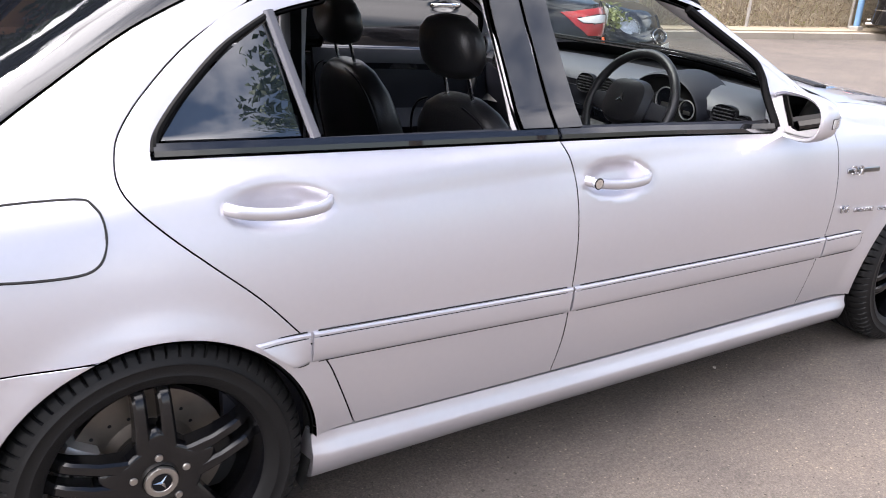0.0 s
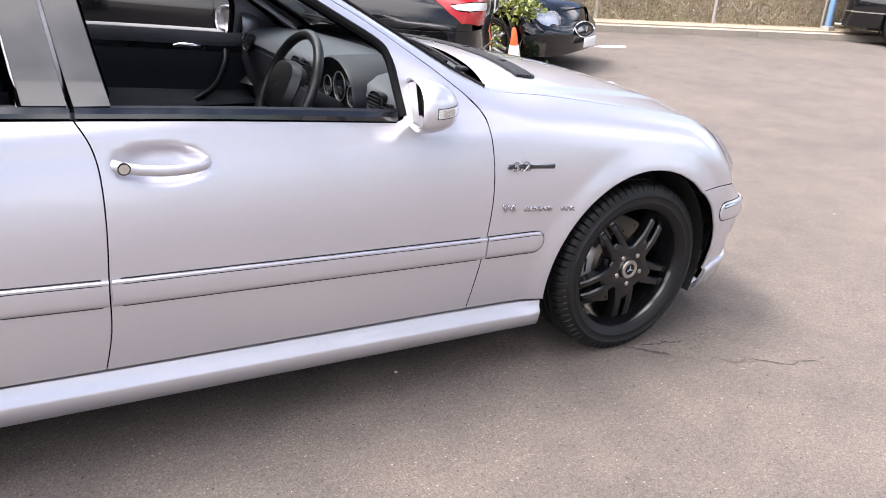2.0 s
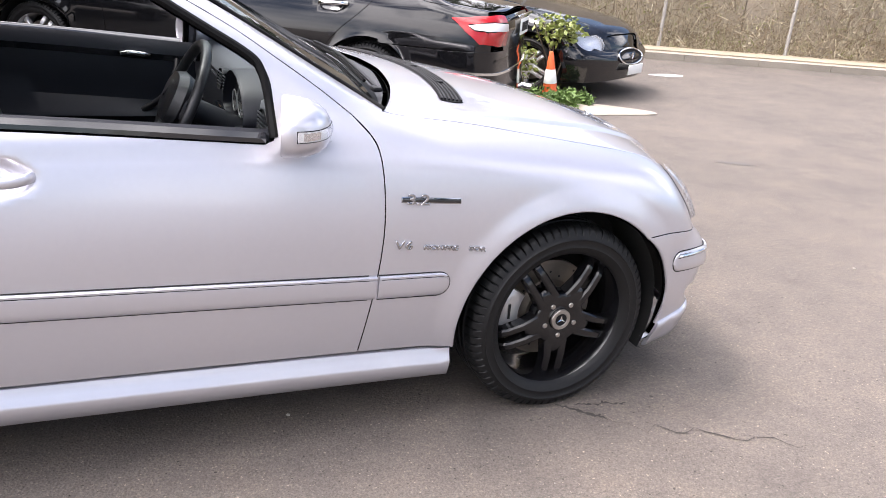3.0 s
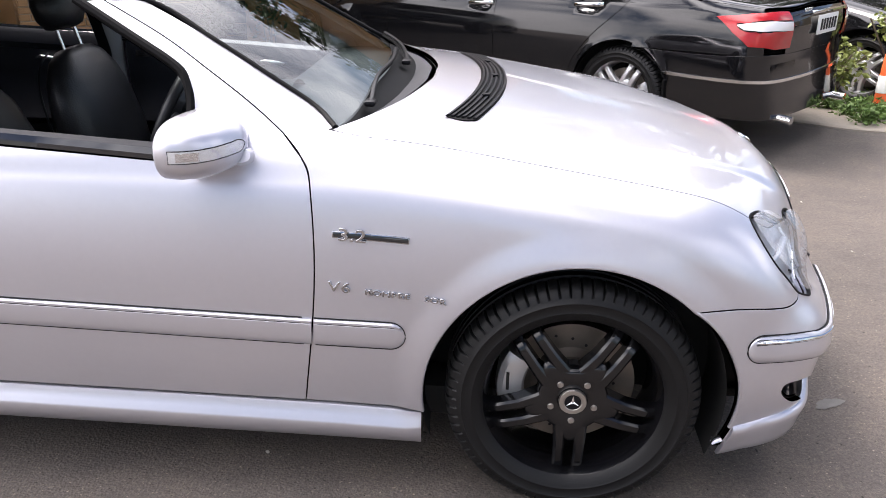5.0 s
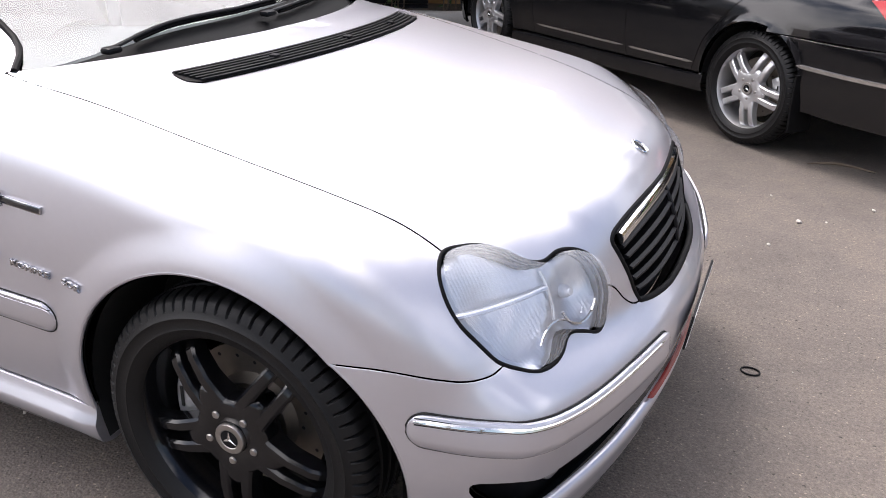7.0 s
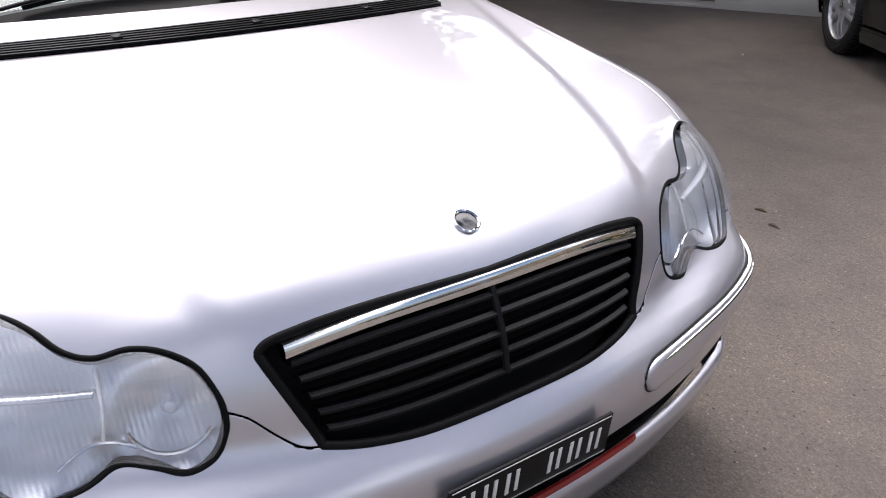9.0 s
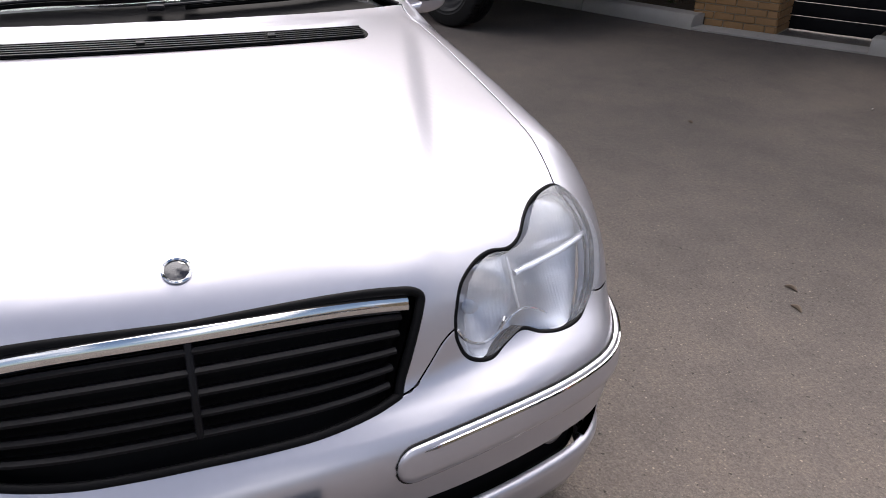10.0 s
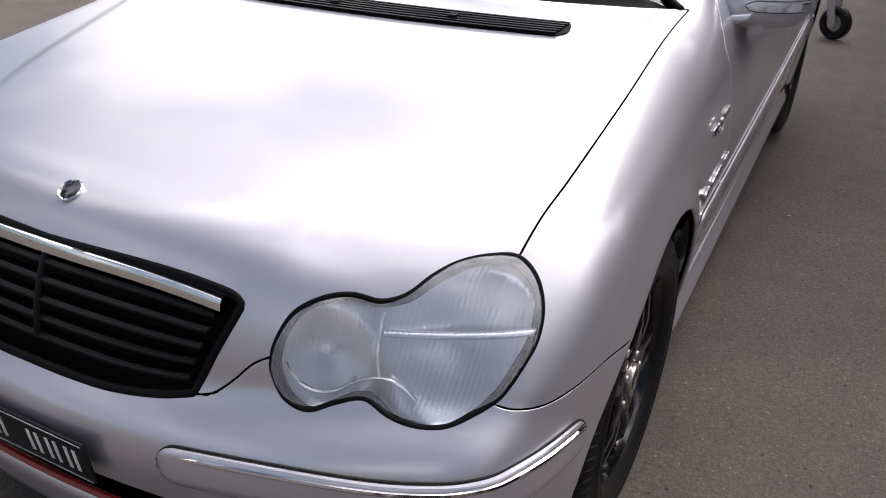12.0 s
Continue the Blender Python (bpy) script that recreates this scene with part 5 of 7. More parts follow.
def wheel(hub, s, face, parent, turn=0.0, disc=0.165, rim=None, label="black five twin-spoke alloy wheel", broad=1.0):
    """A wheel whose outer face lies at y = face on the side s."""
    rim = rim or RIM
    flip = Matrix.Translation((hub[0], s * face, hub[1])) @ Matrix.Diagonal((1, -s, 1, 1))
    spin = Matrix.Rotation(turn, 4, "Y")

    def place(bm, name, mat, owner, label="", smooth=40, keep=False):
        bmesh.ops.transform(bm, matrix=flip @ (Matrix() if keep else spin), verts=bm.verts[:])
        if s > 0:
            bmesh.ops.reverse_faces(bm, faces=bm.faces[:])
        return part(name, bm, mat, owner, label, smooth)

    w = place(lathe(RIM_PROF, "y", 96), "wheel", rim, parent, label)
    for k in range(5):
        place(spoke_pair(radians(-90 + 72 * k), broad), "spoke", rim, w, smooth=25)
    # hub face: a five-armed star whose arms run out into the spoke pairs
    star = []
    for k, y in ((0.36, 0.012), (0.42, 0.008), (0.86, 0.007), (0.95, 0.010), (1.0, 0.017), (1.0, 0.060)):
        ring = []
        for t in np.linspace(0, 2 * math.pi, 120, endpoint=False):
            rr = 0.088 + 0.034 * max(0.0, math.cos(2.5 * (t + math.pi / 2)) ** 2 - 0.25) / 0.75
            rr = 0.034 + (rr - 0.034) * (k - 0.36) / 0.64 if k < 1 else rr
            ring.append((rr * math.cos(t), y, rr * math.sin(t)))
        star.append(ring)
    place(loft(star), "hub", rim, w)
    cap = place(lathe(((0.0, 0.002), (0.021, 0.002), (0.0225, 0.0005), (0.0330, 0.0005), (0.0345, 0.003), (0.0345, 0.010)), "y", 48), "hub_cap", STEEL, w, "grey hub cap with a bright emblem")
    place(lathe(((0.0, 0.0012), (0.0205, 0.0012)), "y", 32), "cap_disc", TRIM, cap)
    st = star_mesh(0.019)
    place(st, "cap_emblem", CHROME, cap)
    for k in range(5):
        a = radians(-90 + 72 * k)
        b = lathe(((0.0, 0.004), (0.007, 0.004), (0.0085, 0.006), (0.0085, 0.016), (0.012, 0.018), (0.012, 0.03)), "y", 12, (0.056 * math.cos(a), 0, 0.056 * math.sin(a)))
        place(b, "wheel_bolt", STEEL, w)
    place(tyre_mesh(), "tyre", RUBBER, w, "black road tyre with worn sidewall").data.transform(Matrix.Translation((0, -s * 0.102, 0)))
    d = place(lathe(((0.062, 0.085), (0.085, 0.078), (0.095, 0.095), (0.100, 0.100), (disc, 0.100), (disc, 0.124), (0.10, 0.124)), "y", 64), "brake_disc", DISC, w)
    for j in range(20):
        rr, t = 0.112 + 0.0125 * (j % 4), 2 * math.pi * j / 20
        place(lathe(((0.0, 0.0992), (0.0042, 0.0992)), "y", 8, (rr * math.cos(t), 0, rr * math.sin(t))), "disc_hole", DARK, d)
    rings = []
    for a in np.radians(np.linspace(148, 192, 9)):
        e = 0.92 if a in (np.radians(148), np.radians(192)) else 1.0
        rings.append([(r * math.cos(a), y, r * math.sin(a)) for r, y in ((0.118, 0.074), (0.124, 0.064), (0.150, 0.058 / e), (0.172, 0.060 / e), (0.186, 0.070), (0.190, 0.10), (0.186, 0.14), (0.12, 0.14))])
    cal = place(loft(rings), "brake_caliper", CALIPER, w, "silver brake caliper", 30, True)
    mk = box((0.008, 0.002, 0.050), (-0.160, 0.0565, 0.020), 0.0005)
    place(mk, "caliper_mark", DARK, cal, "", 40, True)
    return w


wheel(FRONT_HUB, -1, 0.860, car, radians(0))
wheel(REAR_HUB, -1, 0.845, car, radians(36))
wheel(FRONT_HUB, 1, 0.860, car, radians(20))
wheel(REAR_HUB, 1, 0.845, car, radians(-14))

# inside of the silver car
def front_seat(y, label):
    """A leather bucket seat: backrest with cushion, headrest and posts as its pieces."""
    up = Vector((-0.24, 0, 0.97))
    fw = Vector((0.97, 0, 0.24))
    base = Vector((-1.62, y, 0.42))
    rings = []
    for h, w, d in ((0.0, 0.22, 0.07), (0.06, 0.245, 0.085), (0.22, 0.255, 0.09), (0.36, 0.25, 0.08), (0.46, 0.225, 0.065), (0.525, 0.165, 0.05), (0.555, 0.10, 0.035), (0.562, 0.03, 0.012)):
        rings.append(oval(base + up * h, w, d, (0, 1, 0), fw, 28, 3.0))
    seat = part("seat", loft(rings), LEATHER, car, label, 60)
    part("seat_cushion", loft([oval((x, y, z), w, h, (0, 1, 0), (0, 0, 1), 24, 3.2) for x, z, w, h in ((-1.66, 0.42, 0.22, 0.05), (-1.60, 0.43, 0.25, 0.085), (-1.35, 0.44, 0.255, 0.09), (-1.18, 0.455, 0.24, 0.085), (-1.12, 0.45, 0.20, 0.05))]), LEATHER, seat)
    hb = base + up * 0.70
    part("headrest", loft([oval(hb + up * h, w, d, (0, 1, 0), fw, 24, 2.6) for h, w, d in ((-0.075, 0.06, 0.025), (-0.065, 0.10, 0.045), (-0.03, 0.128, 0.058), (0.02, 0.132, 0.060), (0.06, 0.115, 0.052), (0.085, 0.08, 0.038), (0.094, 0.03, 0.015))]), LEATHER, seat, "", 60)
    for o in (-0.065, 0.065):
        a = base + up * 0.53 + Vector((0, o, 0))
        part("headrest_post", tube([a, a + up * 0.12], 0.006, 10), CHROME, seat)
        part("post_collar", loft([oval(a + up * h, 0.014, 0.014, (0, 1, 0), fw, 14, 2) for h in (0.0, 0.028)]), PLASTIC, seat)
    # welted seam down each side of the backrest
    for o in (-1, 1):
        pts = [base + up * h + Vector((0, o * w, 0)) - fw * 0.05 for h, w in ((0.10, 0.25), (0.25, 0.256), (0.38, 0.25), (0.47, 0.222), (0.53, 0.165), (0.56, 0.09))]
        part("seam", tube(catmull(pts, 5), 0.004, 6), TRIM, seat)
    return seat


front_seat(-0.37, "black leather driver's seat")
front_seat(0.37, "black leather passenger seat")
bench = part("rear_bench", merge(
    loft([oval((x, 0, z), w, h, (0, 1, 0), (0, 0, 1), 28, 4) for x, z, w, h in ((-2.72, 0.45, 0.60, 0.06), (-2.62, 0.45, 0.64, 0.09), (-2.30, 0.46, 0.64, 0.09), (-2.22, 0.46, 0.60, 0.05))]),
    loft([oval((-2.62 - 0.22 * h, 0, 0.48 + h), w, d, (0, 1, 0), (0.95, 0, 0.3), 28, 4) for h, w, d in ((0.0, 0.62, 0.07), (0.25, 0.64, 0.08), (0.42, 0.62, 0.06), (0.47, 0.56, 0.03))])), LEATHER, car, "black leather rear bench", 60)
for y in (-0.36, 0.36):
    part("headrest", loft([oval((-2.76, y, 1.0 + h), w, 0.045, (0, 1, 0), (1, 0, 0), 20, 2.6) for h, w in ((-0.06, 0.08), (-0.03, 0.12), (0.03, 0.12), (0.06, 0.08))]), LEATHER, bench)

# dashboard: one moulding across the car, higher over the instruments
# upper pad painted paler and bluish for skylight, lower face left black
rings, low_rings = [], []
for y in np.linspace(-0.74, 0.74, 60):
    k = math.exp(-((y + 0.37) / 0.17)**2)
    e = 1 - 0.10 * (abs(y) / 0.74)**3
    far = 0.11 * (1 - (y / 0.74)**2)
    prof = [(-0.56 + far, 0.84), (-0.57 + far, 0.905), (-0.62 + far * 0.6, 0.934 + 0.006 * k), (-0.70, 0.945 + 0.022 * k), (-0.78, 0.942 + 0.038 * k), (-0.84, 0.930 + 0.044 * k), (-0.872 - 0.02 * k, 0.915 + 0.040 * k), (-0.885 - 0.02 * k, 0.892 + 0.02 * k), (-0.874, 0.868), (-0.74, 0.84)]
    rings.append([(x, y, z * e + 0.86 * (1 - e)) for x, z in prof])
    low_rings.append([(x, y, z) for x, z in ((-0.86, 0.872), (-0.884 - 0.01 * k, 0.868), (-0.886, 0.80), (-0.868, 0.72), (-0.835, 0.60), (-0.74, 0.50), (-0.52, 0.48), (-0.52, 0.80))])
dash = part("dashboard", loft(rings), DASH_SKYLIT, car, "dark moulded dashboard, its pad coloured paler and bluish for skylight", 50)
part("lower_dashboard", loft(low_rings), LINING, dash, "black lower dashboard", 50)


# instrument cluster under the cowl
def binnacle(x, w, h):
    """An arched opening about the instruments: round above, flat below."""
    return [(x, -0.37 + w * math.cos(t), 0.868 + (h if math.sin(t) > 0 else 0.035) * math.sin(t)) for t in np.linspace(0, 2 * math.pi, 40, endpoint=False)]


part("instrument_hood", loft([binnacle(-0.76, 0.172, 0.128), binnacle(-0.925, 0.168, 0.126), binnacle(-0.934, 0.161, 0.120), binnacle(-0.925, 0.154, 0.113), binnacle(-0.875, 0.148, 0.106)], False), LINING, dash, "black arched hood over the instruments")
part("instrument_recess", loft([binnacle(-0.900, 0.153, 0.112), binnacle(-0.885, 0.150, 0.108)]), DARK, dash)
for y, z, r in ((-0.465, 0.884, 0.032), (-0.37, 0.898, 0.046), (-0.275, 0.884, 0.032)):
    ringp = [(-0.910, y + r * math.cos(t), z + r * math.sin(t)) for t in np.linspace(0, 2 * math.pi, 32, endpoint=False)]
    gauge = part("gauge", tube(ringp, 0.0022, 6, True), CALIPER, dash, "round instrument with a slim metal rim")
    b = lathe(((0.0, 0.0), (r * 0.97, 0.0)), "x", 28)
    bmesh.ops.transform(b, matrix=Matrix.Translation((-0.907, y, z)), verts=b.verts[:])
    part("gauge_face", b, GLOSS, gauge)
    part("gauge_display", box((0.002, r * 0.9, r * 0.40), (-0.9095, y, z - r * 0.30), 0.0005), STEEL, gauge)
# air vents, each a frame with slats
for y, z, w in ((-0.605, 0.892, 0.050), (-0.680, 0.872, 0.030), (-0.055, 0.890, 0.048), (0.055, 0.890, 0.048), (0.62, 0.890, 0.050)):
    fr = part("air_vent", loft([oval((x, y, z), w * k, 0.036 * k, (0, 1, 0), (0.15, 0, 1), 24, 2.6) for x, k in ((-0.875, 0.9), (-0.897, 1.0), (-0.900, 0.96), (-0.894, 0.86))]), TRIM, dash)
    for j in range(5):
        part("vent_slat", box((0.010, w * 1.55, 0.003), (-0.899, y, z - 0.022 + 0.011 * j), 0.001, (0, 25, 0)), PLASTIC, fr)
part("centre_console", loft([oval((x, 0, z), 0.12, h, (0, 1, 0), (0, 0, 1), 20, 4) for x, z, h in ((-0.84, 0.66, 0.18), (-1.0, 0.52, 0.12), (-1.3, 0.48, 0.10), (-1.75, 0.50, 0.12), (-1.95, 0.46, 0.08))]), PLASTIC, dash)
part("console_face", box((0.02, 0.20, 0.16), (-0.884, 0, 0.73), 0.008, (0, -12, 0)), GLOSS, dash)

# steering wheel
SW = Matrix.Translation((-1.085, -0.37, 0.893)) @ Matrix.Rotation(radians(-66), 4, "Y")
rim_pts = [(0.181 * math.cos(t), 0.181 * math.sin(t), 0) for t in np.linspace(0, 2 * math.pi, 64, endpoint=False)]
b = tube(rim_pts, 0.0155, 12, True)
bmesh.ops.transform(b, matrix=SW, verts=b.verts[:])
sw = part("steering_wheel", b, LEATHER, car, "black leather steering wheel")
b = loft([oval((0.01, 0, h), w, v, (1, 0, 0), (0, 1, 0), 28, 3) for h, w, v in ((0.045, 0.05, 0.05), (0.035, 0.07, 0.082), (0.01, 0.08, 0.095), (-0.012, 0.072, 0.085), (-0.020, 0.05, 0.06))])
bmesh.ops.transform(b, matrix=SW, verts=b.verts[:])
part("airbag_pad", b, LEATHER, sw)
for a in (0, 90, 180, -90):
    if a == 0:
        continue
    b = loft([oval((r, 0, -0.004), w, 0.009, (0, 1, 0), (0, 0, 1), 12, 3) for r, w in ((0.06, 0.035), (0.12, 0.028), (0.185, 0.026))])
    bmesh.ops.transform(b, matrix=SW @ Matrix.Rotation(radians(a), 4, "Z"), verts=b.verts[:])
    part("wheel_spoke", b, PLASTIC, sw)
b = star_mesh(0.024)
bmesh.ops.transform(b, matrix=SW @ Matrix.Translation((0.01, 0, 0.047)) @ Matrix.Rotation(radians(-90), 4, "X") @ Matrix.Rotation(radians(90), 4, "Y"), verts=b.verts[:])
part("pad_emblem", b, CHROME, sw)
b = tube([(0, 0, -0.02), (0, 0, -0.2)], 0.035, 16)
bmesh.ops.transform(b, matrix=SW, verts=b.verts[:])
part("steering_column", b, PLASTIC, sw)

# door linings, floor and head lining
for s in (-1, 1):
    for x0, x1, ha in ((-1.72, -0.78, -1.12), (-2.60, -1.80, -2.05)):
        rings = []
        for x in np.linspace(x0, x1, 24):
            zt = float(height_at(BELT_S, x)) + 0.018
            prof = [(0.768, zt - 0.01), (0.755, zt + 0.004), (0.745, zt - 0.010), (0.735, zt - 0.06), (0.745, zt - 0.16), (0.740, zt - 0.24), (0.690, 0.64), (0.680, 0.62), (0.700, 0.60), (0.742, 0.58), (0.745, 0.32), (0.775, 0.30), (0.77, 0.5)]
            rings.append([(x, s * y, z) for y, z in prof])
        card = part("door_lining", loft(rings), LINING, car, "dark door lining with an armrest", 35)
        part("inner_handle", tube(catmull([(ha - 0.05, s * 0.735, 0.862), (ha - 0.02, s * 0.715, 0.868), (ha + 0.03, s * 0.715, 0.862), (ha + 0.055, s * 0.733, 0.857)], 6), 0.009, 10), CHROME, card)
        part("grab_handle", tube(catmull([(ha + 0.02, s * 0.70, 0.64), (ha + 0.10, s * 0.685, 0.70), (ha + 0.15, s * 0.70, 0.79), (ha + 0.165, s * 0.735, 0.84)], 6), 0.013, 10), TRIM, card)
        b = bmesh.new()
        bridge(b, [[(x, s * 0.7395, float(height_at(BELT_S, x)) - 0.045 + dz) for x in np.linspace(x0 + 0.04, x1 - 0.02, 20)] for dz in (-0.012, 0.012)], False, False)
        bmesh.ops.translate(b, vec=(0, -s * 0.005, 0), verts=b.verts[:])
        part("wood_strip", b, GLOSS, card)
    # pillar lining with the seat belt
    pil = part("pillar_lining", loft([oval((x, s * y, z), 0.055, 0.018, (1, 0, 0), (0, 1, 0), 16, 3) for x, y, z in ((-1.80, 0.775, 0.50), (-1.80, 0.765, 0.95), (-1.82, 0.69, 1.15), (-1.835, 0.61, 1.30))]), GREY_FABRIC, car, "pale grey pillar lining")
    part("seat_belt", loft([[(x - 0.022, s * y, z), (x + 0.022, s * y, z), (x + 0.022, s * (y - 0.003), z), (x - 0.022, s * (y - 0.003), z)] for x, y, z in ((-1.795, 0.735, 0.45), (-1.80, 0.725, 0.90), (-1.825, 0.655, 1.15))]), TRIM, pil)
    part("a_pillar_lining", loft([oval((x, s * y, z), 0.03, 0.02, (0.6, 0, -0.8), (0, 1, 0), 12, 3) for x, y, z in ((-0.66, 0.70, 0.94), (-0.90, 0.635, 1.09), (-1.25, 0.57, 1.27))]), GREY_FABRIC, car)
part("carpet", box((2.0, 1.44, 0.02), (-1.75, 0, 0.285), 0.005), CARPET, car)
part("bulkhead", box((0.04, 1.44, 0.62), (-0.52, 0, 0.55), 0.01), DARK, car)
part("parcel_shelf", box((0.45, 1.30, 0.03), (-2.98, 0, 0.90), 0.01), CARPET, car)
rings = [[(x, y, z - 0.045 - 0.06 * y * y) for y in np.linspace(-0.60, 0.60, 14)] for x, z in ((-1.25, 1.345), (-1.5, 1.39), (-1.9, 1.405), (-2.3, 1.385), (-2.55, 1.35))]
b = bmesh.new()
bridge(b, rings, False, False)
part("head_lining", fix_normals(b), GREY_FABRIC, car)
b = loft([oval((-1.16, y, z), 0.02, h, (1, 0, 0), (0, 0.3, 1), 16, 3) for y, z, h in ((-0.12, 1.29, 0.02), (-0.09, 1.285, 0.035), (0.09, 1.285, 0.035), (0.12, 1.29, 0.02))])
part("rear_view_mirror", b, TRIM, car)

# dark saloon, built once and parked at several places
ALLOY = material("silver_alloy", (0.55, 0.55, 0.56), rough=0.3, metal=0.7, vary=0.08)
LAMP_RED = material("lamp_red", (0.36, 0.008, 0.010), rough=0.2, coat=0.5)
LAMP_CLEAR = material("lamp_clear", (0.72, 0.70, 0.70), rough=0.2, coat=1.0)
AMBER = material("amber_lens", (0.75, 0.25, 0.02), rough=0.2, coat=1.0)


class TailWay:
    """Rays towards a point inside the boot."""
    scale = 0.85
    C = np.array((-2.3, 0.0, 0.3))
    D = np.array((-1.0, 0.0, 0.35)) / np.hypot(1, 0.35)
    U = np.array((0.35, 0.0, 1.0)) / np.hypot(1, 0.35)
    uv = NoseWay.uv

    def rays(self, uv):
        d = self.D + np.outer(uv[:, 0], (0, 1, 0)) + np.outer(uv[:, 1], self.U)
        d /= np.linalg.norm(d, axis=1, keepdims=True)
        return self.C + d * 2.3, -d, 2.1


TAIL = TailWay()


def dark_saloon(m, label):
    body = thing("saloon_car", m, label, "car", "dark parked cars")
    paint = BLACK_PAINT
    skin_panel("hood", on_nose(cowl, *half, *[mirrored(c)[::-1] for c in reversed(half)]), NOSE, paint, body, 0.05)
    front = skin_panel("bumper", nose_outline(half_b, [arch_front, under, lip_low[1:] + np.array((0, 0, 0.03))]), NOSE, paint, body, 0.05)
    part("intake", skin_band(catmull(np.concatenate([intake_top[3:], mirrored(intake_top[3:-1])[::-1]]) - np.array((0, 0, 0.05)), 4), ((0.04, 0.002), (0.0, 0.004), (-0.05, 0.002)), NOSE), DARK, front)
    grl = skin_panel("grille", uvg, NOSE, SEAL, body, 0.05, inset=0.0, lift=-0.02, flange=False)
    part("grille_surround", tube(outline, 0.012, 8, True), CHROME, grl)
    for v in (0.1, 0.3, 0.5, 0.7, 0.9):
        part("slat", tube(grille_curve(v, -0.97, 0.97, 12) - np.array((0.01, 0, 0)), 0.006, 6), CHROME, grl)
    part("number_plate", box((0.01, 0.37, 0.11), (0.80, 0, 0.43), 0.003), WHITE, front, "pale number plate")
    for way in (RIGHT, LEFT):
        s = way.s

        def flank(pts3):
            return snap(pts3 * np.array((1, s, 1)), NOSE)

        ring = snap(catmull(LAMP * np.array((1, s, 1)), 4, True), NOSE)
        lamp = skin_panel("headlamp", NOSE.uv(ring), NOSE, LENS, body, 0.05, inset=0.003, flange=False)
        skin_panel("reflector", NOSE.uv(ring), NOSE, REFLECTOR, lamp, 0.05, inset=0.004, lift=-0.03, flange=False)
        skin_panel("fender", chain(
            cut(SILL_S, -0.668, -0.372, 6), arc(*FRONT_HUB, ARCH_F, 188, 47, 40), way.uv(flank(catmull(BUMPER_SEAM, 4))), way.uv(flank(catmull(np.concatenate([LAMP[LAMP_SEAM:], LAMP[:1]]), 4))),
            way.uv(flank(catmull(HOOD_SEAM, 4))), catmull(SCREEN_EDGE[:4], 4), line(SCREEN_EDGE[3], GAP_PILLAR[4], 3), catmull(GAP_PILLAR[:5], 4)[::-1], catmull(GAP_A, 4)[::-1]), way, paint, body, 0.05)
        doors = []
        doors.append(skin_panel("door", chain(catmull(GAP_A, 4), line((-0.700, 0.952), (-0.93, 0.888), 3), cut(BELT_S, -0.937, -1.748, 12), catmull(GAP_B, 4)[::-1], cut(SILL_S, -1.733, -0.668, 12)), way, paint, body, 0.04))
        doors.append(skin_panel("door", chain(catmull(GAP_B, 4), cut(BELT_S, -1.752, -2.700, 12), catmull(DOOR_REAR[:10], 4)[::-1], cut(SILL_S, -2.321, -1.733, 8)), way, paint, body, 0.04))
        for d, x0, x1 in ((doors[0], -1.70, -0.70), (doors[1], -2.33, -1.75)):
            xs = np.linspace(x0, x1, 16)
            zs = np.interp(xs, (-2.443, -0.632), (0.385, 0.345))
            part("chrome_strip", skin_band(np.stack([xs, np.full(16, s), zs], 1), ((0.008, 0.0), (0.007, 0.006), (-0.007, 0.006), (-0.008, 0.0)), way, 0.004), CHROME, d)
        for d, hx, hz in ((doors[0], -1.565, 0.827), (doors[1], -2.478, 0.876)):
            hp = [(hx + dx, s * (0.848 + dy), hz - 0.06 * dx) for dx, dy in ((-0.11, -0.008), (-0.08, 0.018), (0.0, 0.026), (0.08, 0.018), (0.105, -0.006))]
            part("handle", tube(catmull(hp, 4), 0.014, 8, flat=0.6, up=(0, 1, 0)), CHROME, d)
        quarter = skin_panel("quarter_panel", chain(
            catmull(DOOR_REAR[:10], 4), catmull(((-2.770, 0.988), (-2.88, 1.095), (-3.03, 1.00), (-3.14, 0.955), (-3.34, 0.935), (-3.58, 0.915)), 4),
            catmull(((-3.58, 0.915), (-3.63, 0.80), (-3.64, 0.652)), 4), line((-3.64, 0.652), (-2.84, 0.642), 12), arc(*REAR_HUB, ARCH_R + 0.025, 104, 1, 30), line((-2.40, 0.322), (-2.39, 0.33), 2)), way, paint, body, 0.04)
        # side glass in one dark band with pillars, and the roof rail
        skin_panel("side_window", chain(cut(BELT_S, -0.95, -2.70, 20), catmull(((-2.70, 0.99), (-2.60, 1.12), (-2.46, 1.22), (-2.2, 1.275), (-1.8, 1.295), (-1.45, 1.265), (-1.2, 1.20), (-0.95, 1.05)), 4)), way, GLOSS, body, 0.06, inset=0.004)
        skin_panel("roof_rail", chain(catmull(((-0.70, 0.952), (-0.95, 1.055), (-1.2, 1.205), (-1.45, 1.27), (-1.8, 1.30), (-2.2, 1.28), (-2.46, 1.225), (-2.60, 1.125), (-2.705, 0.99)), 4), line((-2.76, 0.99), (-2.88, 1.095), 3),
                                      catmull(((-2.88, 1.095), (-2.70, 1.205), (-2.52, 1.285), (-2.30, 1.325), (-1.9, 1.35), (-1.5, 1.335), (-1.25, 1.275), (-1.070, 1.222)), 4)), way, paint, body, 0.06, inset=0.0)
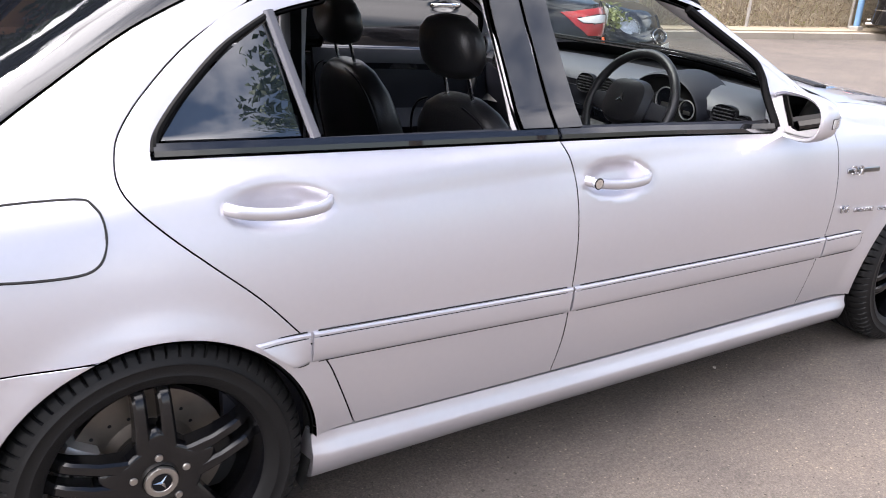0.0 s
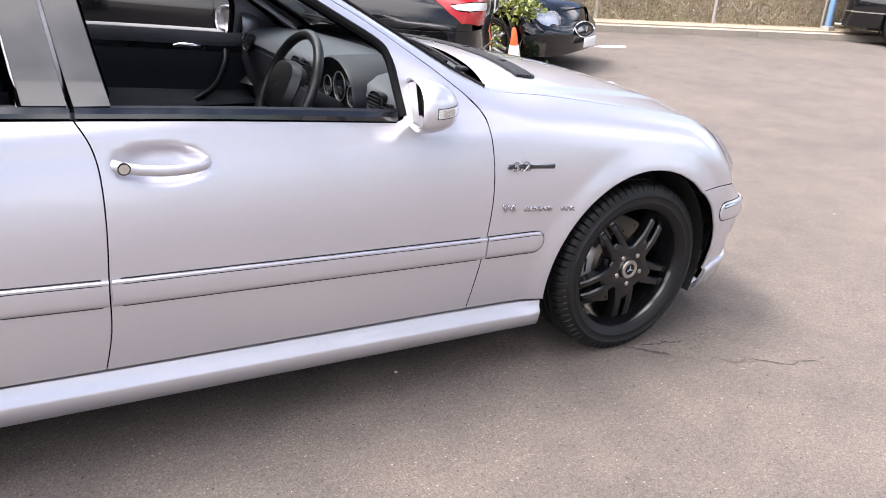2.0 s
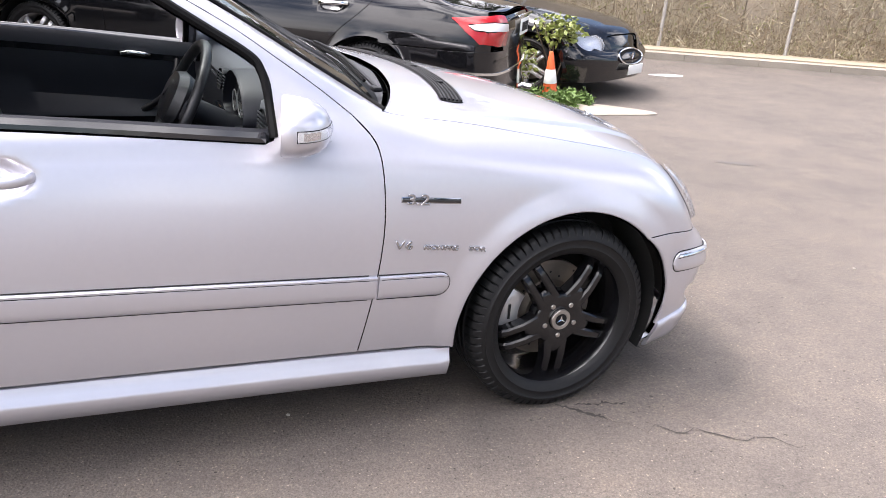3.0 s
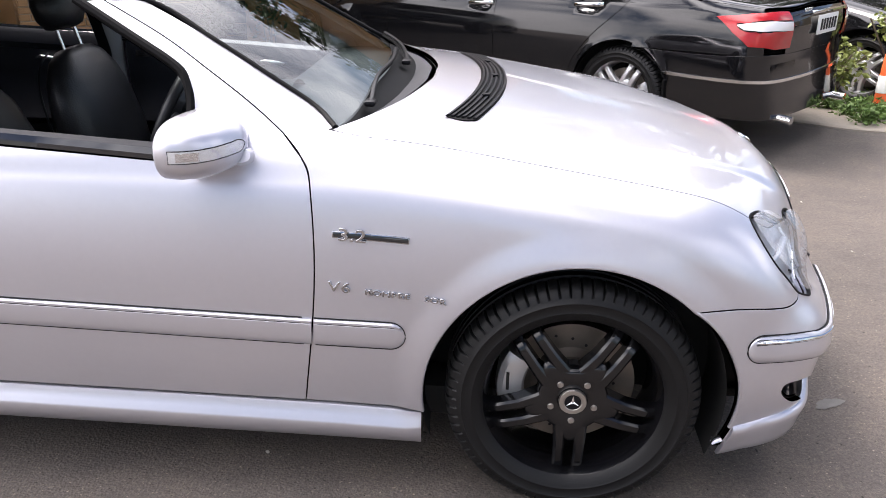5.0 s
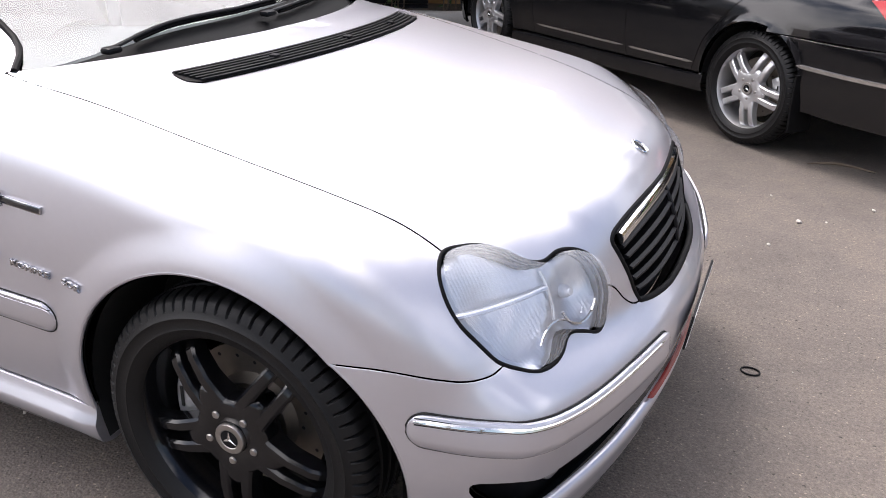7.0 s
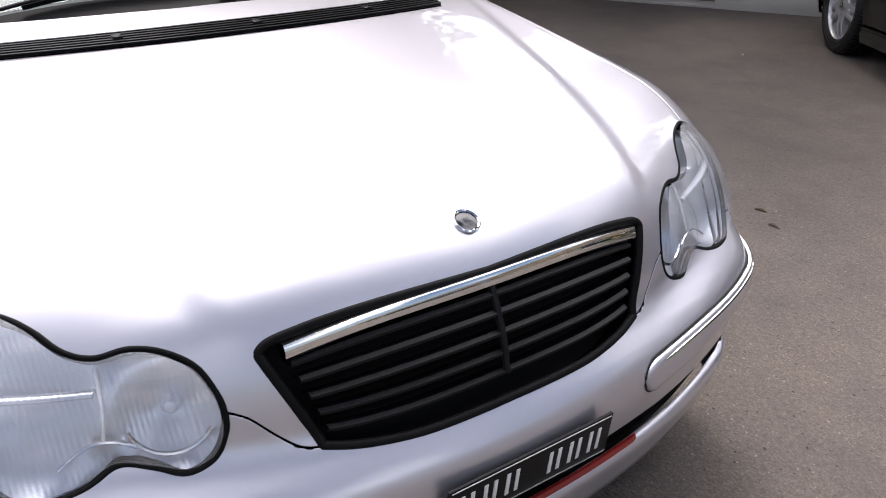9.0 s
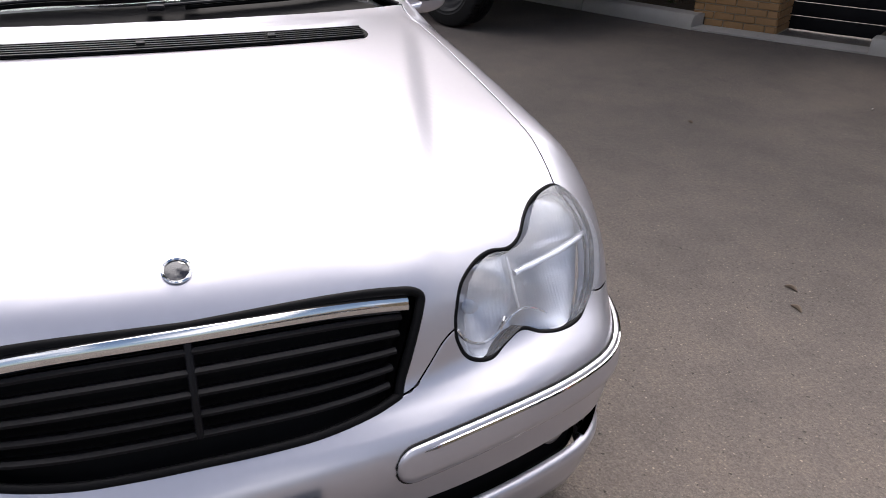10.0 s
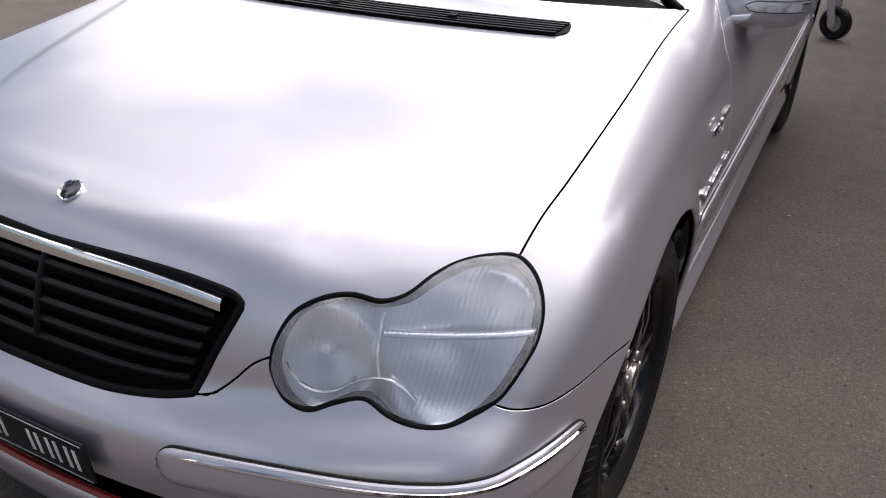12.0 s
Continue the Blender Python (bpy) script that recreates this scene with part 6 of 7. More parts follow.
        # tail lamp wrapped round the corner: red, with a clear band
        lamp_pts = np.array(((-3.40, 0.83, 0.893), (-3.50, 0.80, 0.900), (-3.62, 0.70, 0.902), (-3.68, 0.52, 0.900), (-3.70, 0.50, 0.82), (-3.71, 0.50, 0.690), (-3.66, 0.66, 0.685), (-3.56, 0.79, 0.705), (-3.49, 0.82, 0.79))) * np.array((1, s, 1))
        tl = skin_panel("tail_lamp", TAIL.uv(snap(chain(*[line(lamp_pts[i], lamp_pts[(i + 1) % 9], 3) for i in range(9)]), TAIL)), TAIL, LAMP_RED, body, 0.03, inset=0.0, lift=0.006, depth=0.01, label="red tail lamp with a clear band")
        band = np.array(((-3.49, 0.80, 0.83), (-3.58, 0.74, 0.838), (-3.67, 0.60, 0.838), (-3.69, 0.51, 0.836), (-3.70, 0.51, 0.790), (-3.67, 0.61, 0.787), (-3.59, 0.74, 0.785), (-3.53, 0.79, 0.80))) * np.array((1, s, 1))
        skin_panel("clear_band", TAIL.uv(snap(chain(*[line(band[i], band[(i + 1) % 8], 3) for i in range(8)]), TAIL)), TAIL, LAMP_CLEAR, tl, 0.03, inset=0.0, lift=0.010, depth=0.004)
        # mud flap, skirt and housings
        part("mud_flap", loft([oval((-3.09 - 0.05 * (0.42 - z), s * 0.80, z), 0.012, w, (1, 0, 0), (0, 1, 0), 14, 4) for z, w in ((0.46, 0.085), (0.30, 0.09), (0.16, 0.085))]), SEAL, body)
        b = bmesh.new()
        bridge(b, [[(x, s * y, float(height_at(SILL_S, x)) + dz) for y, dz in ((0.82, 0.0), (0.85, -0.01), (0.857, -0.06), (0.84, -0.11), (0.70, -0.12))] for x in np.linspace(-2.42, -0.375, 12)], False, False)
        part("side_skirt", fix_normals(b), paint, body)
        for hub, r in ((FRONT_HUB, ARCH_F), (REAR_HUB, ARCH_R + 0.025)):
            rings = [[(x, s * y, z) for x, z in arc(*hub, rr, -8, 186, 20)] for rr, y in ((r + 0.004, 0.835), (r + 0.015, 0.60))] + [[(hub[0], s * 0.60, hub[1])] * 21]
            b = bmesh.new()
            bridge(b, rings, False, False)
            bmesh.ops.remove_doubles(b, verts=b.verts[:], dist=1e-5)
            part("wheel_housing", fix_normals(b), DARK, body)
            wheel(hub, s, 0.850, body, radians(8), rim=ALLOY, label="silver five twin-spoke alloy wheel", broad=1.28)
        part("door_mirror", loft([oval((x, s * 0.94, 0.97), w, h, (0, 1, 0), (0, 0, 1), 16) for x, w, h in ((-0.90, 0.09, 0.06), (-0.86, 0.095, 0.065), (-0.80, 0.07, 0.05), (-0.77, 0.02, 0.02))]), paint, body)
        part("exhaust_tip", tube([(-3.55, s * 0.52, 0.27), (-3.80, s * 0.53, 0.252)], 0.036, 16, flat=0.7), CHROME, body, "polished oval exhaust tip")
    skin_panel("roof", chain(TOPWAY.uv(re)[::-1], TOPWAY.uv(front_e), TOPWAY.uv(mirrored(re)), TOPWAY.uv(rear_e)), TOPWAY, paint, body, 0.08, inset=0.001)
    skin_panel("windscreen", sc, SCREENWAY, GLOSS, body, 0.08, inset=0.004, flange=False, f=CAB)
    skin_panel("rear_window", chain(BACKWAY.uv(bk), BACKWAY.uv(low), BACKWAY.uv(mirrored(bk)[::-1]), BACKWAY.uv(rear_e)), BACKWAY, GLOSS, body, 0.08, inset=0.002, flange=False)
    skin_panel("boot_lid", chain(TOPWAY.uv(bt), TOPWAY.uv(tail), TOPWAY.uv(mirrored(bt)[::-1]), TOPWAY.uv(low)[::-1]), TOPWAY, paint, body, 0.06)
    rear = chain(line((-3.71, 0.52, 0.905), (-3.71, -0.52, 0.905), 20), line((-3.71, -0.53, 0.89), (-3.71, -0.53, 0.665), 6), line((-3.71, -0.52, 0.652), (-3.71, 0.52, 0.652), 20), line((-3.71, 0.53, 0.665), (-3.71, 0.53, 0.89), 6))
    tp = skin_panel("tail_panel", TAIL.uv(snap(rear, TAIL)), TAIL, paint, body, 0.05, inset=0.0, lift=-0.002, depth=0.02)
    # rear bumper wrapped round both corners from arch to arch
    up = catmull(np.array(((-2.904, 0.87, 0.640), (-3.15, 0.865, 0.642), (-3.40, 0.84, 0.645), (-3.57, 0.77, 0.648), (-3.67, 0.60, 0.650), (-3.71, 0.35, 0.650), (-3.72, 0.0, 0.650))), 5)
    lo = chain(np.array([(x, 0.87, z) for x, z in arc(*REAR_HUB, ARCH_R + 0.025, 114, 187, 12)]), catmull(np.array(((-3.116, 0.86, 0.272), (-3.35, 0.83, 0.258), (-3.56, 0.74, 0.255), (-3.66, 0.55, 0.262), (-3.70, 0.0, 0.265))), 5))
    skin_panel("rear_bumper", TAIL.uv(snap(chain(up, mirrored(up)[::-1], mirrored(lo), lo[::-1]), TAIL)), TAIL, paint, body, 0.05, inset=0.002, depth=0.03)
    strip = np.array([(-3.05, 0.86, 0.505), (-3.35, 0.84, 0.50), (-3.55, 0.78, 0.495), (-3.66, 0.62, 0.49), (-3.71, 0.35, 0.49), (-3.72, 0.0, 0.49)])
    strip = np.concatenate([strip, mirrored(strip[:-1])[::-1]])
    part("chrome_strip", skin_band(catmull(strip, 6), ((0.011, 0.0), (0.009, 0.009), (-0.009, 0.009), (-0.011, 0.0)), TAIL, 0.01), CHROME, tp)
    pl2 = snap(np.array(((-3.71, 0.0, 0.80),)), TAIL)[0]
    rp = part("number_plate", box((0.01, 0.37, 0.12), (pl2[0] - 0.012, 0, 0.80), 0.003), WHITE, tp, "white number plate with dark characters")
    for i in range(6):
        part("plate_character", box((0.003, 0.032, 0.07), (pl2[0] - 0.019, -0.13 + i * 0.052, 0.80), 0.001), DARK, rp)
    part("boot_handle", box((0.02, 0.62, 0.022), (pl2[0] - 0.010, 0, 0.885), 0.006), CHROME, tp)
    for i in range(4):
        part("badge_bar", box((0.004, 0.022, 0.022), (pl2[0] - 0.004 + 0.012, 0.30 + i * 0.034, 0.905), 0.001), CHROME, tp)
    part("floor_pan", box((3.6, 1.40, 0.12), (-1.5, 0, 0.28), 0.03), DARK, body)
    part("cabin_fill", box((2.2, 1.30, 0.55), (-1.6, 0, 0.60), 0.1), DARK, body)
    part("engine_bay", box((1.0, 1.1, 0.45), (0.02, 0, 0.46), 0.05), DARK, body)
    part("boot_fill", box((0.75, 1.10, 0.45), (-3.1, 0, 0.55), 0.05), DARK, body)
    return body


black_car = dark_saloon(pose(-1.04, 5.41, 0, 0, 0, 142.2) @ Matrix.Scale(1.02, 4), "glossy black saloon with silver alloy wheels, parked at an angle")
low_car = tagged(copy_thing(black_car, pose(3.64, 5.0, 0, 0, 0, -58) @ Matrix.Diagonal((1, 1, 0.88, 1))), "low glossy black saloon with an oval grille beyond the island")
for ob in list(low_car.children_recursive):
    kind_of = ob.name.split(".")[0]
    if kind_of == "slat" or kind_of == "grille_surround" or kind_of == "intake":
        bpy.data.objects.remove(ob)
    elif kind_of == "grille":
        ob.data = ob.data.copy()
        ob.data.materials[0] = BLACK_PAINT
    elif kind_of == "number_plate" and ob.parent.name.startswith("bumper"):
        ob.data = ob.data.copy()
        ob.data.transform(Matrix.Translation((0.02, 0, -0.085)))
turn = np.linspace(0, 2 * math.pi, 48, endpoint=False)
mouth = snap(np.stack([np.full(48, 0.8), 0.31 * np.cos(turn), 0.505 + 0.100 * np.sin(turn)], 1), NOSE)
mouth_ob = part("oval_grille", loft([[tuple(p + np.array((out, 0, 0))) for p in (mouth - mouth.mean(0)) * k + mouth.mean(0)] for k, out in ((1.0, -0.02), (1.0, 0.012), (0.9, 0.010))]), SEAL, low_car, "black oval grille mouth")
part("grille_surround", tube(mouth + np.array((0.012, 0, 0)), 0.009, 8, True), CHROME, mouth_ob)
mc = mouth.mean(0) + np.array((0.03, 0, 0))
for dy, dz in ((-0.022, 0.012), (0.0, 0.02), (0.022, 0.012)):
    part("emblem_prong", tube([tuple(mc + np.array((0, dy, dz + 0.022))), tuple(mc + np.array((0, dy, dz - 0.01))), tuple(mc + np.array((0, 0, -0.045)))], 0.006, 6), CHROME, mouth_ob)
tagged(copy_thing(black_car, pose(13.58, 3.20, 0, 0, 0, -60)), "black car parked along the fence in the sun")

# off-roader parked by the kerb, dark in its own shade
def off_roader(m):
    body = thing("off_roader", m, "dark off-road vehicle on chunky tyres, parked along the kerb", "car")
    secs = ((-3.55, 0.80, 0.62, 1.05), (-3.50, 0.86, 0.50, 1.75), (-2.9, 0.90, 0.46, 1.86), (-1.5, 0.90, 0.44, 1.88), (-0.95, 0.90, 0.44, 1.80), (-0.45, 0.89, 0.44, 1.22), (0.4, 0.87, 0.46, 1.14), (0.72, 0.80, 0.52, 1.05), (0.78, 0.70, 0.60, 0.90))
    part("body", loft([oval((x, 0, (a + b) / 2), w, (b - a) / 2, (0, 1, 0), (0, 0, 1), 32, 5) for x, w, a, b in secs]), BLACK_PAINT, body, "", 35)
    part("bumper", box((0.16, 1.70, 0.20), (0.80, 0, 0.58), 0.05), TRIM, body)
    part("bumper", box((0.16, 1.70, 0.20), (-3.58, 0, 0.58), 0.05), TRIM, body)
    for s in (-1, 1):
        part("side_step", box((1.8, 0.16, 0.05), (-1.4, s * 0.93, 0.42), 0.02), TRIM, body)
        for x in (0.0, -2.65):
            rings = [[(q[0], s * y, q[1]) for q in arc(x, 0.38, rr, -5, 185, 20)] for rr, y in ((0.47, 0.86), (0.52, 0.94), (0.50, 0.95), (0.43, 0.86))]
            b = bmesh.new()
            bridge(b, rings, False, False)
            part("arch_flare", fix_normals(b), TRIM, body)
            t = tyre_mesh(0.38, 0.125, 0.225)
            bmesh.ops.translate(t, vec=(x, s * 0.82, 0.38), verts=t.verts[:])
            w = part("tyre", t, RUBBER, body)
            part("wheel_disc", lathe([(r, s * h) for r, h in ((0.0, 0.06), (0.06, 0.062), (0.075, 0.045), (0.17, 0.050), (0.20, 0.07), (0.225, 0.10), (0.23, 0.02))], "y", 40, (x, s * 0.82, 0.38)), TRIM, w)
    return body


off_roader(pose(-5.25, 3.35, 0, 0, 0, 24))

# jockey wheel of a trailer, standing on the asphalt
jack = thing("jockey_wheel", pose(-4.95, 0.89, 0, 0, 0, 60), "grey steel jockey wheel with a black tyre", "jockey wheel")
part("tyre", lathe(((0.06, 0.03), (0.10, 0.032), (0.112, 0.02), (0.112, -0.02), (0.10, -0.032), (0.06, -0.03)), "y", 28, (0, 0, 0.112)), RUBBER, jack)
part("wheel_disc", lathe(((0.0, 0.022), (0.03, 0.022), (0.06, 0.012), (0.06, -0.012), (0.03, -0.022), (0.0, -0.022)), "y", 24, (0, 0, 0.112)), CALIPER, jack)
for y in (-0.045, 0.045):
    part("fork", loft([oval((x, y, z), w, 0.004, (1, 0, 0.3), (0, 1, 0), 10, 4) for x, z, w in ((0.0, 0.085, 0.018), (0.0, 0.112, 0.028), (-0.04, 0.24, 0.03), (-0.05, 0.30, 0.03))]), CALIPER, jack)
part("post", tube([(-0.05, 0, 0.28), (-0.05, 0, 0.85)], 0.028, 14), CALIPER, jack)
part("crank", tube(catmull([(-0.05, 0, 0.85), (-0.05, 0, 0.90), (0.06, 0, 0.91), (0.07, 0, 0.97)], 5), 0.009, 8), STEEL, jack)

# kerbs, walls, fence and planting round the yard
CONCRETE = material("concrete", (0.36, 0.34, 0.31), rough=0.9, vary=0.18, scale=5, fine=0.12, bump=0.002, bump_scale=70)
BRICK_MAT = material("tan_brick", (0.30, 0.168, 0.072), rough=0.85, vary=0.15, scale=9, fine=0.1, bump=0.003, bump_scale=90)
MORTAR = material("mortar", (0.30, 0.25, 0.18), rough=0.95, vary=0.15, scale=20)
DOOR_DARK = material("garage_door", (0.007, 0.007, 0.008), rough=0.7, spec=0.15, vary=0.15, scale=6)
BARK = material("bark", (0.12, 0.09, 0.065), rough=0.9, vary=0.3, scale=12, bump=0.01, bump_scale=30)
LEAF_DARK = material("leaf_dark", (0.035, 0.060, 0.018), rough=0.5, vary=0.4, scale=3)
LEAF_LIGHT = material("leaf_light", (0.16, 0.19, 0.035), rough=0.5, vary=0.4, scale=4)
GRASS = material("weeds", (0.10, 0.17, 0.035), rough=0.6, vary=0.4, scale=5)
DRY = material("dry_vine", (0.40, 0.32, 0.21), rough=0.9)
vn = DRY.node_tree
vgeo, vramp = vn.nodes.new("ShaderNodeNewGeometry"), vn.nodes.new("ShaderNodeValToRGB")
for k, (at, tone) in enumerate(((0.0, (0.16, 0.125, 0.08)), (0.35, (0.27, 0.21, 0.135)), (0.62, (0.40, 0.33, 0.22)), (0.86, (0.52, 0.45, 0.33)), (1.0, (0.20, 0.21, 0.06)))):
    stop = vramp.color_ramp.elements[0] if k == 0 else vramp.color_ramp.elements[-1] if k == 4 else vramp.color_ramp.elements.new(at)
    stop.position, stop.color = at, (*tone, 1)
vn.links.new(vgeo.outputs["Random Per Island"], vramp.inputs["Fac"])
vn.links.new(vramp.outputs["Color"], vn.nodes["Principled BSDF"].inputs["Base Color"])
FENCE_BACK = material("old_fence_board", (0.36, 0.30, 0.225), rough=0.95, vary=0.45, scale=1.6, fine=0.25, bump=0.02, bump_scale=25)
BLUE_PAINT = material("blue_paint", (0.16, 0.30, 0.50), rough=0.5, vary=0.1)
ORANGE = material("cone_orange", (0.75, 0.12, 0.03), rough=0.45, vary=0.1)


def leaves(center, radii, n, size, rng, shell=0.5, droop=0.0):
    """A cloud of small bent leaves with an uneven outline."""
    bm = bmesh.new()
    c = Vector(center)
    for _ in range(n):
        d = Vector((rng.gauss(0, 1), rng.gauss(0, 1), rng.gauss(0, 1))).normalized()
        r = (shell + (1 - shell) * rng.random()) * (0.75 + 0.35 * noise.noise(d * 2.3 + c))
        p = c + Vector((d.x * radii[0], d.y * radii[1], d.z * radii[2])) * r
        a = Vector((rng.gauss(0, 1), rng.gauss(0, 1), rng.gauss(0, 0.6) - droop)).normalized()
        b = a.cross(Vector((rng.gauss(0, 1), rng.gauss(0, 1), rng.gauss(0, 1)))).normalized()
        k = size * rng.uniform(0.6, 1.3)
        nrm = a.cross(b)
        v = [bm.verts.new(q) for q in (p, p + a * k * 0.5 + b * k * 0.28 + nrm * k * 0.08, p + a * k, p + a * k * 0.5 - b * k * 0.28 + nrm * k * 0.08)]
        bm.faces.new(v)
    return bm


def shrub(at, radii, n, size, mat, rng, label, group="", base=0.0):
    ob = thing("shrub", Matrix.Translation(at), label, "shrub", group)
    part("foliage", leaves((0, 0, base + radii[2] * 0.9), radii, n, size, rng, 0.35), mat, ob, smooth=0)
    stems = [tube(catmull([(0.05 * rng.gauss(0, 1), 0.05 * rng.gauss(0, 1), 0), (radii[0] * 0.14 * rng.gauss(0, 1), radii[1] * 0.14 * rng.gauss(0, 1), radii[2] * 0.7), (radii[0] * 0.3 * rng.gauss(0, 1), radii[1] * 0.3 * rng.gauss(0, 1), base + radii[2] * 1.2)], 4), 0.007, 6) for _ in range(5)]
    part("stem", merge(*stems), BARK, ob)
    return ob


def tree(at, height, spread, n, mat, rng, label, lean=None):
    ob = thing("tree", Matrix.Translation(at), label, "tree", "trees round the yard")
    lean = Vector(lean) if lean else Vector((rng.gauss(0, 0.25), rng.gauss(0, 0.25), 0))
    top = Vector((0, 0, height * 0.62)) + lean
    trunk = [tube(catmull([(0, 0, -0.05), lean * 0.3 + Vector((0, 0, height * 0.3)), top], 6), [0.16 - 0.09 * i / 12 for i in range(13)], 10)]
    crown = []
    for k in range(9):
        a = 2 * math.pi * k / 9 + rng.uniform(-0.3, 0.3)
        r = spread * rng.uniform(0.35, 0.75)
        tip = Vector((math.cos(a) * r, math.sin(a) * r, height * rng.uniform(0.55, 0.95))) + lean
        st = Vector((0, 0, height * rng.uniform(0.30, 0.55))) + lean * 0.5
        trunk.append(tube(catmull([st, (st + tip) / 2 + Vector((0, 0, 0.25)), tip], 5), [0.06 - 0.045 * i / 10 for i in range(11)], 7))
        crown.append(leaves(tip, (spread * 0.42, spread * 0.42, height * 0.17), n // 10, 0.19, rng, 0.2, 0.4))
    crown.append(leaves(top, (spread * 0.45, spread * 0.45, height * 0.3), n // 10, 0.19, rng, 0.2, 0.4))
    part("trunk", merge(*trunk), BARK, ob)
    part("crown", merge(*crown), mat, ob, smooth=0)
    return ob


def kerb_run(name, pts, width=0.22, height=0.12, label="weathered concrete kerb", mat=None):
    """Kerb stones end to end along a line, each with a sloped, rounded face."""
    ob = thing(name, None, label, "kerb", kind="structure")
    for a, b in zip(pts, pts[1:]):
        a, b = Vector((*a, 0)), Vector((*b, 0))
        n = max(1, round((b - a).length / 1.2))
        d = (b - a).normalized()
        side = Vector((-d.y, d.x, 0))
        for i in range(n):
            p, q = a + (b - a) * (i / n) + d * 0.004, a + (b - a) * ((i + 1) / n) - d * 0.004
            prof = ((0.0, -0.03), (0.0, height * 0.45), (0.02, height * 0.8), (0.05, height), (width, height), (width, -0.03))
            part("kerb_stone", loft([[r + side * u + Vector((0, 0, v)) for u, v in prof] for r in (p, q)]), mat or CONCRETE, ob, smooth=35)
    return ob


rng = random.Random(7)
# frontage at the back: kerb, flush crossing, kerb
K0, K1, K2, K3 = (-9.6, 2.15), (-4.22, 4.52), (-3.04, 5.30), (1.2, 8.1)
kerb_run("kerb_1", [K0, K1])
kerb_run("kerb_2", [K2, K3])
d01 = Vector((K2[0] - K1[0], K2[1] - K1[1], 0)).normalized()
n01 = Vector((-d01.y, d01.x, 0))
a, b = Vector((*K1, 0)), Vector((*K2, 0))
sill = loft([[p + n01 * u + Vector((0, 0, v)) for u, v in ((0, -0.02), (0, 0.016), (0.02, 0.022), (0.20, 0.024), (0.20, -0.02))] for p in (a, b)])
tagged(part("crossing_strip", sill, CONCRETE), "pale concrete strip across the doorway", "threshold", kind="structure")

# tan brick pier beside a dark roller door
pier_c = Vector((-4.10, 4.86, 0))
PU, PV = d01, n01
wall_b = thing("wall_1", Matrix.LocRotScale(pier_c, Matrix((PU, PV, Vector((0, 0, 1)))).transposed().to_quaternion(), None), "tan brick pier with pale mortar beside the doorway", "wall", kind="structure")
PW, PD, PH = 0.72, 0.48, 2.6
part("mortar_core", box((PW - 0.012, PD - 0.012, PH), (0, PD / 2, PH / 2)), MORTAR, wall_b)
BL, BH, BJ = 0.171, 0.054, 0.009
brick_mesh = bpy.data.meshes.new("brick")
bb = box((BL, 0.05, BH), (0, 0, 0), 0.004, seg=1)
bb.to_mesh(brick_mesh)
bb.free()
brick_mesh.materials.append(BRICK_MAT)
half_mesh = bpy.data.meshes.new("brick")
bb = box((BL / 2 - 0.005, 0.05, BH), (0, 0, 0), 0.004, seg=1)
bb.to_mesh(half_mesh)
bb.free()
half_mesh.materials.append(BRICK_MAT)
PIECES = []
for row in range(30):
    z = 0.02 + BH / 2 + row * (BH + BJ)
    xs = [(-0.27, 0), (-0.09, 0), (0.09, 0), (0.27, 0)] if row % 2 else [(-0.315, 1), (-0.18, 0), (0.0, 0), (0.18, 0), (0.315, 1)]
    for x, hf in xs:
        PIECES.append((wall_b, half_mesh if hf else brick_mesh, (x, 0.018 + rng.uniform(-0.003, 0.003), z + rng.uniform(-0.001, 0.001)), 0))
    ys = [(0.095, 0), (0.275, 0), (0.41, 1)] if row % 2 else [(0.05, 1), (0.185, 0), (0.365, 0)]
    for y, hf in ys:
        for sx in (-1, 1):
            PIECES.append((wall_b, half_mesh if hf else brick_mesh, (sx * (PW / 2 - 0.018), y, z), 90))

# roller door set back behind the crossing, and the wall above and beside it
door = thing("door_1", Matrix.LocRotScale(a + d01 * 0.95 + n01 * 0.62, Matrix((PU, PV, Vector((0, 0, 1)))).transposed().to_quaternion(), None), "dark metal roller door in shade", "door", kind="structure")
for i in range(20):
    part("slat", box((1.9, 0.03, 0.112), (0.20, 0, 0.07 + i * 0.118), 0.01), DOOR_DARK, door)
for nm, p, q, off in (("wall_2", K0, K1, 0.95), ("wall_3", K2, K3, 0.95)):
    p, q = Vector((*p, 0)), Vector((*q, 0))
    d = (q - p).normalized()
    nrm = Vector((-d.y, d.x, 0))
    prof = ((off, -0.05), (off, 3.2), (off + 0.24, 3.2), (off + 0.24, -0.05))
    tagged(part(nm, loft([[r + nrm * u + Vector((0, 0, v)) for u, v in prof] for r in (p - d * 0.0, q)]), BRICK_MAT), "tan brick wall behind the shrubs, in shade", "wall", kind="structure")
    soil = loft([[r + nrm * u + Vector((0, 0, v)) for u, v in ((0.20, 0.0), (0.20, 0.09), (off, 0.09), (off, 0.0))] for r in (p, q)])
    tagged(part("planting_bed", soil, material("soil", (0.06, 0.045, 0.03), rough=0.95, vary=0.3, scale=10, bump=0.02, bump_scale=20)), "dark soil bed behind the kerb", "soil", kind="structure")
    n = int((q - p).length / 0.55)
    for i in range(n):
        at = p + d * (0.35 + i * 0.55) + nrm * rng.uniform(0.48, 0.66)
        r = rng.uniform(0.26, 0.36)
        shrub((at.x, at.y, 0.08), (r, r, rng.uniform(0.45, 0.8)), 420, 0.075, LEAF_DARK if rng.random() < 0.75 else LEAF_LIGHT, rng, "dense dark green shrub behind the kerb", "shrubs along the kerb")

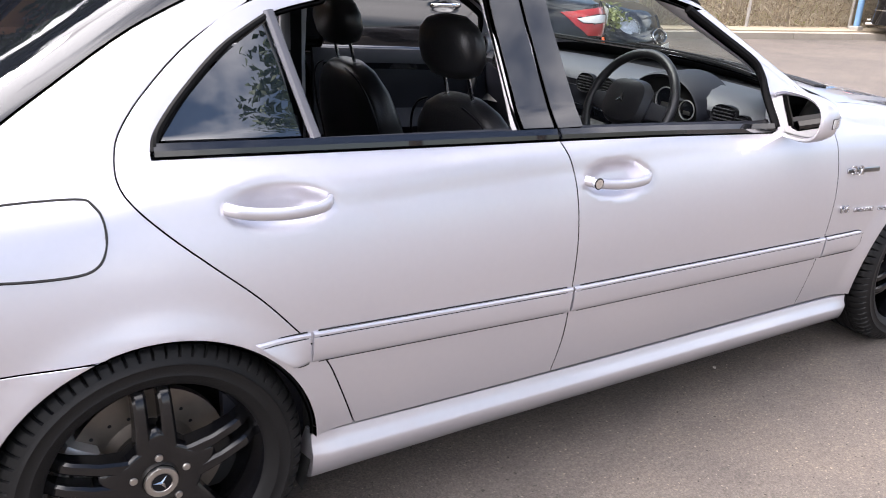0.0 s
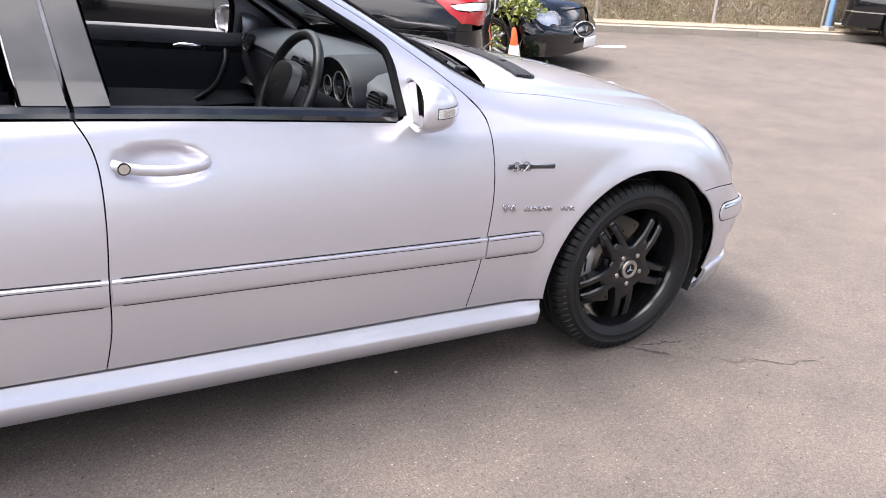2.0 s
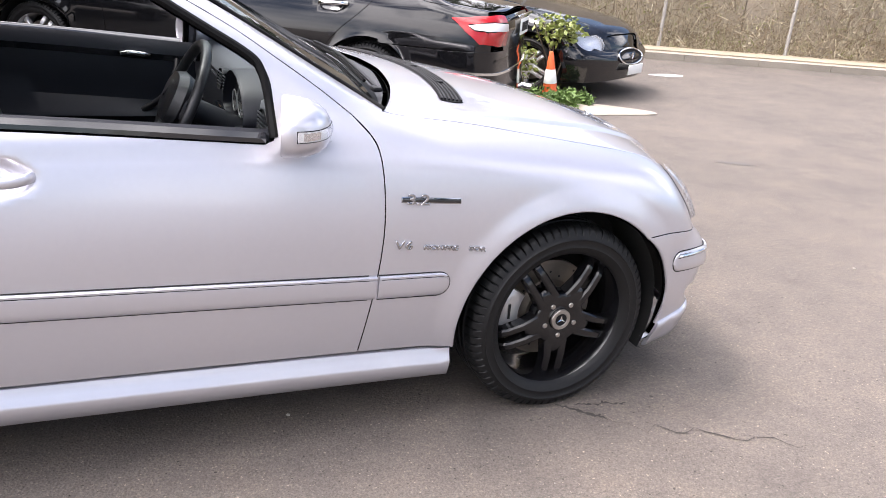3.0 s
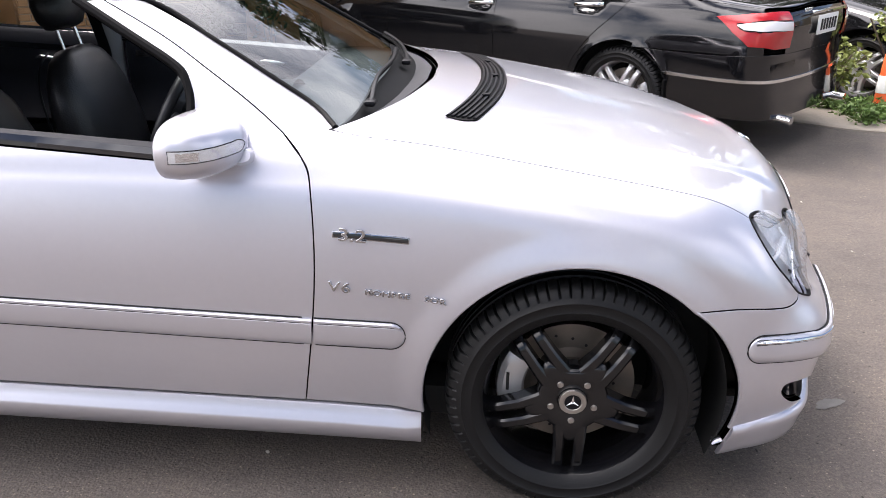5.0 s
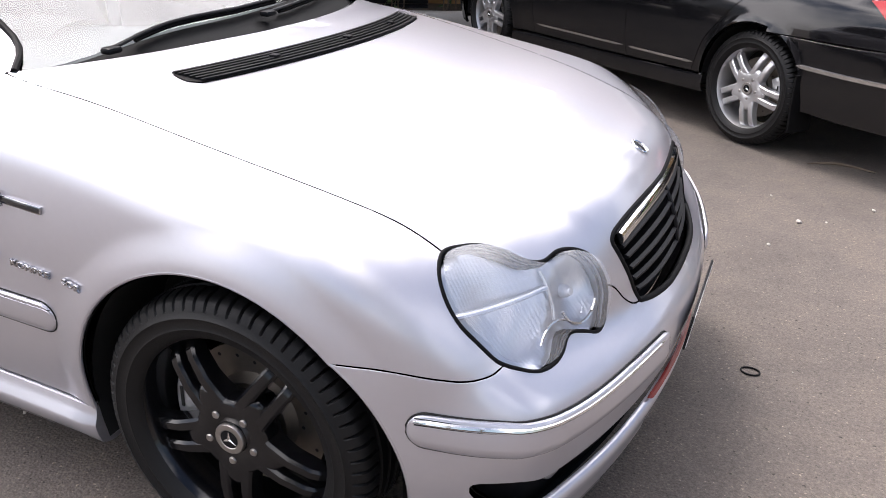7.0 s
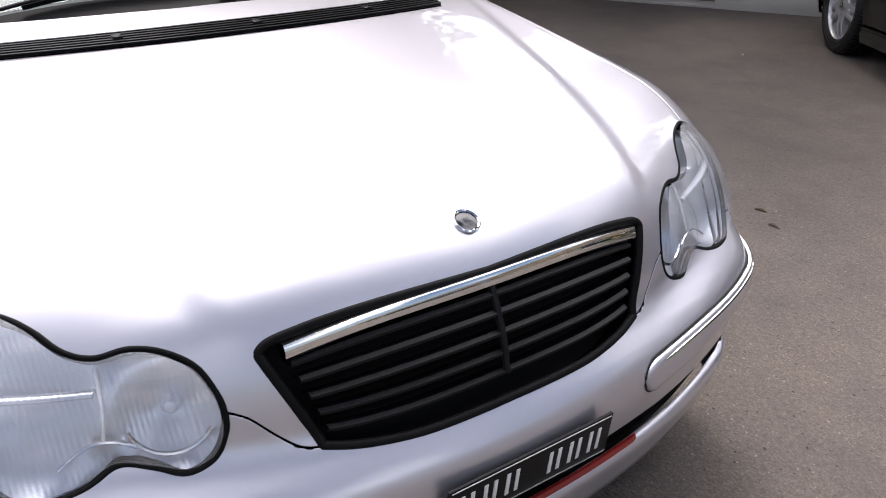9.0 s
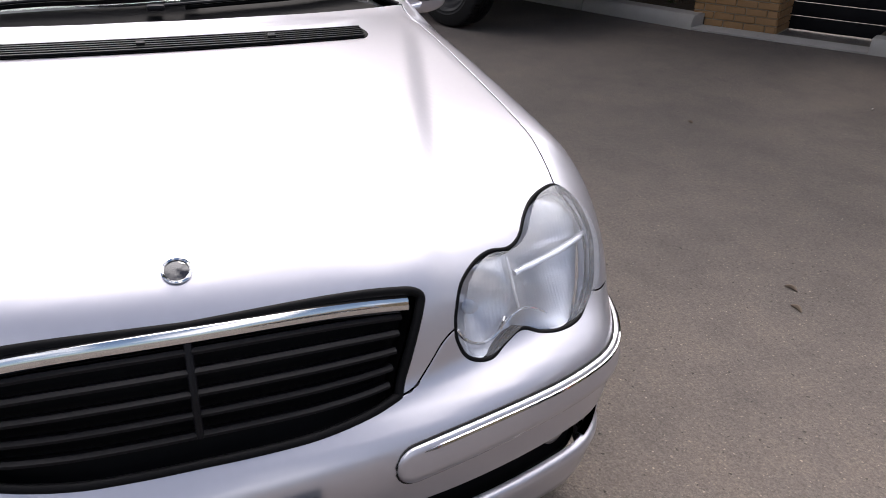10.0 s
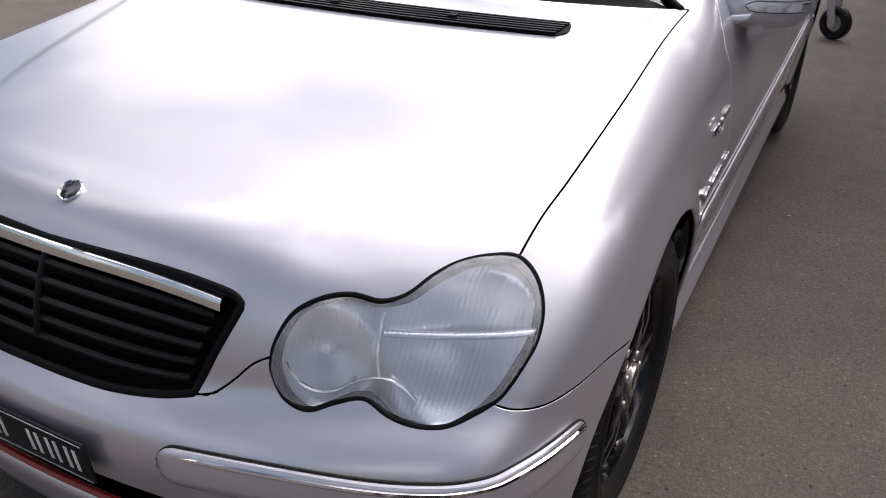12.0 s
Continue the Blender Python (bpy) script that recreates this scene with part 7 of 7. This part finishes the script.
# old fence with posts, covered in dry vines, beyond the far kerb
F0, F1 = Vector((-2.0, 10.8, 0)), Vector((24.0, 3.6, 0))
fd = (F1 - F0).normalized()
fn = Vector((fd.y, -fd.x, 0))
DUST = material("dusty_kerb", (0.30, 0.262, 0.215), rough=0.95, vary=0.25, scale=2.5, fine=0.15, bump=0.004, bump_scale=40)
kerb_run("kerb_3", [(F1 + fn * 0.75).to_2d(), (F0 + fn * 0.75).to_2d()], 0.30, 0.10, "sunlit dusty kerb below the fence", DUST)
tagged(part("verge", loft([[r + fn * u + Vector((0, 0, v)) for u, v in ((0.46, 0.0), (0.46, 0.085), (-0.6, 0.12), (-0.6, 0.0))] for r in (F0, F1)]), material("dry_verge", (0.40, 0.33, 0.24), rough=0.95, vary=0.3, scale=3, fine=0.2)), "dry earth verge under the fence", "verge", kind="structure")
fence = thing("fence", None, "old boarded fence overgrown with dry vines", "fence")
L = (F1 - F0).length
for i in range(12):
    p = F0 + fd * (0.8 + i * L / 12) + fn * 0.04
    part("post", tube([p, p + Vector((0, 0, 2.4))], 0.03, 10), CONCRETE, fence)
    e0, e1 = F0 + fd * (i * L / 12 + 0.01), F0 + fd * ((i + 1) * L / 12 - 0.01)
    part("panel", loft([[r + fn * u + Vector((0, 0, v)) for u, v in ((-0.10, 0.0), (-0.10, 2.3), (-0.18, 2.3), (-0.18, 0.0))] for r in (e0, e1)]), FENCE_BACK, fence)
bm = bmesh.new()
for i in range(22000):
    # vine stems and withered leaves over the boards
    u = rng.uniform(0.25 * L, 0.80 * L)
    h = rng.random()**1.2 * 2.2 if u > 0.42 * L else rng.random()**3 * 1.2
    if noise.noise(Vector((u * 0.55, h * 0.8, 3.0))) < -0.18 and i % 4:
        continue
    p = F0 + fd * u + fn * rng.uniform(-0.08, 0.06) + Vector((0, 0, 0.10 + h))
    a2 = (fd * rng.gauss(0, 0.6) + Vector((0, 0, rng.gauss(0, 1))) + fn * rng.gauss(0, 0.15)).normalized()
    k = rng.uniform(0.07, 0.30) if i % 3 else rng.uniform(0.02, 0.05)
    w = rng.uniform(0.003, 0.007) if i % 3 else 0.018
    side = a2.cross(fn).normalized() * w
    bm.faces.new([bm.verts.new(q) for q in (p - side, p + side, p + a2 * k + side * 0.4, p + a2 * k - side * 0.4)])
tagged(part("vines", bm, DRY, fence, smooth=0), "dry brown vines", kind="stuff")
pole = thing("blue_post", Matrix.Translation((11.62, 6.72, 0.0)), "slim blue painted post by the kerb", "post")
part("shaft", tube([(0, 0, 0), (0, 0, 2.2)], 0.055, 14), BLUE_PAINT, pole)
part("foot", box((0.18, 0.18, 0.16), (0, 0, 0.08), 0.02), CONCRETE, pole)

# planted island behind the black saloon
isl = catmull(((2.0, 3.85), (2.3, 3.60), (2.62, 3.46), (3.10, 3.44), (3.83, 3.50), (3.54, 3.82), (3.20, 4.00), (2.80, 4.30), (2.3, 4.6), (1.9, 4.4)), 6, True)
ic = isl.mean(0)
bm = bmesh.new()
rings = []
for k, z in ((1.0, -0.03), (1.0, 0.010), (0.985, 0.016), (0.86, 0.020), (0.85, 0.018), (0.05, 0.050)):
    rings.append([(ic[0] + (x - ic[0]) * k, ic[1] + (y - ic[1]) * k, z) for x, y in isl])
bridge(bm, rings, True, False)
tagged(part("island_kerb", fix_normals(bm), DUST), "low dusty kerb round a planted island", "kerb", kind="structure")
for x, y, r in ((2.50, 3.30, 0.17), (2.62, 3.40, 0.20), (2.45, 3.52, 0.18), (2.70, 3.55, 0.22), (2.82, 3.42, 0.17), (2.95, 3.55, 0.16), (2.60, 3.72, 0.2), (2.84, 3.68, 0.15), (3.05, 3.45, 0.12), (2.38, 3.75, 0.18), (2.74, 3.28, 0.13)):
    ob = thing("weed_clump", Matrix.Translation((x + 0.14, y + 0.36, 0.03)), "low green weeds on the planted island", "weeds", "island weeds")
    part("foliage", leaves((0, 0, 0.05), (r, r, 0.13), 260, 0.045, rng, 0.1), GRASS, ob, smooth=0)
for x, y, r, h, base, n in ((3.08, 4.26, 0.36, 0.20, 0.44, 420), (2.60, 4.22, 0.30, 0.26, 0.10, 300), (2.3, 4.35, 0.3, 0.3, 0.1, 380)):
    shrub((x, y, 0.05), (r, r, h), n, 0.065, LEAF_LIGHT, rng, "yellow-green shrub with thin stems on the planted island", "island shrubs", base)
cone = thing("traffic_cone", pose(2.90, 4.00, 0.03, 0, -6, 0) @ Matrix.Scale(0.66, 4), "orange traffic cone with a white band", "traffic cone")
part("base", box((0.36, 0.36, 0.035), (0, 0, 0.0175), 0.012), ORANGE, cone)
part("body", lathe(((0.135, 0.035), (0.12, 0.06), (0.095, 0.25), (0.075, 0.40), (0.03, 0.70), (0.022, 0.71), (0.0, 0.71)), "z", 32), ORANGE, cone)
part("white_band", lathe(((0.0975, 0.26), (0.098, 0.27), (0.0715, 0.455), (0.069, 0.46)), "z", 32), WHITE, cone)
# pale paint marks on the asphalt
for x, y, w in ((5.80, 5.83, 0.26),):
    b = bmesh.new()
    b.faces.new([b.verts.new((x + w * (1 + 0.15 * math.sin(5 * t)) * math.cos(t), y + 0.10 * math.sin(t), 0.004)) for t in np.linspace(0, 2 * math.pi, 24, endpoint=False)])
    tagged(part("paint_mark", b, WHITE), "worn white paint mark on the asphalt", "road marking", kind="structure")

# trees out of view round the yard, placed to shade ground and shape reflections
# the dense leaning crown is unseen, set to darken ground beside the silver car
for at, h, sp, n, mat, lean in (((-2.6, 7.2, 0), 4.6, 2.6, 7000, LEAF_DARK, None), ((-6.0, 4.5, 0), 6.8, 2.5, 26000, LEAF_DARK, (1.3, -0.9, 0)), ((-8.6, 3.9, 0), 6.5, 2.6, 12000, LEAF_DARK, (0.3, 0.3, 0)),
                                ((-10.0, 6.0, 0), 6.0, 2.6, 7000, LEAF_DARK, None), ((1.2, 11.4, 0), 5.6, 2.6, 5000, LEAF_DARK, None), ((4.9, 10.9, 0), 5.2, 2.6, 5000, LEAF_DARK, None),
                                ((3.0, -11.0, 0), 8.0, 3.0, 6000, LEAF_DARK, None), ((8.0, -14.0, 0), 6.0, 2.6, 3500, LEAF_DARK, None)):
    tree(at, h, sp, n, mat, rng, "leafy tree out of view at the edge of the yard, added for shade and reflections", lean)

# stains, scuffs and cracks in the asphalt, each a thin flat patch
OIL = material("oil_stain", (0.055, 0.047, 0.042), rough=0.7, vary=0.3, scale=30)
SCUFF = material("chalky_scuff", (0.140, 0.131, 0.124), rough=0.95, vary=0.3, scale=25, fine=0.25)
FAINT = material("faint_stain", (0.078, 0.071, 0.066), rough=0.85, vary=0.3, scale=30)
TAR = material("crack_dark", (0.035, 0.030, 0.027), rough=0.9)


def patch(name, x, y, a, b2, rz, mat, label, seed):
    """A flat blot with a ragged edge, 3 mm over the ground."""
    r2 = random.Random(seed)
    ph = [r2.uniform(0, 6.28) for _ in range(4)]
    bmp = bmesh.new()
    ring = []
    for t in np.linspace(0, 2 * math.pi, 44, endpoint=False):
        k = 1 + 0.16 * math.sin(2 * t + ph[0]) + 0.12 * math.sin(3 * t + ph[1]) + 0.08 * math.sin(7 * t + ph[2]) + 0.06 * math.sin(13 * t + ph[3])
        ring.append(bmp.verts.new((a * k * math.cos(t), b2 * k * math.sin(t), 0.003)))
    bmp.faces.new(ring)
    ob = part(name, bmp, mat)
    ob.matrix_basis = pose(x, y, 0, 0, 0, rz)
    return tagged(ob, label, "stain", kind="structure")


for i, (x, y, a, b2, rz) in enumerate(((-2.514, 1.755, 0.055, 0.030, 20), (-2.30, 1.80, 0.030, 0.018, 5), (-2.16, 1.86, 0.034, 0.018, 40), (-2.024, 1.93, 0.050, 0.026, 10), (-2.22, 1.98, 0.025, 0.014, 0))):
    patch("oil_spot", x, y, a, b2, rz, OIL, "dark oil spot on the asphalt", i)
patch("scuff_mark", 0.88, -0.31, 0.052, 0.024, 35, SCUFF, "pale chalky scuff on the asphalt", 11)
patch("scuff_mark", 3.25, 1.80, 0.13, 0.04, -20, FAINT, "faint dark stain on the asphalt", 12)
crng = random.Random(5)
for x0, y0, x1, y1, wide in ((0.03, -0.86, 0.15, -0.99, 0.010), (0.09, -0.88, 0.27, -0.92, 0.008), (0.11, -0.98, 0.70, -1.30, 0.004)):
    bmc = bmesh.new()
    d2 = Vector((x1 - x0, y1 - y0, 0))
    sd = Vector((-d2.y, d2.x, 0)).normalized()
    rows2 = []
    for k in np.linspace(0, 1, 22):
        c2 = Vector((x0, y0, 0.0025)) + d2 * k + sd * crng.gauss(0, 0.018 * d2.length)
        hw = wide * crng.uniform(0.25, 1.0) * math.sin(math.pi * min(max(k, 0.03), 0.97)) ** 0.4
        rows2.append((bmc.verts.new(c2 - sd * hw), bmc.verts.new(c2 + sd * hw)))
    for (a1, b1), (a3, b3) in zip(rows2, rows2[1:]):
        bmc.faces.new((a1, a3, b3, b1))
    tagged(part("crack", bmc, TAR), "thin dark crack in the asphalt", "crack", kind="structure")

# small litter on the asphalt
pebble_mesh = bpy.data.meshes.new("pebble")
bm = bmesh.new()
bmesh.ops.create_icosphere(bm, subdivisions=1, radius=1.0)
for v in bm.verts:
    v.co *= 0.8 + 0.3 * noise.noise(v.co * 1.7)
bm.to_mesh(pebble_mesh)
bm.free()
PEBBLE = material("pale_stone", (0.42, 0.39, 0.35), rough=0.9, vary=0.2)
pebble_mesh.materials.append(PEBBLE)
for x, y, r in ((-0.824, -0.69, 0.007), (2.289, -0.127, 0.008), (1.487, 1.028, 0.008), (-1.849, 4.129, 0.010), (-1.351, 1.476, 0.010), (-1.731, 1.009, 0.009), (-1.599, 1.395, 0.012), (1.503, 1.75, 0.009), (1.15, 1.9, 0.008), (0.9, 2.15, 0.008), (1.036, 1.84, 0.019), (1.353, 2.17, 0.014), (0.929, 1.507, 0.011)):
    ob = new("pebble", pebble_mesh)
    ob.matrix_basis = Matrix.LocRotScale((x, y, r * 0.3), Euler((0.3, 0.2, x)), (r * 1.3, r, r * 0.55))
    tagged(ob, "small pale stone lying on the asphalt", "stone", "loose stones")
bm = bmesh.new()
for i in range(1800):
    a2, rr = rng.uniform(0, 2 * math.pi), 1.2 + 5.5 * rng.random()
    x, y, k = -0.6 + rr * math.cos(a2), rr * math.sin(a2), rng.uniform(0.0012, 0.0034)
    if y < -0.4 and i % 12:
        continue
    vs = [bm.verts.new((x + k * math.cos(t), y + k * math.sin(t), 0.0)) for t in (0, 2.1, 4.2)] + [bm.verts.new((x, y, k * 1.1))]
    for f3 in ((0, 1, 3), (1, 2, 3), (2, 0, 3)):
        bm.faces.new([vs[q] for q in f3])
tagged(part("grit", bm, material("grit_stone", (0.22, 0.205, 0.19), rough=0.9), smooth=0), "fine grit strewn over the asphalt", "grit", kind="stuff")
ring_ob = part("rubber_ring", tube([(0.944 + 0.028 * math.cos(t), 0.434 + 0.022 * math.sin(t), 0.003) for t in np.linspace(0, 2 * math.pi, 32, endpoint=False)], 0.003, 6, True), SEAL)
tagged(ring_ob, "thin black rubber ring lying on the asphalt", "ring")
for x, y, rz, l in ((-1.90, 1.60, 55, 0.13), (-0.174, 2.034, 20, 0.05), (-0.054, 1.951, 5, 0.05), (-1.94, 2.88, 15, 0.03), (1.215, 2.816, 8, 0.34)):
    b = tube(catmull([(-l / 2, 0, 0.004), (0, l * 0.12, 0.007), (l / 2, -l * 0.1, 0.004)], 5), [0.002 + 0.006 * math.sin(math.pi * i / 10) for i in range(11)], 6)
    ob = part("dead_leaf", b, BARK)
    ob.matrix_basis = pose(x, y, 0, 0, 0, rz)
    tagged(ob, "curled dead leaf lying on the asphalt", "leaf", "dead leaves")

# bricks of the pier, one by one
for owner, me, at, rz in PIECES:
    ob = new("brick", me)
    ob.parent = owner
    ob.matrix_basis = pose(*at, 0, 0, rz)
